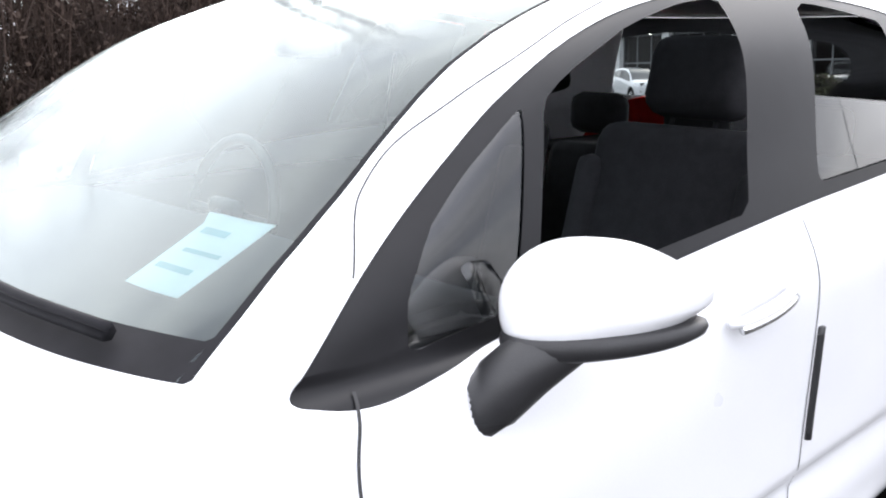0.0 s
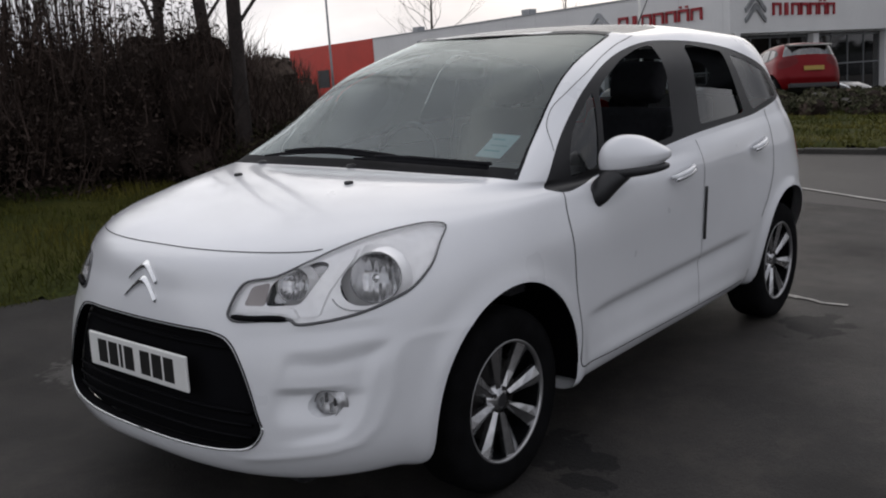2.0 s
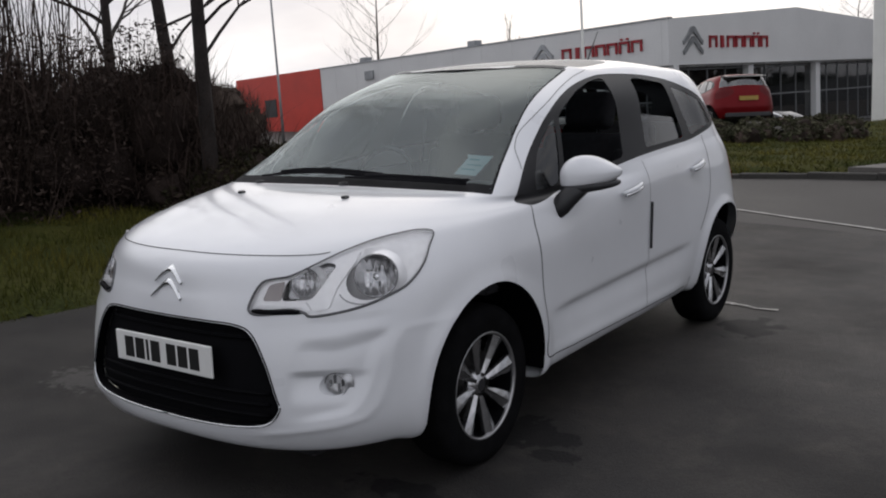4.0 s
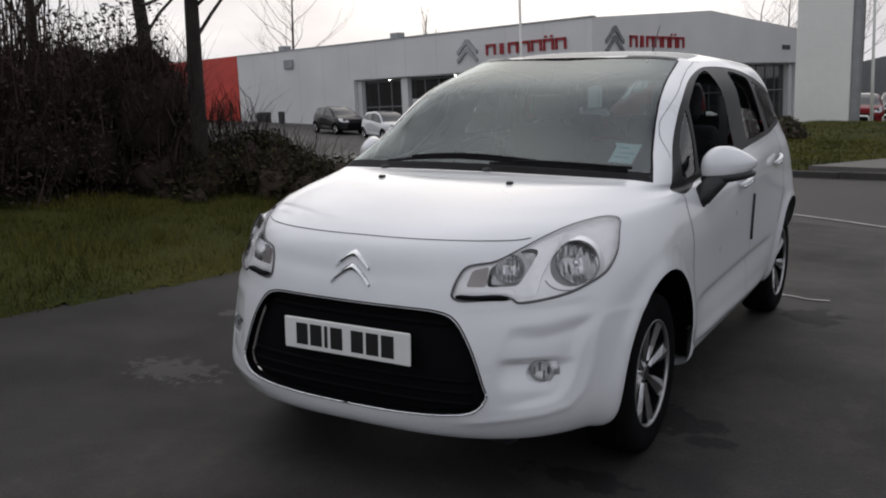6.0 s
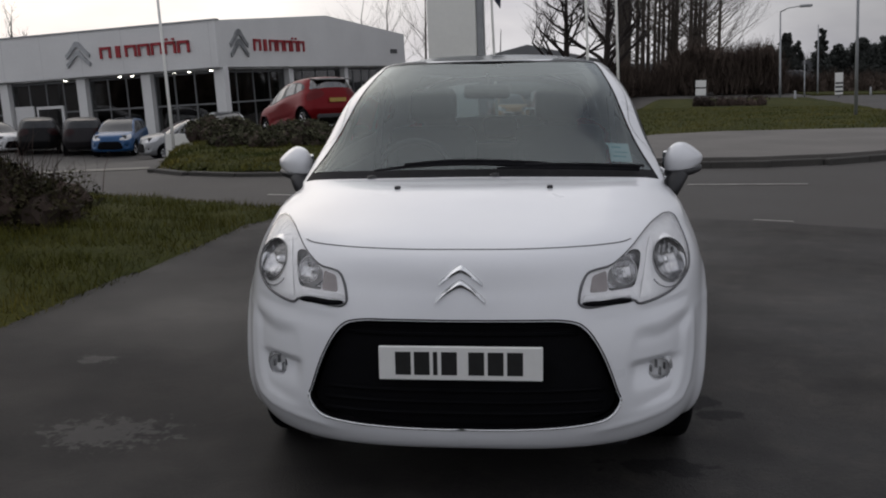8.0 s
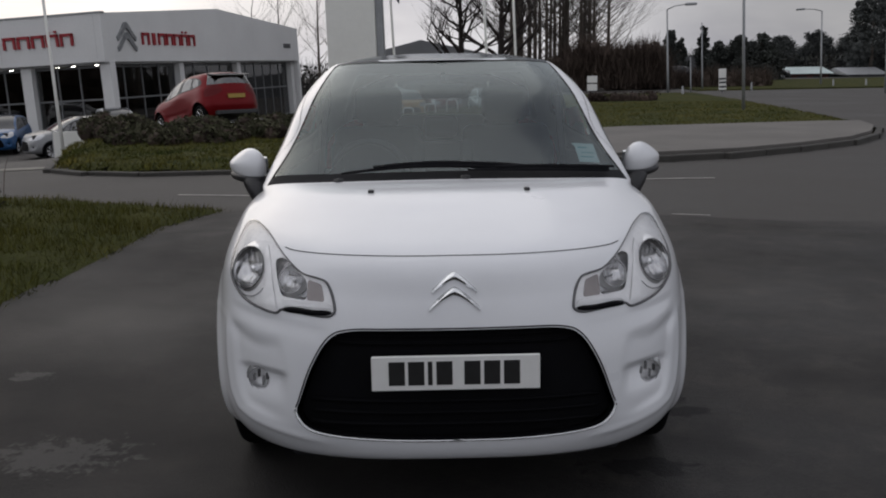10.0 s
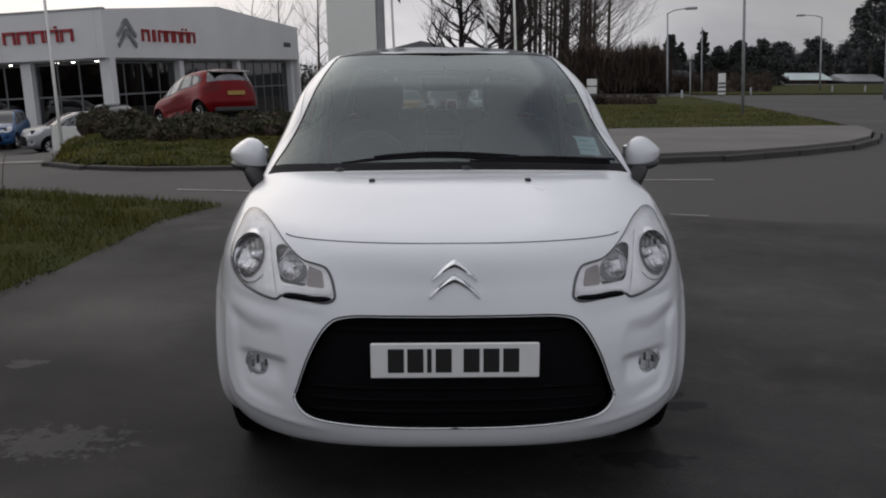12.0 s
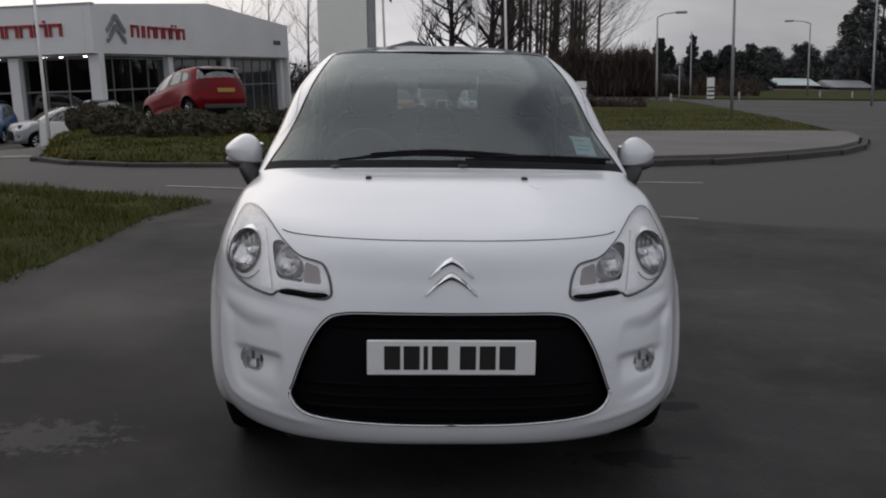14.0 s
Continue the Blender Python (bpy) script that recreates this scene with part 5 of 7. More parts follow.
    for pts in ([(-0.42, 0.012, 0.012), (-0.16, 0.032, 0.020), (0.05, 0.034, 0.018), (0.26, 0.026, 0.012)],
                [(0.08, 0.016, 0.012), (0.30, 0.022, 0.012), (0.48, 0.022, 0.010), (0.645, 0.020, 0.008)]):
        q = [(x, ys(x) + dy, zs(x) + 0.62 * dy + dz + 0.012) for x, dy, dz in pts]
        q = [tuple(v) for v in between(q, 16)]
        bm = bmesh.new()
        tube(bm, q, [0.004 + 0.007 * min(1, k / 5) for k in range(16)], 6)
        arm = part("wiper", bm, M_FRIT, car, "black windscreen wiper at rest", smooth=True)
        bm = bmesh.new()
        tube(bm, [(x + 0.02, y - 0.006, z + 0.012) for x, y, z in q[2:]], 0.006, 6)
        part("wiper_arm", bm, M_FRIT, arm, smooth=True)
        bm = bmesh.new()
        lathe(bm, [(-0.02, 0.02), (0.012, 0.018), (0.016, 0.001)], "z", 16, (q[0][0] - 0.01, q[0][1] - 0.004, q[0][2] - 0.034))
        part("wiper_pivot", bm, M_BLACK, arm, smooth=True)

    # paper notice inside the windscreen
    sx = np.linspace(0, 1, 7)
    vv, ff = [], []
    for i in range(7):
        for j in range(7):
            x = 0.541 + 0.088 * i / 6 - 0.006 * (j / 6) - (0.012 if j == 6 and i == 0 else 0)
            z = 1.070 + 0.066 * j / 6 - 0.008 * (i / 6)
            q = tree.ray_cast(Vector((x, -1, z)), Vector((0, 1, 0)))[0]
            vv.append((q.x, q.y + 0.010, q.z))
    for i in range(6):
        for j in range(6):
            a = i * 7 + j
            ff.append((a, a + 7, a + 8, a + 1))
    notice = put("paper_notice", mesh_from("paper_notice", vv, ff, True), material("notice_paper", (0.80, 0.86, 0.86), 0.7, 0, 0.04, 20), car, "pale blue-white paper notice behind the windscreen")
    vb, fb = [], []
    for (a0, a1, b0, b1) in ((0.8, 4.6, 1.5, 1.9), (1.4, 5.2, 2.9, 3.2), (0.8, 3.6, 4.4, 4.9)):
        k = len(vb)
        for ii, jj in ((a0, b0), (a1, b0), (a1, b1), (a0, b1)):
            x = 0.541 + 0.088 * ii / 6 - 0.006 * (jj / 6)
            z = 1.070 + 0.066 * jj / 6 - 0.008 * (ii / 6)
            q = tree.ray_cast(Vector((x, -1, z)), Vector((0, 1, 0)))[0]
            vb.append((q.x, q.y + 0.0075, q.z))
        fb.append((k, k + 1, k + 2, k + 3))
    put("notice_bar", mesh_from("notice_bar", vb, fb), material("notice_ink", (0.40, 0.60, 0.63), 0.7, 0, 0.1, 20), notice)

    # underbody, arch liners, cabin tub
    bm = bmesh.new()
    box(bm, (-0.55, 0.16, 0.19), (0.55, 3.60, 0.30), 0.03)
    part("underbody", bm, M_BLACK, car)
    for yc in (0.815, 3.27):
        for sd in (1, -1):
            bm = bmesh.new()
            prof = [(0.42, 0.400), (0.80, 0.400), (0.836, 0.393)]
            rings = []
            for a, r in prof:
                end = -1 if yc < 2 else 1
                rings.append([bm.verts.new(((a - (0.11 * max(0, end * math.cos(t)) ** 2 if a > 0.5 else 0)) * sd, yc + r * math.cos(t), 0.315 + r * math.sin(t))) for t in np.linspace(-0.12, math.pi + 0.12, 40)])
            rings.append([bm.verts.new((0.42 * sd, yc + 0.01 * math.cos(t), 0.315 + 0.01 * math.sin(t))) for t in np.linspace(-0.12, math.pi + 0.12, 40)])
            for r0, r1 in ((rings[0], rings[1]), (rings[1], rings[2]), (rings[3], rings[0])):
                for k in range(39):
                    bm.faces.new((r0[k], r0[k + 1], r1[k + 1], r1[k]))
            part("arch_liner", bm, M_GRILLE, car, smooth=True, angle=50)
    cabin(car)
    wheels(car)
    # roof aerial
    bm = bmesh.new()
    lathe(bm, [(-0.01, 0.03), (0.012, 0.02), (0.02, 0.008)], "z", 16, (0, 3.22, 1.488))
    tube(bm, [(0, 3.225, 1.495), (0.0, 3.30, 1.60), (0.0, 3.40, 1.72)], (0.005, 0.004, 0.0025), 6)
    part("aerial", bm, M_BLACK, car, "thin black roof aerial", smooth=True)
    return car


def cabin(car):
    bm = bmesh.new()
    box(bm, (-0.74, 1.10, 0.28), (0.74, 3.50, 0.34), 0.02)
    part("cabin_floor", bm, M_SEAT, car)
    bm = bmesh.new()
    prism(bm, [(0.98, 0.60), (0.985, 0.965), (1.10, 0.985), (1.45, 1.00), (1.60, 0.96), (1.62, 0.85), (1.50, 0.60)], -0.72, 0.72, "x")
    bmesh.ops.bevel(bm, geom=bm.edges[:], offset=0.02, segments=2, affect="EDGES")
    part("dashboard", bm, M_TRIM, car, "dark grey dashboard", smooth=True, angle=40)
    for sd in (1, -1):
        bm = bmesh.new()
        box(bm, (0.755 * sd - 0.015, 1.25, 0.34), (0.755 * sd + 0.015, 3.0, 0.98), 0.01)
        part("door_card", bm, M_TRIM, car)
        seat(car, 0.36 * sd, 1.95)
    for sd in (0.38, 0.0, -0.38):
        bm = bmesh.new()
        box(bm, (sd - 0.19, 2.62, 0.45), (sd + 0.19, 3.05, 0.60), 0.05)
        box(bm, (sd - 0.19, 2.98, 0.52), (sd + 0.19, 3.12, 1.02), 0.05, Matrix.Translation((0, 3.0, 0.55)) @ Matrix.Rotation(radians(-14), 4, "X") @ Matrix.Translation((0, -3.0, -0.55)))
        box(bm, (sd - 0.11, 3.10, 1.03), (sd + 0.11, 3.19, 1.17), 0.04)
        part("rear_seat", bm, M_SEAT, car, "dark fabric rear seat", smooth=True, angle=50)
    bm = bmesh.new()
    box(bm, (-0.68, 3.15, 0.95), (0.68, 3.62, 0.98), 0.01)
    part("parcel_shelf", bm, M_SEAT, car)
    # steering wheel on the far side
    bm = bmesh.new()
    pts = [(-0.36 + 0.185 * math.cos(t), 1.70 + 0.07 * math.sin(t) * 0.6, 0.94 + 0.175 * math.sin(t)) for t in np.linspace(0, 2 * math.pi, 33)]
    tube(bm, pts, 0.014, 8, cap=False)
    box(bm, (-0.43, 1.67, 0.90), (-0.29, 1.71, 0.98), 0.02)
    tube(bm, [(-0.54, 1.70, 0.94), (-0.18, 1.70, 0.94)], 0.012, 6)
    tube(bm, [(-0.36, 1.69, 0.93), (-0.36, 1.50, 0.88)], 0.03, 8)
    part("steering_wheel", bm, M_BLACK, car, "black steering wheel", smooth=True, angle=50)
    bm = bmesh.new()
    box(bm, (-0.11, 1.66, 1.315), (0.11, 1.70, 1.385), 0.02)
    tube(bm, [(0, 1.69, 1.37), (0, 1.72, 1.43)], 0.01, 6)
    part("cabin_mirror", bm, M_BLACK, car, smooth=True, angle=50)


def seat(car, x, y):
    rot = Matrix.Translation((x, y + 0.42, 0.55)) @ Matrix.Rotation(radians(-16), 4, "X")
    bm = bmesh.new()
    box(bm, (x - 0.25, y - 0.02, 0.42), (x + 0.25, y + 0.50, 0.58), 0.06, segs=3)
    cushion = part("seat", bm, M_SEAT, car, "dark fabric front seat", smooth=True, angle=50)
    bm = bmesh.new()
    box(bm, (-0.25, -0.06, 0.0), (0.25, 0.09, 0.62), 0.06, rot, segs=3)
    box(bm, (-0.26, -0.09, 0.05), (-0.19, 0.05, 0.52), 0.03, rot)
    box(bm, (0.19, -0.09, 0.05), (0.26, 0.05, 0.52), 0.03, rot)
    part("backrest", bm, M_SEAT, cushion, smooth=True, angle=50)
    bm = bmesh.new()
    box(bm, (-0.135, -0.055, 0.64), (0.135, 0.065, 0.84), 0.05, rot, segs=3)
    tube(bm, [rot @ Vector((-0.06, 0.01, 0.60)), rot @ Vector((-0.06, 0.01, 0.68))], 0.007, 6)
    tube(bm, [rot @ Vector((0.06, 0.01, 0.60)), rot @ Vector((0.06, 0.01, 0.68))], 0.007, 6)
    part("headrest", bm, M_SEAT, cushion, smooth=True, angle=50)
    # safety belt on the outer side
    sx = 0.27 if x > 0 else -0.27
    bm = bmesh.new()
    a, b = Vector((x + sx * 1.02, y + 0.50, 1.30)), Vector((x + sx * 1.28, y + 0.40, 0.50))
    box(bm, (-0.003, -0.022, 0), (0.003, 0.022, (b - a).length), 0, Matrix.Translation(a) @ (b - a).to_track_quat("Z", "X").to_matrix().to_4x4())
    part("safety_belt", bm, M_TRIM, cushion, "grey safety belt")


def wheels(car):
    tyre_prof = [(-0.088, 0.200), (-0.092, 0.215), (-0.096, 0.245), (-0.094, 0.275), (-0.083, 0.298), (-0.066, 0.307), (-0.03, 0.310), (0.03, 0.310),
                 (0.066, 0.307), (0.083, 0.298), (0.094, 0.275), (0.096, 0.245), (0.092, 0.215), (0.088, 0.200)]
    bm = bmesh.new()
    lathe(bm, tyre_prof, "x", 72)
    me_tyre = bpy.data.meshes.new("tyre")
    for f in bm.faces:
        f.smooth = True
    bm.to_mesh(me_tyre)
    bm.free()
    bm = bmesh.new()
    lathe(bm, [(0.089, 0.207), (0.092, 0.203), (0.088, 0.198), (0.078, 0.195), (0.075, 0.199)], "x", 64)
    bm2 = bmesh.new()
    lathe(bm2, [(0.076, 0.196), (0.0, 0.190), (-0.02, 0.188), (-0.022, 0.02), (-0.024, 0.001)], "x", 48)
    me_barrel = bpy.data.meshes.new("barrel")
    bm2.to_mesh(me_barrel)
    bm2.free()
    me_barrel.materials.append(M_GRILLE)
    me_rim = bpy.data.meshes.new("rim")
    for f in bm.faces:
        f.smooth = True
    bm.to_mesh(me_rim)
    bm.free()
    bm = bmesh.new()
    # one spoke: broad and flat, forked near the hub
    for sg in (-1, 1):
        pts = [(0.045, 0.011), (0.10, 0.020), (0.15, 0.028), (0.196, 0.036)]
        prev = None
        for r, w in pts:
            xo = 0.056 + 0.028 * (r / 0.188) ** 0.8
            ring = [bm.verts.new((xo, sg * 0.0015, r)), bm.verts.new((xo - 0.011, sg * w, r)), bm.verts.new((xo - 0.032, sg * w * 0.9, r)), bm.verts.new((xo - 0.022, sg * 0.0015, r))]
            if prev:
                for k in range(4):
                    bm.faces.new((prev[k], prev[(k + 1) % 4], ring[(k + 1) % 4], ring[k]))
            prev = ring
    bmesh.ops.recalc_face_normals(bm, faces=bm.faces)
    me_spoke = bpy.data.meshes.new("spoke")
    bm.to_mesh(me_spoke)
    bm.free()
    bm = bmesh.new()
    lathe(bm, [(0.064, 0.001), (0.064, 0.024), (0.060, 0.030), (0.052, 0.052), (0.035, 0.060), (0.0, 0.062)], "x", 40)
    me_hub = bpy.data.meshes.new("hub")
    for f in bm.faces:
        f.smooth = True
    bm.to_mesh(me_hub)
    bm.free()
    bm = bmesh.new()
    lathe(bm, [(0.0661, 0.001), (0.0665, 0.021), (0.063, 0.024)], "x", 32)
    me_cap = bpy.data.meshes.new("hub_cap")
    bm.to_mesh(me_cap)
    bm.free()
    bm = bmesh.new()
    lathe(bm, [(0.010, 0.05), (0.012, 0.14), (0.0, 0.142), (-0.012, 0.14), (-0.014, 0.05)], "x", 48)
    me_disc = bpy.data.meshes.new("brake_disc")
    bm.to_mesh(me_disc)
    bm.free()
    bm = bmesh.new()
    lathe(bm, [(0.0, 0.001), (0.004, 0.007), (-0.006, 0.009)], "x", 6)
    me_nut = bpy.data.meshes.new("wheel_bolt")
    bm.to_mesh(me_nut)
    bm.free()
    for me, mt in ((me_tyre, M_RUBBER), (me_rim, M_RIMEDGE), (me_spoke, M_ALLOY), (me_hub, M_ALLOY), (me_cap, M_BLACK), (me_disc, M_DISC), (me_nut, M_DISC)):
        me.materials.append(mt)
    SHARED["tyre"], SHARED["rim"], SHARED["spoke"] = me_tyre, me_rim, me_spoke
    for yc in (0.815, 3.27):
        for sd in (1, -1):
            wheel = put("wheel", me_tyre, None, car, "black tyre on a silver eight-spoke alloy wheel")
            turn = Matrix.Identity(4) if sd == 1 else Matrix.Rotation(math.pi, 4, "Z")
            wheel.matrix_basis = Matrix.Translation((0.728 * sd, yc, 0.306)) @ turn @ Matrix.Scale(0.987, 4) @ Matrix.Rotation(radians(11 if yc < 2 else 30), 4, "X")
            put("rim", me_rim, None, wheel, "silver alloy rim")
            put("barrel", me_barrel, None, wheel, "dark inside of the rim")
            put("hub", me_hub, None, wheel, "silver wheel hub")
            put("hub_cap", me_cap, None, wheel, "black hub cap")
            put("brake_disc", me_disc, None, wheel)
            for k in range(8):
                sp = put("spoke", me_spoke, None, wheel)
                sp.matrix_basis = Matrix.Rotation(2 * math.pi * k / 8, 4, "X")
            for k in range(4):
                nut = put("wheel_bolt", me_nut, None, wheel)
                a = 2 * math.pi * (k + 0.5) / 4
                nut.matrix_basis = Matrix.Translation((0.060, 0.040 * math.cos(a), 0.040 * math.sin(a)))


make_car()


# ---- vegetation ----
def twigs(bm, rng, n, spot, length, width, lean=0.35, bend=0.25, sides=3):
    """Many thin upright shoots: tapered strips with a bend."""
    for _ in range(n):
        x, y, z = spot(rng)
        L = length(rng)
        a = rng.uniform(0, 2 * math.pi)
        tilt = abs(rng.gauss(0, lean))
        d = Vector((math.cos(a) * math.sin(tilt), math.sin(a) * math.sin(tilt), math.cos(tilt)))
        b = Vector((rng.gauss(0, bend), rng.gauss(0, bend), 0)) * L
        p0 = Vector((x, y, z))
        p1 = p0 + d * L * 0.5 + b * 0.25
        p2 = p0 + d * L + b
        w = width * rng.uniform(0.6, 1.3)
        c, s = math.cos(a + 1.57), math.sin(a + 1.57)
        wv = Vector((c, s, 0)) * w
        q = [bm.verts.new(v) for v in (p0 - wv, p0 + wv, p1 - wv * 0.75, p1 + wv * 0.75, p2)]
        bm.faces.new((q[0], q[1], q[3], q[2]))
        bm.faces.new((q[2], q[3], q[4]))


def leaves(bm, rng, n, spot, size):
    for _ in range(n):
        p = Vector(spot(rng))
        s = size * rng.uniform(0.5, 1.4)
        a = Vector((rng.gauss(0, 1), rng.gauss(0, 1), rng.gauss(0, 0.7))).normalized() * s
        b = Vector((rng.gauss(0, 1), rng.gauss(0, 1), rng.gauss(0, 0.7))).normalized() * s * 0.55
        q = [bm.verts.new(v) for v in (p - a, p + b, p + a, p - b)]
        bm.faces.new(q)


def limb(bm, rng, p, d, L, r, depth, spread=0.6, up=0.15, sides=6):
    """A limb that bends, tapers and forks."""
    pts, rad = [Vector(p)], [r]
    n = 5
    for k in range(n):
        d = (d + Vector((rng.gauss(0, 0.13), rng.gauss(0, 0.13), rng.gauss(0, 0.08) + up * 0.25))).normalized()
        pts.append(pts[-1] + d * L / n)
        rad.append(r * (1 - 0.55 * (k + 1) / n))
    tube(bm, pts, rad, max(3, sides if r > 0.03 else 3), cap=False)
    if depth <= 0:
        return
    kids = 3 if depth > 1 else 4
    for k in range(kids):
        i = rng.randint(2, n)
        a = rng.uniform(0, 2 * math.pi)
        side = Vector((math.cos(a), math.sin(a), rng.uniform(-0.1, 0.5)))
        nd = (d + side * spread * rng.uniform(0.6, 1.3)).normalized()
        limb(bm, rng, pts[i], nd, L * rng.uniform(0.5, 0.75), rad[i] * 0.62, depth - 1, spread, up, sides - 1)


def bare_tree(name, at, height, girth, seed, depth=4, mat=None, label="", first=0.35, group="", lean=(0, 0), spread=0.6, fine=0.42, limbs=9):
    rng = random.Random(seed)
    tree = thing(name, at, 0, label, "tree", group)
    bm = bmesh.new()
    pts, rad = [], []
    for k in range(9):
        t = k / 8
        pts.append(Vector((lean[0] * t * height + 0.04 * math.sin(3 * t + seed), lean[1] * t * height + 0.04 * math.cos(2 * t + seed), t * height * 0.8)))
        rad.append(girth * (1 - 0.7 * t) * (1.35 if k == 0 else 1))
    tube(bm, pts, rad, 10)
    part("trunk", bm, mat or M_BARK, tree, smooth=True)
    bm = bmesh.new()
    for k in range(limbs):
        t = first + (1 - first) * k / limbs
        i = min(7, int(t * 8))
        p = pts[i].lerp(pts[i + 1], t * 8 - i)
        a = rng.uniform(0, 2 * math.pi)
        d = Vector((math.cos(a), math.sin(a), rng.uniform(0.4, 1.1))).normalized()
        limb(bm, rng, p, d, height * rng.uniform(0.22, 0.42) * (1.1 - 0.4 * t), girth * fine * (1.1 - 0.6 * t), depth - 1, spread)
    limb(bm, rng, pts[-1], Vector((0, 0, 1)), height * 0.25, rad[-1], depth - 2, spread)
    part("crown", bm, mat or M_BARK, tree, smooth=True)
    return tree


def hedge():
    """Tangled winter hedge beside the bay, with a lower bush at its end."""
    rng = random.Random(5)
    root = thing("hedge", (-7.0, 0, 0.1), 0, "tall tangled leafless hedge of dark brown shoots", "hedge")

    def top(y):
        return 1.95 + 0.10 * math.sin(y * 1.7) + 0.08 * math.sin(y * 4.1 + 1) + 0.08 * smoothstep(0.0, 3.5, y)

    def front(y):
        return 1.15 - 0.05 * max(0, 3 - y) + 0.12 * math.sin(y * 2.3)

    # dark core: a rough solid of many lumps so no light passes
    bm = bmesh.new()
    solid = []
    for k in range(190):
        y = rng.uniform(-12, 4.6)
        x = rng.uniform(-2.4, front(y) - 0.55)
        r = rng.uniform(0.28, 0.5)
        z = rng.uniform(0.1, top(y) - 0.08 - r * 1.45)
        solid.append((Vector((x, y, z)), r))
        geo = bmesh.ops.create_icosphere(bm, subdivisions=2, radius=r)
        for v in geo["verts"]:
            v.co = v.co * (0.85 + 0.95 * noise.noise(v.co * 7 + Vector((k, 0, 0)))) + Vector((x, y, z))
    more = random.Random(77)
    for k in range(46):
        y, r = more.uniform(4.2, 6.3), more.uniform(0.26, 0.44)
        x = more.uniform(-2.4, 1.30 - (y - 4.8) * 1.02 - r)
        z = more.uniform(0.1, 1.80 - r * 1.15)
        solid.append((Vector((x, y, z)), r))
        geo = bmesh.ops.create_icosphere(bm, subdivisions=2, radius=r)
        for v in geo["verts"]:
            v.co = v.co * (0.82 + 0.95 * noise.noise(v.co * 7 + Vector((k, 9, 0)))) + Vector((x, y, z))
    # the lumps' dark colour imitates the shade between the shoots
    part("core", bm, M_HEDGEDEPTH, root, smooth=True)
    bm = bmesh.new()
    twigs(bm, more, 2200, lambda r: (lambda y: (r.uniform(-2.2, 1.35 - (y - 4.8) * 1.02), y, r.uniform(0.0, 1.25)))(r.uniform(4.2, 6.3)), lambda r: r.uniform(0.4, 0.95), 0.006, 0.5, 0.3)
    twigs(bm, more, 260, lambda r: (1.25 + r.uniform(0.0, 0.5), r.uniform(4.7, 5.4), r.uniform(0.3, 0.9)), lambda r: r.uniform(0.3, 0.6), 0.006, 0.5, 0.3)
    spot = lambda r: (lambda y: (r.uniform(-2.2, front(y)), y, r.uniform(0.0, 1.45)))(r.uniform(-11, 4.9))
    twigs(bm, rng, 16000, spot, lambda r: r.uniform(0.4, 1.05), 0.006, 0.5, 0.3)
    fuzz = lambda r: (lambda c, q: c + Vector((r.gauss(0, 1), r.gauss(0, 1), r.gauss(0, 1))).normalized() * q * r.uniform(0.7, 1.25))(*r.choice(solid))
    twigs(bm, more, 16000, fuzz, lambda r: r.uniform(0.12, 0.5), 0.005, 0.9, 0.4)
    end = lambda r: (lambda c, q: c + Vector((r.gauss(0, 1), r.gauss(0, 1), r.gauss(0, 1))).normalized() * q * r.uniform(0.8, 1.3))(*r.choice(solid[190:]))
    twigs(bm, more, 7000, end, lambda r: r.uniform(0.15, 0.5), 0.005, 0.8, 0.4)
    part("growth", bm, M_TWIG, root)
    bm = bmesh.new()
    def face_spot(r):
        y = r.uniform(-9, 5.0)
        z = r.uniform(0.05, top(y))
        return (front(y) - 0.10 - 0.5 * r.random() ** 2 - 0.10 * z, y, z)
    leaves(bm, rng, 30000, face_spot, 0.028)
    def solid_spot(r):
        c, q = r.choice(solid[:190])
        return c + Vector((r.gauss(0, 1), r.gauss(0, 1), r.gauss(0, 1))).normalized() * q * r.uniform(0.75, 1.35)
    leaves(bm, rng, 26000, solid_spot, 0.036)
    def end_spot(r):
        c, q = r.choice(solid[190:])
        return c + Vector((r.gauss(0, 1), r.gauss(0, 1), r.gauss(0, 1))).normalized() * q * r.uniform(0.75, 1.4)
    leaves(bm, more, 12000, end_spot, 0.034)
    part("foliage", bm, M_HEDGELEAF, root)
    # bare tall shoots above the hedge
    bm = bmesh.new()
    spot = lambda r: (r.uniform(-2.6, 0.3), r.uniform(-10, 4.2), r.uniform(0.9, 1.5))
    twigs(bm, rng, 4200, spot, lambda r: r.uniform(0.9, 3.0), 0.008, 0.20, 0.12)
    part("tall_growth", bm, M_TWIG, root)

    low = thing("bush", (-5.35, 5.4, 0.1), 0, "low green-brown bush at the end of the hedge", "bush")
    bm = bmesh.new()
    lumps = []
    for k in range(46):
        a, q = rng.uniform(0, 2 * math.pi), math.sqrt(rng.random())
        x, y = 1.05 * q * math.cos(a) - 0.15, 1.35 * q * math.sin(a)
        h = 0.80 * (1 - 0.75 * q * q) - 0.28 * max(0, y)
        r = rng.uniform(0.18, 0.34)
        lumps.append((x, y, max(0.1, h - r), r))
        geo = bmesh.ops.create_icosphere(bm, subdivisions=2, radius=r * 0.62)
        for v in geo["verts"]:
            v.co = v.co * (1 + 0.7 * noise.noise(v.co * 9 + Vector((k, 3, 0)))) + Vector((x, y, max(0.1, h - r)))
    part("core", bm, M_HEDGELEAF, low)
    bm = bmesh.new()
    def lump_spot(r):
        x, y, z, q = r.choice(lumps)
        d = Vector((r.gauss(0, 1), r.gauss(0, 1), r.gauss(0, 1))).normalized() * q * r.uniform(0.75, 1.15)
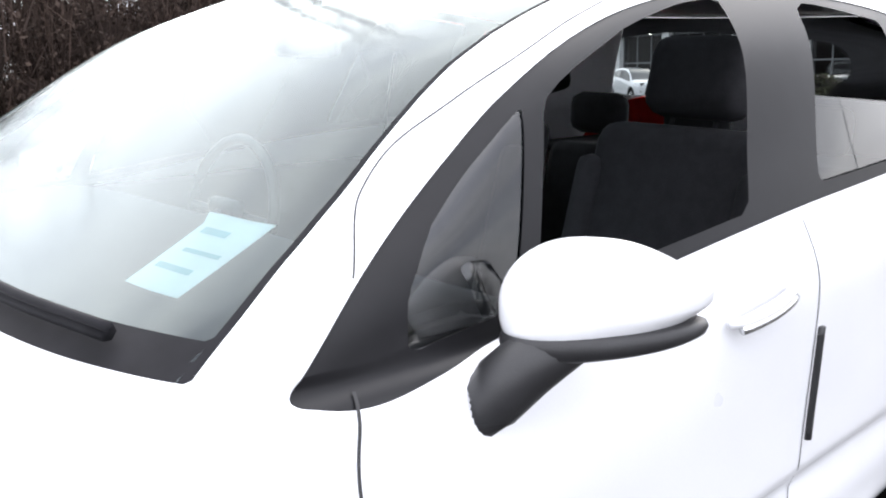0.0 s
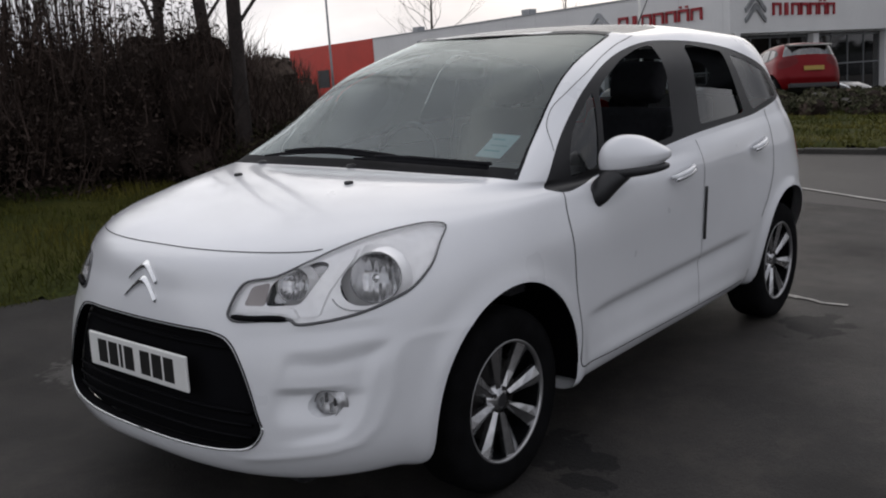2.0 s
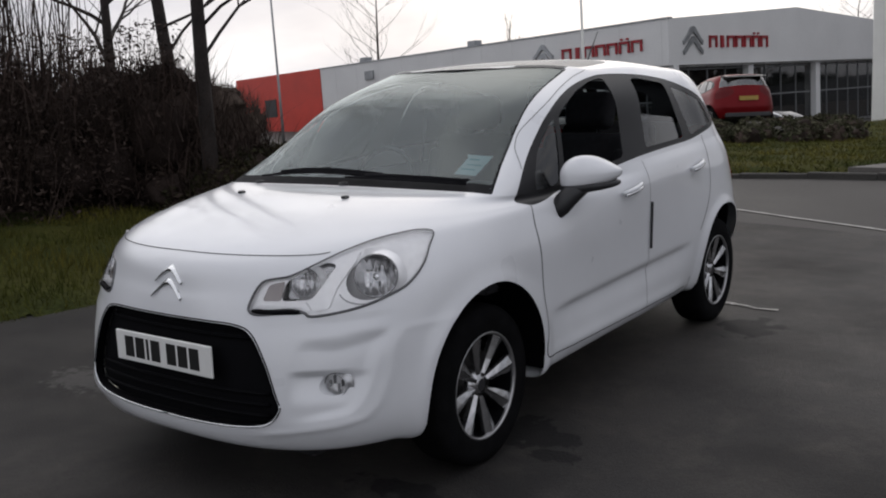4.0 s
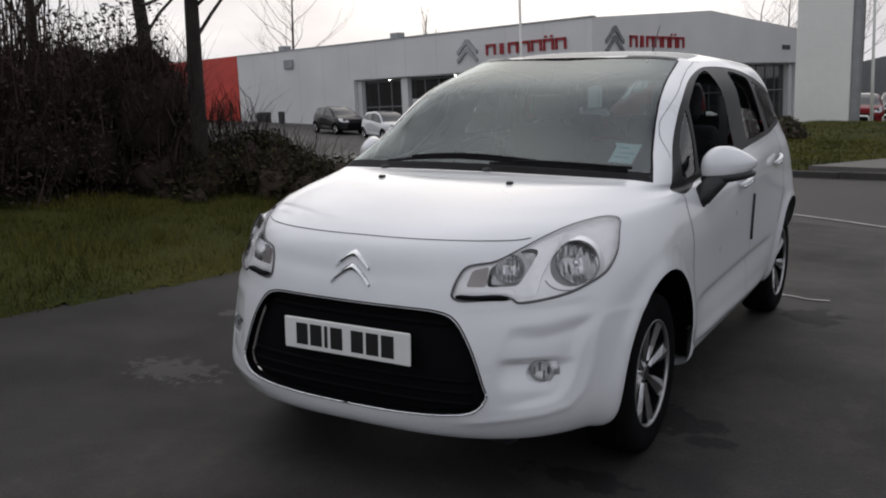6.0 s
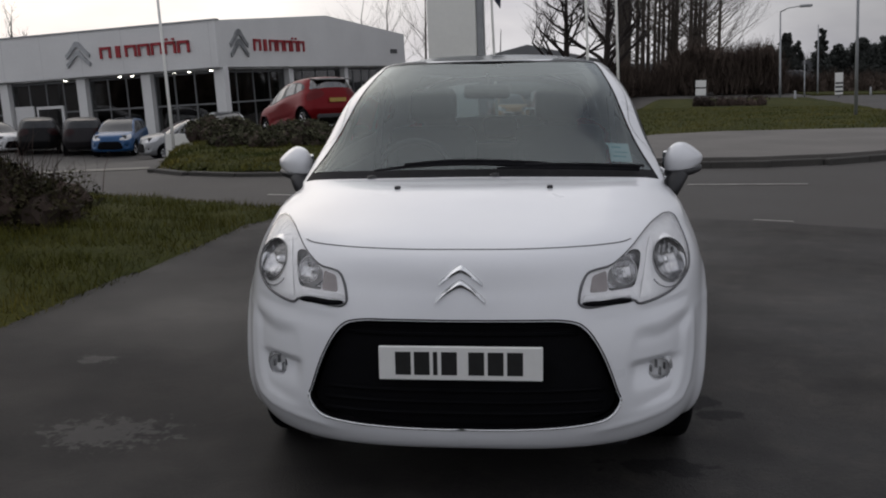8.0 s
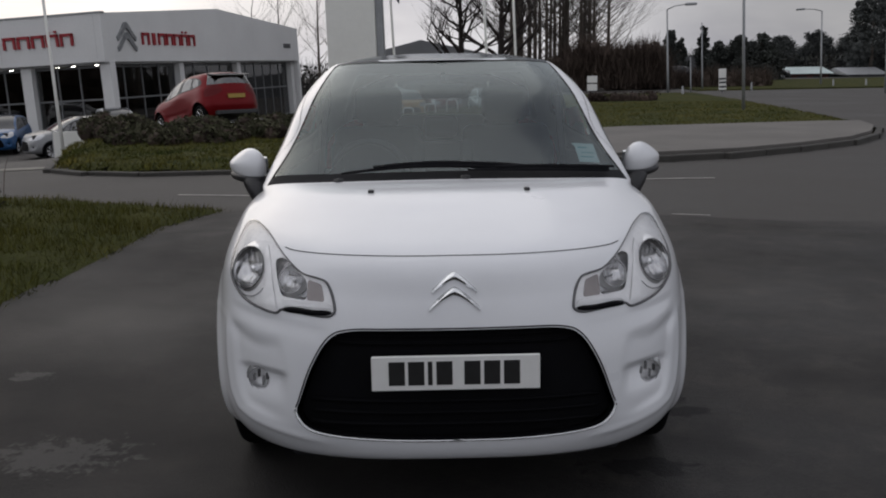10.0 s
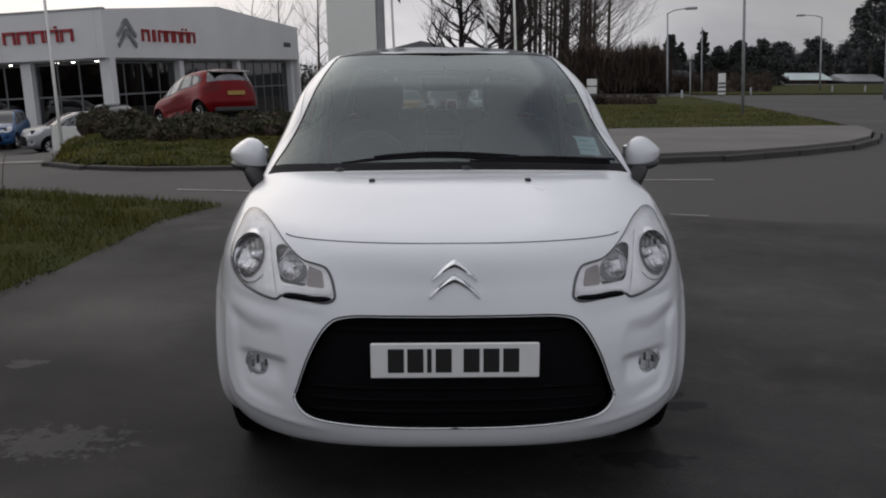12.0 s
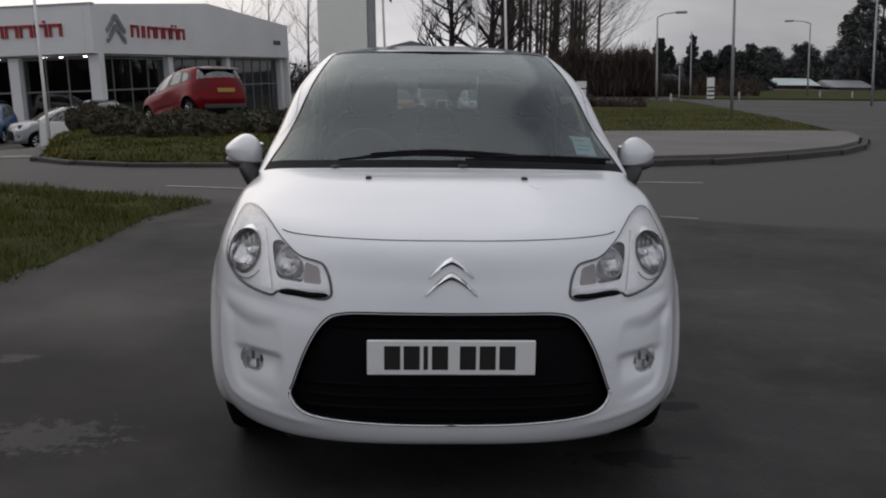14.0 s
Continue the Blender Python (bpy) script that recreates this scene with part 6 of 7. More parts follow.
        return (x + d.x, y + d.y, max(0.02, z + d.z))
    leaves(bm, rng, 20000, lump_spot, 0.030)
    part("foliage", bm, M_BUSHLEAF, low)
    bm = bmesh.new()
    twigs(bm, rng, 900, lump_spot, lambda r: r.uniform(0.2, 0.55), 0.004, 0.5, 0.3)
    part("growth", bm, M_TWIG, low)


hedge()
bare_tree("hedge_tree", (-5.43, 4.64, 0.0), 7.5, 0.095, 3, 4, M_BARK, "bare dark-barked tree standing in the hedge", 0.30, fine=0.27, limbs=13)
bare_tree("hedge_tree", (-6.8, 5.35, 0.0), 8.0, 0.10, 8, 4, M_BARK, "leaning bare tree behind the hedge", 0.3, fine=0.27, limbs=13, lean=(-0.10, 0.0))
bare_tree("hedge_tree", (-23.0, 15.0, -1.0), 11.0, 0.22, 12, 4, M_BARK, "stout bare tree well behind the hedge", 0.4)
bare_tree("hedge_tree", (-9.2, 1.6, 0.0), 6.0, 0.07, 15, 4, M_BARK, "slender bare tree behind the hedge", 0.25)


def grass_tufts():
    """Blades of rough grass on the verge and along the island's kerb."""
    rng = random.Random(11)
    bm = bmesh.new()
    n = 0
    while n < 30000:
        x, y = rng.uniform(-6.2, -2.25), rng.uniform(-2.0, 8.6)
        if not in_poly(x, y, VERGE):
            continue
        n += 1
        d = edge_distance(x, y, VERGE)
        h = rng.uniform(0.04, 0.11) * smoothstep(-0.02, 0.25, d) * (0.6 + 0.8 * (noise.noise((x * 1.3, y * 1.3, 2)) + 0.5))
        z = verge_z(x, y) * smoothstep(-0.05, 0.35, d) - 0.015
        a = rng.uniform(0, 2 * math.pi)
        w = Vector((math.cos(a), math.sin(a), 0)) * 0.005
        p = Vector((x, y, z))
        t = p + Vector((rng.gauss(0, 0.03), rng.gauss(0, 0.03), max(0.02, h)))
        bm.faces.new([bm.verts.new(v) for v in (p - w, p + w, t)])
    tagged(part("grass", bm, M_GRASS, None, "rough damp winter grass on the verge"), category="grass", kind="stuff")
    bm = bmesh.new()
    n = 0
    while n < 62000:
        x, y = (rng.uniform(-10.4, 11.0), rng.uniform(10.8, 34.0)) if n < 46000 else (rng.uniform(-8.0, 0.5), rng.uniform(10.7, 18.0))
        if not in_poly(x, y, ISLAND) or in_poly(x, y, PAVED):
            continue
        n += 1
        d = edge_distance(x, y, ISLAND)
        if d < 0.05 or (d < 1.6 and ground_z(x, y) < -0.1):
            continue
        h = rng.uniform(0.03, 0.09)
        a = rng.uniform(0, 2 * math.pi)
        w = Vector((math.cos(a), math.sin(a), 0)) * 0.012
        p = Vector((x, y, island_z(x, y) * smoothstep(-0.05, 0.35, d) - 0.02))
        t = p + Vector((rng.gauss(0, 0.05), rng.gauss(0, 0.05), h))
        bm.faces.new([bm.verts.new(v) for v in (p - w, p + w, t)])
    tagged(part("grass", bm, M_GRASS, None, "mown grass on the traffic island"), category="grass", kind="stuff")


grass_tufts()


# ---- the showroom ----
def showroom():
    """A white box of a showroom: long glazed front, gabled side, red end."""
    ob = thing("showroom", (-16.3, 41.5, -1.45), 0, "white clad car showroom with dark glazing and a red end bay", "building")
    ob.matrix_basis = Matrix.Translation((-16.3, 41.5, 0)) @ Matrix.Rotation(radians(-UP_TILT), 4, "Y") @ Matrix.Rotation(radians(-12.4), 4, "Z") @ Matrix.Translation((0, 0, -1.55))
    # own frame: x runs along the front to the west (negative), y to the back
    H, SOFFIT, DEEP, LONG, RED = 5.95, 3.70, 24.0, 31.0, 44.0
    bm = bmesh.new()
    box(bm, (-LONG, 0, SOFFIT), (0.0, 0.25, H))
    part("fascia", bm, M_WALL, ob)
    bm = bmesh.new()
    prism(bm, [(0.25, SOFFIT), (DEEP, SOFFIT), (DEEP, H), (DEEP / 2, H + 0.75), (0.25, H)], -0.25, 0.0, "x")
    part("gable", bm, M_WALL, ob)
    bm = bmesh.new()
    for x0, x1, rise in ((-LONG, -0.25, 1.0),):
        v = [bm.verts.new(p) for p in ((x0, 0.25, H - 0.1), (x1, 0.25, H - 0.1), (x1, DEEP / 2, H + 0.6), (x0, DEEP / 2, H + 0.6), (x1, DEEP, H - 0.1), (x0, DEEP, H - 0.1))]
        bm.faces.new((v[0], v[1], v[2], v[3]))
        bm.faces.new((v[3], v[2], v[4], v[5]))
    part("roof", bm, M_GREYMETAL, ob, "grey metal roof")
    bm = bmesh.new()
    box(bm, (-LONG - 0.2, -0.04, H - 0.02), (0.04, 0.30, H + 0.06))
    part("parapet_cap", bm, M_GREYMETAL, ob)
    # solid wall west of the glazing, and the red bay
    bm = bmesh.new()
    box(bm, (-LONG, 0, 0), (-18.2, 0.25, SOFFIT))
    wall = part("wall", bm, M_WALL, ob)
    bm = bmesh.new()
    box(bm, (-RED, -0.05, 0), (-LONG, 0.25, H + 0.05))
    part("wall", bm, M_REDWALL, ob, "red clad end wall")
    bm = bmesh.new()
    box(bm, (-RED, 0.25, 0), (-RED + 0.3, DEEP, H))
    box(bm, (-RED, DEEP, 0), (0, DEEP + 0.3, H))
    part("wall", bm, M_WALL, ob)
    for x in np.arange(-LONG + 2.0, 0, 2.6):
        bm = bmesh.new()
        box(bm, (x - 0.008, -0.005, SOFFIT + 0.02), (x + 0.012, 0.0, H - 0.03))
        part("cladding_joint", bm, M_CLADJOINT, ob)
    for x in np.arange(-LONG + 2.0, -19, 2.6):
        bm = bmesh.new()
        box(bm, (x - 0.008, -0.005, 0.02), (x + 0.012, 0.0, SOFFIT))
        part("cladding_joint", bm, M_CLADJOINT, ob)
    # interior floor, back wall, ceiling
    bm = bmesh.new()
    box(bm, (-18.2, 0.76, -0.1), (-0.76, 23.9, 0.02))
    box(bm, (-18.2, 23.7, 0.02), (-0.76, 23.9, SOFFIT - 0.1))
    box(bm, (-18.2, 0.26, SOFFIT - 0.1), (-0.26, 23.9, SOFFIT - 0.02))
    box(bm, (-18.4, 0.76, 0), (-18.2, 23.9, SOFFIT))
    part("interior", bm, M_SHOPINSIDE, ob)
    # glazing: front bays and the side
    posts = [-18.1, -13.9, -8.7, -4.6, -0.25]
    for a in posts:
        bm = bmesh.new()
        box(bm, (a - 0.28, 0.30, 0), (a + 0.28, 0.75, SOFFIT))
        part("column", bm, M_WALL, ob, "white column")
    def bay(p, q, n, along):
        w = (q - p) / n
        frame_ob = None
        for z in (0.05, 1.95, 3.5):
            lo, hi = (p, 0.62, z - 0.04), (q, 0.72, z + 0.04)
            if along == "y":
                lo, hi = (-0.72, p, z - 0.04), (-0.62, q, z + 0.04)
            bm = bmesh.new()
            box(bm, lo, hi)
            if frame_ob is None:
                frame_ob = part("window", bm, M_MULLION, ob, "grey framed shop window")
            else:
                part("transom", bm, M_MULLION, frame_ob)
        for k in range(n + 1):
            u = p + k * w
            lo, hi = (u - 0.03, 0.615, 0.0), (u + 0.03, 0.725, SOFFIT - 0.1)
            if along == "y":
                lo, hi = (-0.725, u - 0.03, 0.0), (-0.615, u + 0.03, SOFFIT - 0.1)
            bm = bmesh.new()
            box(bm, lo, hi)
            part("mullion", bm, M_MULLION, frame_ob)
        for k in range(n):
            u = p + k * w
            bm = bmesh.new()
            lo, hi = (u + 0.045, 0.655, 0.09), (u + w - 0.045, 0.675, SOFFIT - 0.14)
            if along == "y":
                lo, hi = (-0.675, u + 0.045, 0.09), (-0.655, u + w - 0.045, SOFFIT - 0.14)
            box(bm, lo, hi)
            part("pane", bm, M_SHOPGLASS, frame_ob)
    for p, q, n in ((-17.8, -14.2, 3), (-13.6, -9.0, 4), (-8.4, -4.9, 3), (-4.3, -0.7, 3)):
        bay(p, q, n, "x")
    bay(0.8, 7.4, 4, "y")
    bay(8.0, 14.6, 4, "y")
    bay(15.2, 23.2, 6, "y")
    for y in (7.7, 14.9, 23.6):
        bm = bmesh.new()
        box(bm, (-0.75, y - 0.25, 0), (-0.30, y + 0.25, SOFFIT))
        part("column", bm, M_WALL, ob, "white column")
    bm = bmesh.new()
    box(bm, (-0.02, 21.6, 4.55), (0.03, 22.8, 4.85), 0.01)
    part("wall_sign", bm, M_DARKFRAME, ob, "small dark sign plate")
    bm = bmesh.new()
    box(bm, (-39.4, -0.09, 2.7), (-37.6, -0.05, 4.1))
    part("window", bm, M_DARKFRAME, ob, "dark window in the red wall")
    # entrance
    bm = bmesh.new()
    box(bm, (-12.0, 0.50, 0), (-10.2, 0.60, 2.3))
    door = part("entrance", bm, M_WALL, ob, "white framed glass entrance")
    bm = bmesh.new()
    box(bm, (-11.85, 0.47, 0.08), (-10.35, 0.50, 2.15))
    part("pane", bm, M_SHOPGLASS, door)
    bm = bmesh.new()
    box(bm, (-13.5, 0.52, 1.0), (-12.2, 0.58, 2.35))
    part("poster", bm, M_WALL, ob, "white poster panel in the window")
    # downlights under the soffit
    for x in (-16, -10.4, -9.2, -6.8, -6.0, -3.4, -2.5, -1.2):
        bm = bmesh.new()
        lathe(bm, [(SOFFIT - 0.16, 0.001), (SOFFIT - 0.16, 0.075), (SOFFIT - 0.10, 0.08)], "z", 12, (x, 1.1, 0))
        part("downlight", bm, M_SHOPLAMP, ob, "bright round downlight")
    # roof boxes
    for x in (-15.5, -27.0):
        bm = bmesh.new()
        box(bm, (x, 0.8, H), (x + 0.7, 1.4, H + 0.45), 0.03)
        part("roof_vent", bm, M_GREYMETAL, ob)
    # wall box and small dark windows on the blank stretch
    bm = bmesh.new()
    box(bm, (-25.3, -0.12, 4.75), (-24.3, 0, 5.35), 0.03)
    part("wall_box", bm, M_GREYMETAL, ob, "grey wall-mounted box")
    for x, w in ((-29.0, 1.7), (-26.4, 0.7)):
        bm = bmesh.new()
        box(bm, (x, -0.03, 0.9), (x + w, 0.0, 1.9))
        part("window", bm, M_DARKFRAME, ob, "small dark window")
    # signs: badge and plain letter bars
    def chevrons(x, along, size):
        for dz in (0.0, 0.36):
            bm = bmesh.new()
            w, h = 0.62 * size, 0.50 * size
            arm = [(1.0, -0.06), (0.80, 0.12), (0.55, 0.42), (0.30, 0.78), (0.12, 0.97)]
            under = [(0.10, 0.52), (0.30, 0.32), (0.55, 0.02), (0.78, -0.22), (0.94, -0.36)]
            pts = [(-w * u, h * v) for u, v in arm] + [(0, h)] + [(w * u, h * v) for u, v in arm[::-1]] + [(w * u, h * v) for u, v in under[::-1]] + [(0, h * 0.56)] + [(-w * u, h * v) for u, v in under]
            if along == "x":
                prism(bm, [(x + u, 4.42 + dz * size + v) for u, v in pts], -0.10, -0.01, "y")
            else:
                prism(bm, [(x + u, 4.42 + dz * size + v) for u, v in pts], 0.01, 0.10, "x")
            part("sign_badge", bm, M_CHEVRON, ob, "grey metal double chevron")
    def letters(x0, x1, along, z0, z1):
        n = 7
        w = (x1 - x0) / n
        for k in range(n):
            bm = bmesh.new()
            a, b = x0 + k * w + 0.05, x0 + (k + 1) * w - 0.05
            bar = 0.13
            for lo, hi in (((a, z0), (a + bar, z1)), ((a, z1 - bar), (b, z1)), ((b - bar, z0 if k in (2, 4, 6) else z0), (b, z1))) if k not in (1,) else ((((a + b) / 2 - bar, z0), ((a + b) / 2 + bar, z1)),):
                if along == "x":
                    box(bm, (lo[0], -0.09, lo[1]), (hi[0], -0.01, hi[1]))
                else:
                    box(bm, (0.01, lo[0], lo[1]), (0.09, hi[0], hi[1]))
            if k == 5:
                for u in (a + 0.1, b - 0.2):
                    if along == "x":
                        box(bm, (u, -0.09, z1 + 0.06), (u + 0.13, -0.01, z1 + 0.16))
                    else:
                        box(bm, (0.01, u, z1 + 0.06), (0.09, u + 0.13, z1 + 0.16))
            part("sign_letter", bm, M_SIGNRED, ob, "red raised sign letter shape")
    chevrons(-8.35, "x", 1.25)
    letters(-7.0, -1.5, "x", 4.52, 5.10)
    chevrons(1.95, "y", 1.35)
    letters(3.3, 8.9, "y", 4.52, 5.12)
    return ob


showroom()


# ---- street things ----
def post(name, at, height, r, label, category, group="", arm=0.0, mat=None, arm_dir=0.0, lean=True):
    ob = thing(name, at, 0, label, category, group)
    if lean:
        ob.matrix_basis = Matrix.Translation(at) @ Matrix.Rotation(radians(-UP_TILT), 4, "Y")
    bm = bmesh.new()
    tube(bm, [(0, 0, -0.1), (0, 0, height * 0.25), (0, 0, height)], (r * 1.25, r, r * 0.7), 10)
    part("shaft", bm, mat or M_GREYMETAL, ob, smooth=True)
    if arm:
        c, s = math.cos(radians(arm_dir)), math.sin(radians(arm_dir))
        bm = bmesh.new()
        tube(bm, [(0, 0, height - 0.02), (c * arm * 0.4, s * arm * 0.4, height + 0.14), (c * arm, s * arm, height + 0.2)], (r * 0.6, r * 0.5, r * 0.45), 8)
        part("arm", bm, mat or M_GREYMETAL, ob, smooth=True)
        bm = bmesh.new()
        box(bm, (arm, -0.11, height + 0.13), (arm + 0.62, 0.11, height + 0.27), 0.05, Matrix.Rotation(radians(arm_dir), 4, "Z"))
        part("lantern", bm, M_GREYMETAL, ob, smooth=True, angle=40)
    return ob


def totem():
    ob = thing("sign_totem", (-3.25, 28.3, -0.5), 0, "tall broad white dealer sign totem on the grass", "sign")
    ob.matrix_basis = Matrix.Translation((-3.25, 28.3, -0.55)) @ Matrix.Rotation(radians(-UP_TILT * 0.5), 4, "Y") @ Matrix.Rotation(radians(-8), 4, "Z")
    bm = bmesh.new()
    box(bm, (-0.82, -0.20, 0.0), (0.82, 0.20, 9.0), 0.03)
    part("panel", bm, M_TOTEM, ob)
    bm = bmesh.new()
    box(bm, (0.83, -0.15, 0.3), (1.05, 0.15, 9.0), 0.02)
    part("edge_strip", bm, M_GREYMETAL, ob)


totem()
post("lamp_post", (8.73, 25.7, 0.0), 9.0, 0.042, "tall grey steel street lamp post on the island", "lamp post", "street lamps", 1.0, None, 10)
post("lamp_post", (11.48, 48.0, 0.0), 4.45, 0.055, "tall grey steel street lamp post by the road", "lamp post", "street lamps", 0.95, None, 0)
post("lamp_post", (26.2, 65.0, 0.0), 5.15, 0.06, "tall grey steel street lamp post by the road", "lamp post", "street lamps", 1.2, None, 180)
post("lamp_post", (15.4, 56.0, 0.0), 4.1, 0.045, "slim grey post by the far road", "lamp post")
post("lamp_post", (21.3, 44.0, 0.0), 6.4, 0.055, "tall grey steel street lamp post by the side road", "lamp post", "street lamps", 1.1, None, 180)
post("marker_post", (12.7, 48.0, 0.0), 1.95, 0.035, "thin pale marker post by the far road", "post")
for mx, my in ((11.42, 44.5), (17.2, 52.0), (26.4, 58.0), (24.5, 58.5)):
    post("bollard", (mx, my, 0.0), 0.50, 0.06, "short pale bollard beside the far road", "bollard", "far bollards", 0.0, M_GREYMETAL)
post("lamp_post", (-11.2, 23.7, -1.2), 10.0, 0.044, "tall white-grey lighting column in the dealer yard", "lamp post", "", 0.0, M_TOTEM)
post("lamp_post", (-38.0, 36.0, -1.6), 12.0, 0.07, "slim lighting column behind the hedge", "lamp post")


# ---- parked cars in the yard ----
def tinted(name, colour, metal=0.3, coat=0.35):
    return material(name, colour, 0.35, metal, 0.06, 3, 0.02, 200, coat=coat, spec=coat)


M_TINT = material("dark_car_glass", (0.02, 0.022, 0.025), 0.08, 0, 0.2, 2)
M_SMOKELENS = material("dim_tail_lens", (0.020, 0.006, 0.007), 0.3, 0, 0.1, 20, spec=0.2)
M_CLEARTINT = glass_pane("bright_car_glass", (0.20, 0.21, 0.22), 1.0, 0.03, 2.4)
M_DULLLENS = material("deep_red_lens", (0.11, 0.005, 0.007), 0.3, 0, 0.1, 20, spec=0.2)
M_YELLOWPLATE = material("yellow_plate", (0.36, 0.24, 0.04), 0.4, 0, 0.05, 10)


def yard_car(at, rz, paint, label, tall=1.0, long=1.0, group="parked yard cars", plate=None, name="parked_car", pitch=0.0, glass=None):
    car = thing(name, at, rz, label, "car", group)
    car.matrix_basis = pose(*at, 0, 0, rz) @ Matrix.Rotation(radians(pitch), 4, "X")
    car.scale = (1.0, long, tall)
    def own(nm, me, mat, lab=""):
        ob = new(nm, me)
        if len(me.materials) == 0:
            me.materials.append(mat)
        ob.parent = car
        ob.material_slots[0].link = "OBJECT"
        ob.material_slots[0].material = mat
        ob.matrix_basis = Matrix.Translation((0, -1.95, 0))
        return tagged(ob, lab)
    own("body", SHARED["paint"], paint)
    own("window_trim", SHARED["trim"], M_BLACK, "black window surround")
    own("window_glass", SHARED["glass"], glass or M_TINT, "dark car windows" if glass is None else "bright glossy car windows")
    for sd in (1, -1):
        own("headlamp", SHARED["lamp", sd], M_LAMPGREY, "pale headlamp")
        own("tail_lamp", SHARED["tail", sd], M_DULLLENS if plate else M_SMOKELENS, "red tail lamp")
    own("grille", SHARED["grille"], M_GRILLE)
    bm = bmesh.new()
    box(bm, (-0.62, 0.2, 0.22), (0.62, 3.6, 0.9), 0.05)
    bmesh.ops.translate(bm, verts=bm.verts, vec=(0, -1.95, 0))
    part("underbody", bm, M_BLACK, car)
    for yc in (0.815, 3.27):
        for sd in (1, -1):
            w = new("wheel", SHARED["tyre"])
            w.parent = car
            w.matrix_basis = Matrix.Translation((0.742 * sd, yc - 1.95, 0.31)) @ (Matrix.Identity(4) if sd == 1 else Matrix.Rotation(math.pi, 4, "Z"))
            r = new("rim", SHARED["rim"])
            r.parent = w
            for k in range(8):
                sp = new("spoke", SHARED["spoke"])
                sp.parent = w
                sp.matrix_basis = Matrix.Rotation(2 * math.pi * k / 8, 4, "X")
    if plate is not None:
        bm = bmesh.new()
        box(bm, (-0.26, 1.972, 0.72), (0.26, 1.985, 0.83))
        part("number_plate", bm, plate, car, "blank yellow rear plate")
        bm = bmesh.new()
        prism(bm, [(1.50, 1.452), (1.80, 1.395), (1.86, 1.362), (1.84, 1.350), (1.62, 1.385), (1.45, 1.425)], -0.56, 0.56, "x")
        part("roof_spoiler", bm, M_BLACK, car, "black roof-edge spoiler")
        bm = bmesh.new()
        box(bm, (-0.62, 1.80, 0.27), (0.62, 1.955, 0.40), 0.03)
        part("bumper_insert", bm, M_BLACK, car, "black lower bumper insert")
    return car


P_RED, P_BLACKCAR = tinted("red_car_paint", (0.15, 0.005, 0.008), 0.3, 0.12), tinted("black_car_paint", (0.010, 0.010, 0.011), 0.3, 0.12)
P_BLUE, P_SILVER = tinted("blue_car_paint", (0.012, 0.065, 0.17)), tinted("silver_car_paint", (0.22, 0.225, 0.23), 0.5)
P_WHITECAR, P_GREYCAR = tinted("plain_white_paint", (0.62, 0.63, 0.64), 0.0), tinted("dark_grey_paint", (0.022, 0.020, 0.022), 0.3, 0.12)
P_ORANGE, P_MAROON = tinted("orange_van_paint", (0.40, 0.18, 0.03), 0.0, 0.15), tinted("maroon_paint", (0.11, 0.010, 0.012), 0.3, 0.1)
YARD = -1.45
yard_car((-7.3, 24.5, -0.16), 222, P_RED, "red hatchback displayed nose down on the planted mound", 1.0, 1.04, "", M_YELLOWPLATE, "display_car", 7.5, M_CLEARTINT)
yard_car((-25.1, 36.2, YARD - 0.1), 62, P_WHITECAR, "white hatchback parked sideways before the showroom", 0.92, 0.9)
yard_car((-22.4, 35.3, YARD), 210, P_BLACKCAR, "black tall car parked tail out before the showroom", 1.0)
yard_car((-20.1, 34.8, YARD), 210, P_GREYCAR, "dark grey tall car parked tail out before the showroom", 1.0)
yard_car((-18.0, 34.0, YARD), 12, P_BLUE, "bright blue car parked nose out before the showroom", 0.95, 0.92)
yard_car((-14.1, 31.7, YARD), -52, P_SILVER, "silver car parked before the showroom", 0.98, 0.95, glass=M_CLEARTINT)
yard_car((-14.9, 38.2, YARD), 28, P_WHITECAR, "white car parked behind the mound")
yard_car((-30.0, 38.5, YARD), 65, P_BLACKCAR, "black low car parked by the blank wall", 0.95)
yard_car((-9.6, 37.6, YARD), 72, P_WHITECAR, "white car parked behind the mound", 0.95)
for x, y, p, lab, tl in ((-4.4, 46.0, P_RED, "red car in a display row", 1.0), (-3.5, 51.0, P_GREYCAR, "dark grey car in a display row", 1.0), (-2.45, 46.2, P_ORANGE, "orange car in a display row", 0.94),
                         (-0.6, 46.0, P_MAROON, "maroon tall car in a display row", 1.05), (1.75, 46.5, P_WHITECAR, "white car in a display row", 0.95)):
    yard_car((x, y, island_z(x, y) - 0.08), 8, p, lab, tl, 1.0, "cars in the display row")
for x, y, p, lab in ((20.0, 80, P_GREYCAR, "dark car on the far road"), (31.5, 92, P_BLACKCAR, "black car on the far road")):
    yard_car((x, y, 0), 80, p, lab, 1.0, 1.0, "cars on the far road")


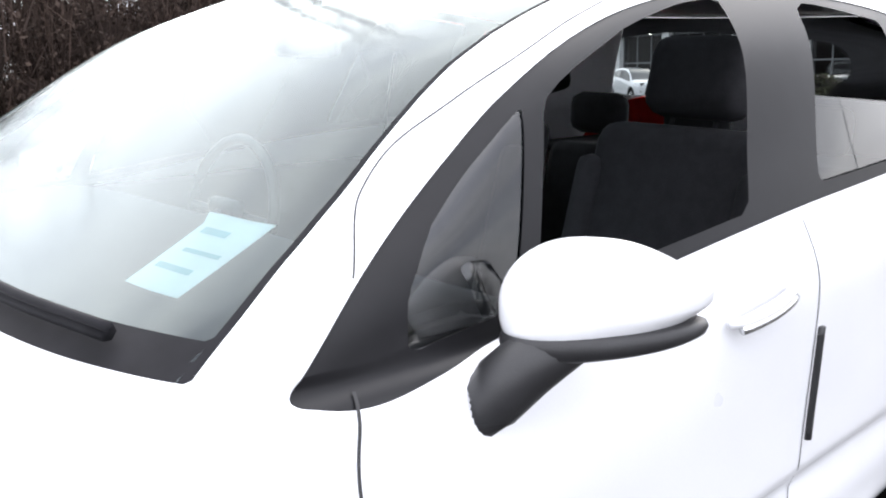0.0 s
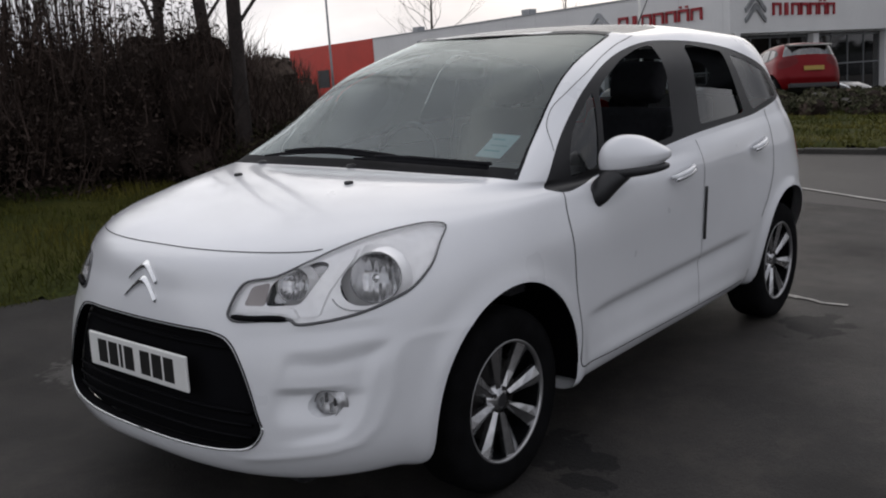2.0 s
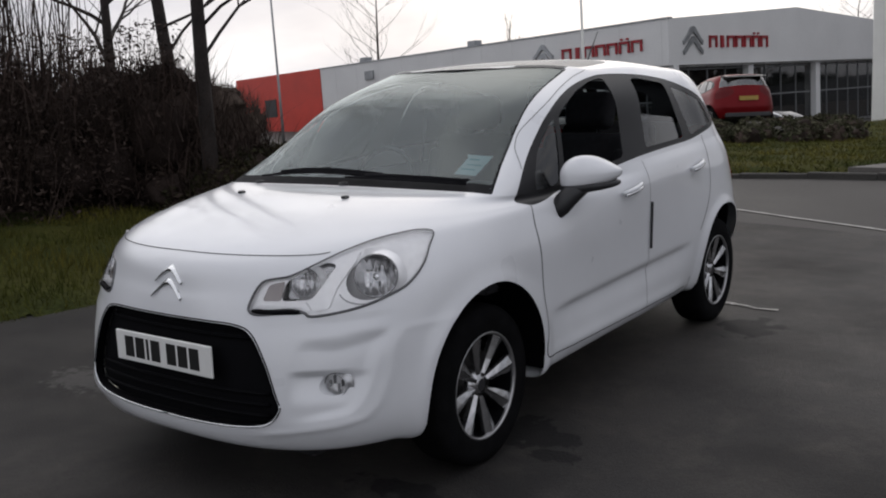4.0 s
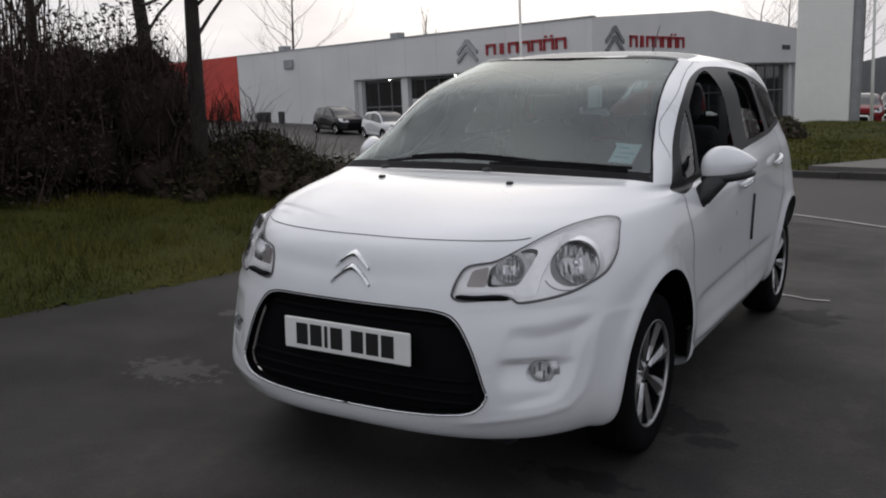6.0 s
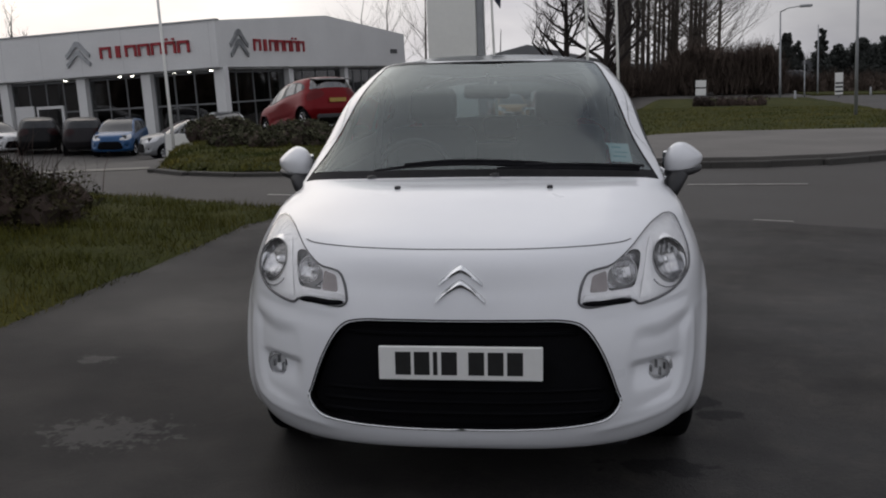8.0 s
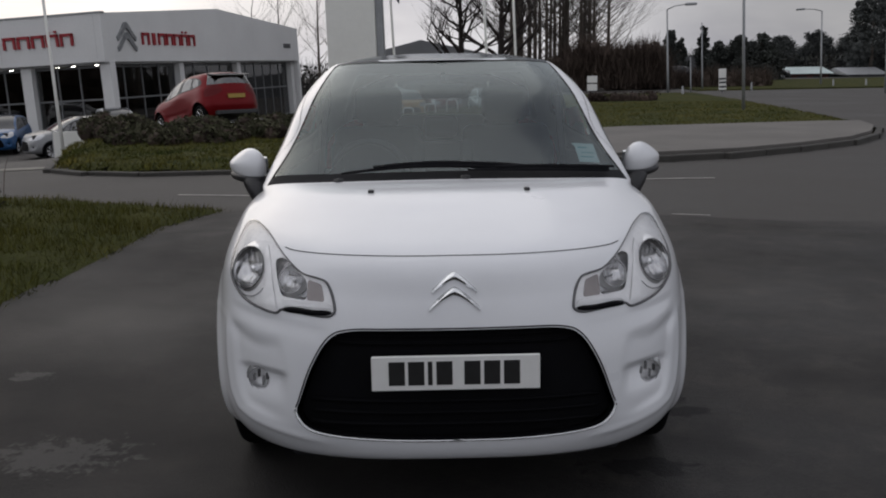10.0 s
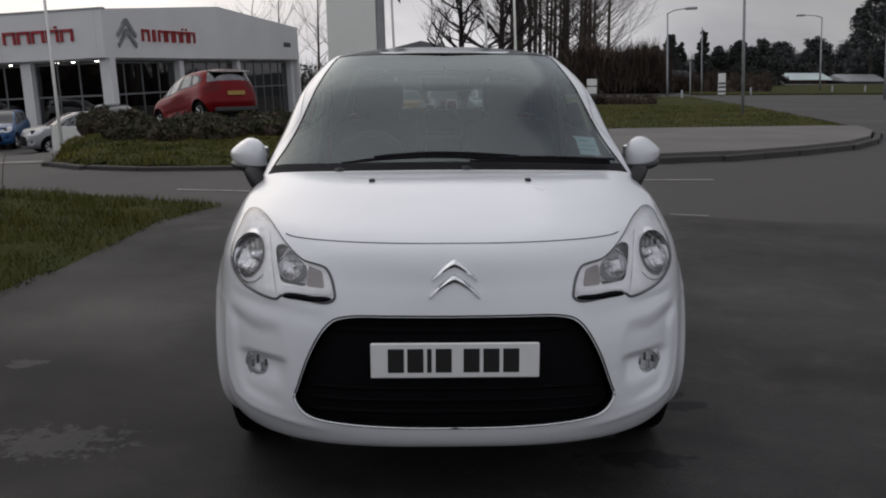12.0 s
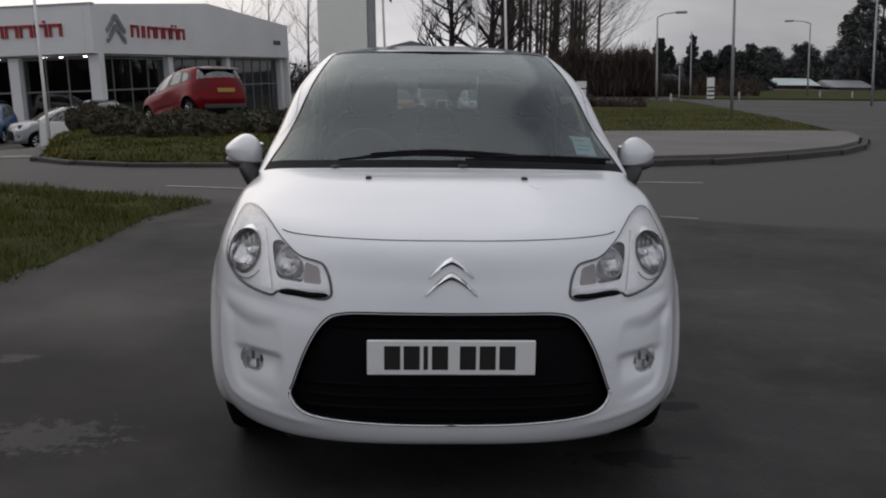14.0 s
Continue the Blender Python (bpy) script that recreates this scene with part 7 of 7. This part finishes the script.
# ---- mound planting ----
def low_bush(at, r, h, seed, mat, label, group="mound bushes", n=900):
    rng = random.Random(seed)
    ob = thing("low_bush", at, rng.uniform(0, 360), label, "bush", group)
    bm = bmesh.new()
    lumps = []
    for k in range(9):
        a, q = rng.uniform(0, 6.28), math.sqrt(rng.random()) * 0.7
        lr = r * rng.uniform(0.3, 0.5)
        c = Vector((r * q * math.cos(a), r * q * math.sin(a), max(lr * 0.5, h * (1 - 0.5 * q) - lr)))
        lumps.append((c, lr))
        geo = bmesh.ops.create_icosphere(bm, subdivisions=2, radius=lr * 0.85)
        for v in geo["verts"]:
            v.co = v.co * (1 + 0.3 * noise.noise(v.co * 6 + Vector((k, seed, 0)))) + c
    part("core", bm, M_HEDGELEAF, ob)
    bm = bmesh.new()
    def spot(g):
        c, lr = g.choice(lumps)
        d = Vector((g.gauss(0, 1), g.gauss(0, 1), abs(g.gauss(0, 1)))).normalized() * lr * g.uniform(0.8, 1.15)
        return c + d
    leaves(bm, rng, n, spot, 0.05)
    part("foliage", bm, mat, ob)
    return ob


M_LOWBUSH = material("heather_leaves", (0.034, 0.040, 0.020), 0.9, 0, 0.3, 1.2, 0.2, 20, 0, second=(0.086, 0.078, 0.052), island=0.5, spec=0.1)
rng0 = random.Random(21)
for i, (x, y, r, h) in enumerate(((-8.1, 18.8, 0.6, 0.60), (-7.5, 18.5, 0.6, 0.55), (-6.9, 18.2, 0.42, 0.24), (-6.3, 18.4, 0.40, 0.20), (-5.7, 18.1, 0.42, 0.22), (-5.1, 18.3, 0.40, 0.20), (-4.5, 18.4, 0.45, 0.30),
                                  (-3.9, 18.7, 0.55, 0.42), (-3.2, 19.1, 0.6, 0.46), (-2.5, 19.6, 0.6, 0.46), (-6.6, 17.3, 0.36, 0.18), (-5.0, 17.2, 0.36, 0.16), (-3.8, 17.6, 0.4, 0.2),
                                  (-7.6, 17.6, 0.6, 0.34), (-7.0, 16.7, 0.5, 0.16), (-6.2, 16.2, 0.5, 0.12), (-5.4, 16.5, 0.5, 0.11), (-4.6, 16.3, 0.5, 0.12), (-3.8, 16.6, 0.5, 0.12), (-3.0, 17.0, 0.5, 0.16),
                                  (-6.5, 15.4, 0.45, 0.10), (-5.6, 15.3, 0.45, 0.09), (-4.7, 15.4, 0.45, 0.09), (-2.2, 17.6, 0.6, 0.22), (-5.8, 17.3, 0.5, 0.12), (-4.4, 17.2, 0.5, 0.12), (-6.1, 21.2, 0.5, 0.30), (-5.3, 21.5, 0.55, 0.40), (-4.6, 22.2, 0.55, 0.46), (-4.0, 23.0, 0.55, 0.46), (-6.8, 21.0, 0.5, 0.28))):
    low_bush((x, y, island_z(x, y) - 0.05), r, h, 40 + i, M_LOWBUSH, "low dark heathery bush on the mound")
for i, (x, y, r) in enumerate(((-4.6, 19.4, 0.24), (-3.6, 17.9, 0.22), (-2.4, 18.6, 0.20))):
    bm = bmesh.new()
    bmesh.ops.create_icosphere(bm, subdivisions=3, radius=r)
    for v in bm.verts:
        v.co = Vector((v.co.x * 1.3, v.co.y, v.co.z * 0.75)) * (1 + 0.30 * noise.noise(v.co * 3.2 + Vector((i * 7, 0, 0))))
    ob = part("boulder", bm, M_STONE, None, "rounded grey-brown boulder on the mound", smooth=True)
    ob.location = (x, y, island_z(x, y) + r * 0.35)
    tagged(ob, category="rock", group="mound boulders")


# ---- flagpoles, hoops, sign boards ----
for x, y in ((-1.9, 28.6), (1.18, 29.6), (2.21, 30.2)):
    p = post("flagpole", (x, y, island_z(x, y) - 0.05), 7.5, 0.045, "white flagpole on the grass", "flagpole", "flagpoles", 0.0, M_TOTEM)
    bm = bmesh.new()
    cols = []
    for i in range(5):
        row = []
        for j in range(9):
            u, w = i / 4, j / 8
            row.append(bm.verts.new((0.05 + 0.50 * u * (1 - 0.55 * w), 0.10 * math.sin(5 * u + 3 * w), 7.3 - 3.1 * w - 0.35 * u)))
        cols.append(row)
    for i in range(4):
        for j in range(8):
            bm.faces.new((cols[i][j], cols[i + 1][j], cols[i + 1][j + 1], cols[i][j + 1]))
    part("banner", bm, material("navy_banner", (0.03, 0.035, 0.06), 0.85, 0, 0.2, 3), p, "drooping dark banner", smooth=True)
bm = bmesh.new()
tube(bm, [(-0.19, 0, -0.05), (-0.19, 0, 0.36), (-0.14, 0, 0.43), (0.14, 0, 0.43), (0.19, 0, 0.36), (0.19, 0, -0.05)], 0.028, 8)
hoop0 = part("hoop_barrier", bm, M_TOTEM, None, "white steel hoop barrier along the grass edge", smooth=True)
tagged(hoop0, category="barrier", group="hoop barriers")
for k in range(7):
    x = -3.3 + 0.80 * k
    m = pose(x, 31.2, island_z(x, 31.2) - 0.01, 0, 0, 4)
    if k == 0:
        hoop0.matrix_basis = m
    else:
        copy_thing(hoop0, m)
board = thing("sign_board", (-11.25, 24.2, -1.45), 12, "small white board at the yard entrance", "sign")
bm = bmesh.new()
box(bm, (-0.42, -0.03, 0.45), (0.42, 0.03, 1.35), 0.01)
part("panel", bm, M_TOTEM, board)
for sx in (-0.42, 0.42):
    bm = bmesh.new()
    box(bm, (sx - 0.03, 0.03, -0.1), (sx + 0.03, 0.07, 1.4))
    part("leg", bm, M_GREYMETAL, board)
sgn = post("road_sign", (14.95, 50.0, 0.0), 1.3, 0.04, "small white road sign with dark stripes on a post", "sign")
bm = bmesh.new()
box(bm, (-0.21, -0.06, 0.14), (0.21, -0.02, 1.30), 0.02)
sign_face = part("panel", bm, M_TOTEM, sgn)
for z in (0.26, 0.50, 0.70):
    bm = bmesh.new()
    box(bm, (-0.19, -0.068, z), (0.19, -0.056, z + 0.10))
    part("sign_bar", bm, M_DARKFRAME, sign_face)


# ---- far buildings ----
def warehouse():
    ob = thing("warehouse", (-3.5, 88, -1.2), -4, "grey profiled steel warehouse with a gable and a long low wing", "building")
    bm = bmesh.new()
    prism(bm, [(-8, 0), (8, 0), (8, 3.9), (0.3, 5.6), (-8, 3.6)], 0, 14, "y")
    part("hall", bm, M_WAREHOUSE, ob)
    bm = bmesh.new()
    box(bm, (8, 1, 0), (30, 12, 3.6))
    part("wing", bm, M_WAREHOUSE, ob)
    bm = bmesh.new()
    box(bm, (-3.6, -0.05, 2.3), (3.4, 0, 3.1))
    part("window_band", bm, M_DARKFRAME, ob, "dark strip window")
    for x in np.arange(-7.5, 8, 1.0):
        bm = bmesh.new()
        box(bm, (x, -0.04, 0), (x + 0.08, 0, 3.5))
        part("rib", bm, M_WAREHOUSE, ob)


warehouse()
M_BRICKWALL = material("red_brown_brick", (0.105, 0.050, 0.042), 0.85, 0, 0.2, 0.6, 0.2, 6)
M_PALEROOF = material("pale_teal_sheet_roof", (0.42, 0.50, 0.49), 0.5, 0.1, 0.1, 0.5, 0.1, 4)


def roadside_block(at, wide, rise, wall_mat, roof_mat, label):
    """A long low building: wall with windows under a shallow sheet roof."""
    ob = thing("roadside_block", at, -3, label, "building")
    bm = bmesh.new()
    box(bm, (0, 0, 0), (wide, 7, rise))
    part("wall", bm, wall_mat, ob)
    bm = bmesh.new()
    prism(bm, [(-0.7, rise), (7.7, rise), (3.5, rise + 0.75)], -0.5, wide + 0.4, "x")
    part("roof", bm, roof_mat, ob, "pale metal roof")
    for k in range(int(wide / 1.7)):
        bm = bmesh.new()
        box(bm, (0.5 + k * 1.7, -0.05, rise * 0.35), (1.5 + k * 1.7, 0, rise * 0.8))
        part("window", bm, M_DARKFRAME, ob)


roadside_block((36.4, 104, -0.9), 5.6, 1.35, M_BRICKWALL, M_PALEROOF, "long low red-brown building with a pale teal metal roof")
roadside_block((43.2, 101, -1.2), 3.6, 1.5, M_WAREHOUSE, M_GREYMETAL, "low grey building beyond the far road")


# ---- far trees ----
def far_trees():
    kinds = []
    for sd, h, g, sp in ((31, 12, 0.17, 0.30), (32, 14, 0.19, 0.28), (33, 8.5, 0.27, 0.75)):
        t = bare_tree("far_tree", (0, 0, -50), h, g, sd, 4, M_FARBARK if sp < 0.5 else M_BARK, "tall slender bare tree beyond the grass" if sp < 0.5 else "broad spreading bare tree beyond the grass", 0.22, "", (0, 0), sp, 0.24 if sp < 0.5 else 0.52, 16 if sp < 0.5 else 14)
        kinds.append(t)
    rng = random.Random(4)
    spots = []
    for k in range(26):
        spots.append((4.0 + 6.8 * (k + rng.uniform(-0.4, 0.4)) / 25, rng.uniform(62, 72), rng.choice((0, 1))))
    spots += [(-17.5, 92, 1), (-14.0, 95, 0), (-21.0, 96, 1), (-10.6, 90, 0), (0.45, 58, 2), (2.99, 58, 2), (56, 92, 2), (61, 96, 2), (54, 108, 2), (64, 104, 2), (59, 112, 1), (-60, 70, 1), (-52, 82, 2)]
    first = {0: True, 1: True, 2: True}
    for x, y, k in spots:
        m = pose(x, y, ground_z(x, y) - 0.1, 0, 0, rng.uniform(0, 360)) 
        if first[k]:
            kinds[k].matrix_basis = m
            first[k] = False
            continue
        c = copy_thing(kinds[k], m)
        s = rng.uniform(0.8, 1.12)
        c.scale = (s, s, s)


far_trees()


def evergreen(at, h, r, seed, label):
    """A dark evergreen: lumpy crown to the ground, of many small sprays."""
    rng = random.Random(seed)
    ob = thing("evergreen_tree", at, rng.uniform(0, 360), label, "tree", "far evergreens")
    bm = bmesh.new()
    tube(bm, [(0, 0, -0.2), (0.1, 0, h * 0.5), (0, 0, h * 0.85)], (0.22, 0.14, 0.04), 6)
    part("trunk", bm, M_FARBARK, ob)
    lumps = []
    for k in range(80):
        t = rng.random() ** 0.9
        q = r * (1 - 0.75 * t ** 1.6) * math.sqrt(rng.random()) * 0.8
        a = rng.uniform(0, 6.28)
        lumps.append((Vector((q * math.cos(a), q * math.sin(a), h * (0.10 + 0.84 * t))), r * rng.uniform(0.13, 0.30) * (1.12 - 0.80 * t)))
    bm = bmesh.new()
    for k, (c, lr) in enumerate(lumps):
        geo = bmesh.ops.create_icosphere(bm, subdivisions=2, radius=lr * 0.45)
        for v in geo["verts"]:
            v.co = v.co * (1 + 0.4 * noise.noise(v.co * 3 + Vector((k, seed, 0)))) + c
    def spot(g):
        c, lr = g.choice(lumps)
        d = Vector((g.gauss(0, 1), g.gauss(0, 1), g.gauss(0, 1))).normalized() * lr * g.uniform(0.35, 1.7)
        return c + d
    leaves(bm, rng, 11000, spot, 0.14)
    # haze lies in the colour: crowns past 100 m take the paler material
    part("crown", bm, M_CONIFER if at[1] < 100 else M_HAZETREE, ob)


for i, (x, y, h, r) in enumerate(((18.4, 85, 4.3, 1.4), (19.7, 84, 5.3, 1.3), (21.0, 86, 4.6, 1.2), (23.0, 85, 5.8, 1.0), (25.0, 87, 4.2, 1.7), (26.6, 86, 4.8, 1.9), (28.6, 86, 4.9, 1.9), (30.2, 88, 4.2, 1.4),
                                 (37.0, 116, 4.9, 3.4), (41.5, 118, 5.6, 3.6), (46.0, 119, 6.2, 3.8), (48.6, 112, 9.6, 3.0), (47.6, 106, 12.4, 3.0), (50.5, 107, 14.0, 3.4), (54.0, 108, 14.5, 3.8))):
    evergreen((x, y, -0.4), h, r, 60 + i, "dark green evergreen beyond the far road")


def scrub(at, half, roof, n_core, n_twig, seed, label, deep=1.6, mat=None, leaf=0.085):
    """Dense leafless scrub: a lumpy core inside a mass of shoots."""
    rng = random.Random(seed)
    ob = thing("thicket", at, 0, label, "thicket")
    bm = bmesh.new()
    lumps = []
    for k in range(n_core):
        x, r = rng.uniform(-half, half), rng.uniform(0.4, 0.8)
        c = Vector((x, rng.uniform(-deep * 0.7, deep), rng.uniform(0.1, max(0.3, roof(x) - r - 0.35))))
        lumps.append((c, r))
        geo = bmesh.ops.create_icosphere(bm, subdivisions=2, radius=r * 0.75)
        for v in geo["verts"]:
            v.co = v.co * (1 + 0.8 * noise.noise(v.co * 4 + Vector((k, 0, 0)))) + c
    def shell(g):
        c, r = g.choice(lumps)
        return c + Vector((g.gauss(0, 1), g.gauss(0, 1), g.gauss(0, 1))).normalized() * r * g.uniform(0.7, 1.35)
    leaves(bm, rng, n_core * 110, shell, leaf)
    part("foliage", bm, mat or M_THICKET, ob)
    bm = bmesh.new()
    def spot(g):
        x = g.uniform(-half - 0.3, half + 0.3)
        return (x, g.uniform(-deep * 1.2, deep * 1.2), g.uniform(0, max(0.2, roof(x) - 1.3)))
    twigs(bm, rng, n_twig, spot, lambda g: g.uniform(0.7, 1.7), 0.022, 0.45, 0.25)
    part("growth", bm, mat or M_THICKET, ob)


def thicket():
    """Brown scrub under the tall trees and by the showroom's end, and a low clipped hedge on the grass."""
    rng = random.Random(14)
    scrub((7.0, 60.0, 0), 6.9, lambda x: 2.4 + 1.5 * math.exp(-((x - 3.6) / 3.0) ** 2) + 0.5 * math.sin(x * 1.3) - 0.8 * smoothstep(6.0, 7.5, x), 120, 15000, 14, "dense brown leafless thicket beyond the grass")
    scrub((-37.0, 27.5, -1.6), 5.0, lambda x: 4.3 + 0.4 * math.sin(x * 1.7) - 1.2 * smoothstep(3.0, 5.0, x), 120, 9000, 15, "dark leafless scrub beside the red end wall")
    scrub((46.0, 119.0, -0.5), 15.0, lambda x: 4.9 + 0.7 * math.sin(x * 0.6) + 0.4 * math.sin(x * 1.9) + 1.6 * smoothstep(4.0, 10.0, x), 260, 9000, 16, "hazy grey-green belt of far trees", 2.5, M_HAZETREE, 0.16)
    scrub((24.5, 90.0, -0.5), 6.5, lambda x: 4.1 + 0.3 * math.sin(x * 1.1), 130, 3000, 17, "dark evergreen undergrowth beyond the far road", 1.6, M_CONIFER, 0.12)
    scrub((16.8, 62.0, -0.1), 4.4, lambda x: 1.5 + 0.2 * math.sin(x * 1.4), 44, 3000, 18, "low dark shrubs along the far road", 0.8)
    low = thing("low_hedge", (6.9, 36.0, 0), 8, "low dark clipped hedge on the grass", "hedge")
    bm = bmesh.new()
    for k in range(26):
        c = Vector((rng.uniform(-1.3, 1.3), rng.uniform(-0.25, 0.25), rng.uniform(0.1, 0.24)))
        geo = bmesh.ops.create_icosphere(bm, subdivisions=2, radius=0.22)
        for v in geo["verts"]:
            v.co = v.co * (1 + 0.35 * noise.noise(v.co * 7 + Vector((k, 0, 0)))) + c
    part("core", bm, M_HEDGELEAF, low)
    bm = bmesh.new()
    leaves(bm, rng, 1500, lambda g: (g.uniform(-1.5, 1.5), g.uniform(-0.45, 0.45), g.uniform(0.02, 0.48)), 0.05)
    part("foliage", bm, M_HEDGELEAF, low)
    board = thing("notice_board", (8.7, 57.0, -0.3), 0, "small white notice board before the thicket", "sign")
    for z in (0.35, 0.85):
        bm = bmesh.new()
        box(bm, (-0.32, -0.03, z), (0.32, 0.03, z + 0.42), 0.01)
        part("panel", bm, M_TOTEM, board)
    bm = bmesh.new()
    box(bm, (-0.04, 0.03, 0), (0.04, 0.10, 1.3))
    part("leg", bm, M_GREYMETAL, board)


M_THICKET = material("brown_thicket_shoots", (0.052, 0.040, 0.034), 1.0, 0, 0.35, 0.6, 0.2, 12, 0, second=(0.105, 0.082, 0.068), spec=0.05, island=0.4)
thicket()


def far_woods():
    """A ring of leafless woods and hedgerow that closes the horizon."""
    rng = random.Random(9)
    bm = bmesh.new()
    def spot(r):
        a = r.uniform(0, 2 * math.pi)
        q = r.uniform(118, 150)
        return (q * math.sin(a), q * math.cos(a), -1.6)
    twigs(bm, rng, 42000, spot, lambda r: r.uniform(2.5, 6.0), 0.06, 0.30, 0.14)
    tagged(part("far_woods", bm, material("hazy_woods", (0.060, 0.055, 0.054), 1.0, 0, 0.2, 0.05, 0.1, 1, 0, island=0.35, spec=0.0), None, "distant leafless woods round the horizon"), category="woods", kind="stuff")
    bm = bmesh.new()
    leaves(bm, rng, 42000, lambda r: (lambda a, q: (q * math.sin(a), q * math.cos(a), r.uniform(-1.6, 2.6)))(r.uniform(0, 6.283), r.uniform(115, 125)), 0.30)
    tagged(part("far_scrub", bm, material("hazy_scrub", (0.040, 0.040, 0.036), 1.0, 0, 0.2, 0.05, 0.1, 1, 0, island=0.35, spec=0.0), None, "distant dark scrub under the woods"), category="scrub", kind="stuff")


far_woods()
raised_patch("verge_far", [(14.6, 54.0), (32, 54.5), (60, 58), (110, 70), (110, 96), (60, 94), (32, 90), (15.5, 66)], 0.08, M_SOIL, "grass verge beyond the junction", "verge")
strip("road_line", [(23.5, 40.0), (28.0, 40.5), (33.0, 41.5)], 0.16, 0.01, M_LINE, "worn white line across the side road", "road marking")


# ---- marks on the asphalt ----
strip("paint_splash", [(0.66, 3.72), (0.76, 3.70), (0.84, 3.66), (0.97, 3.68)], 0.03, 0.0095, M_LINE, "short splash of white paint beside the wheel", "road marking")
strip("paint_splash", [(0.60, 3.72), (0.66, 3.72), (0.70, 3.70)], 0.05, 0.0100, M_LINE, "short splash of white paint beside the wheel", "road marking")
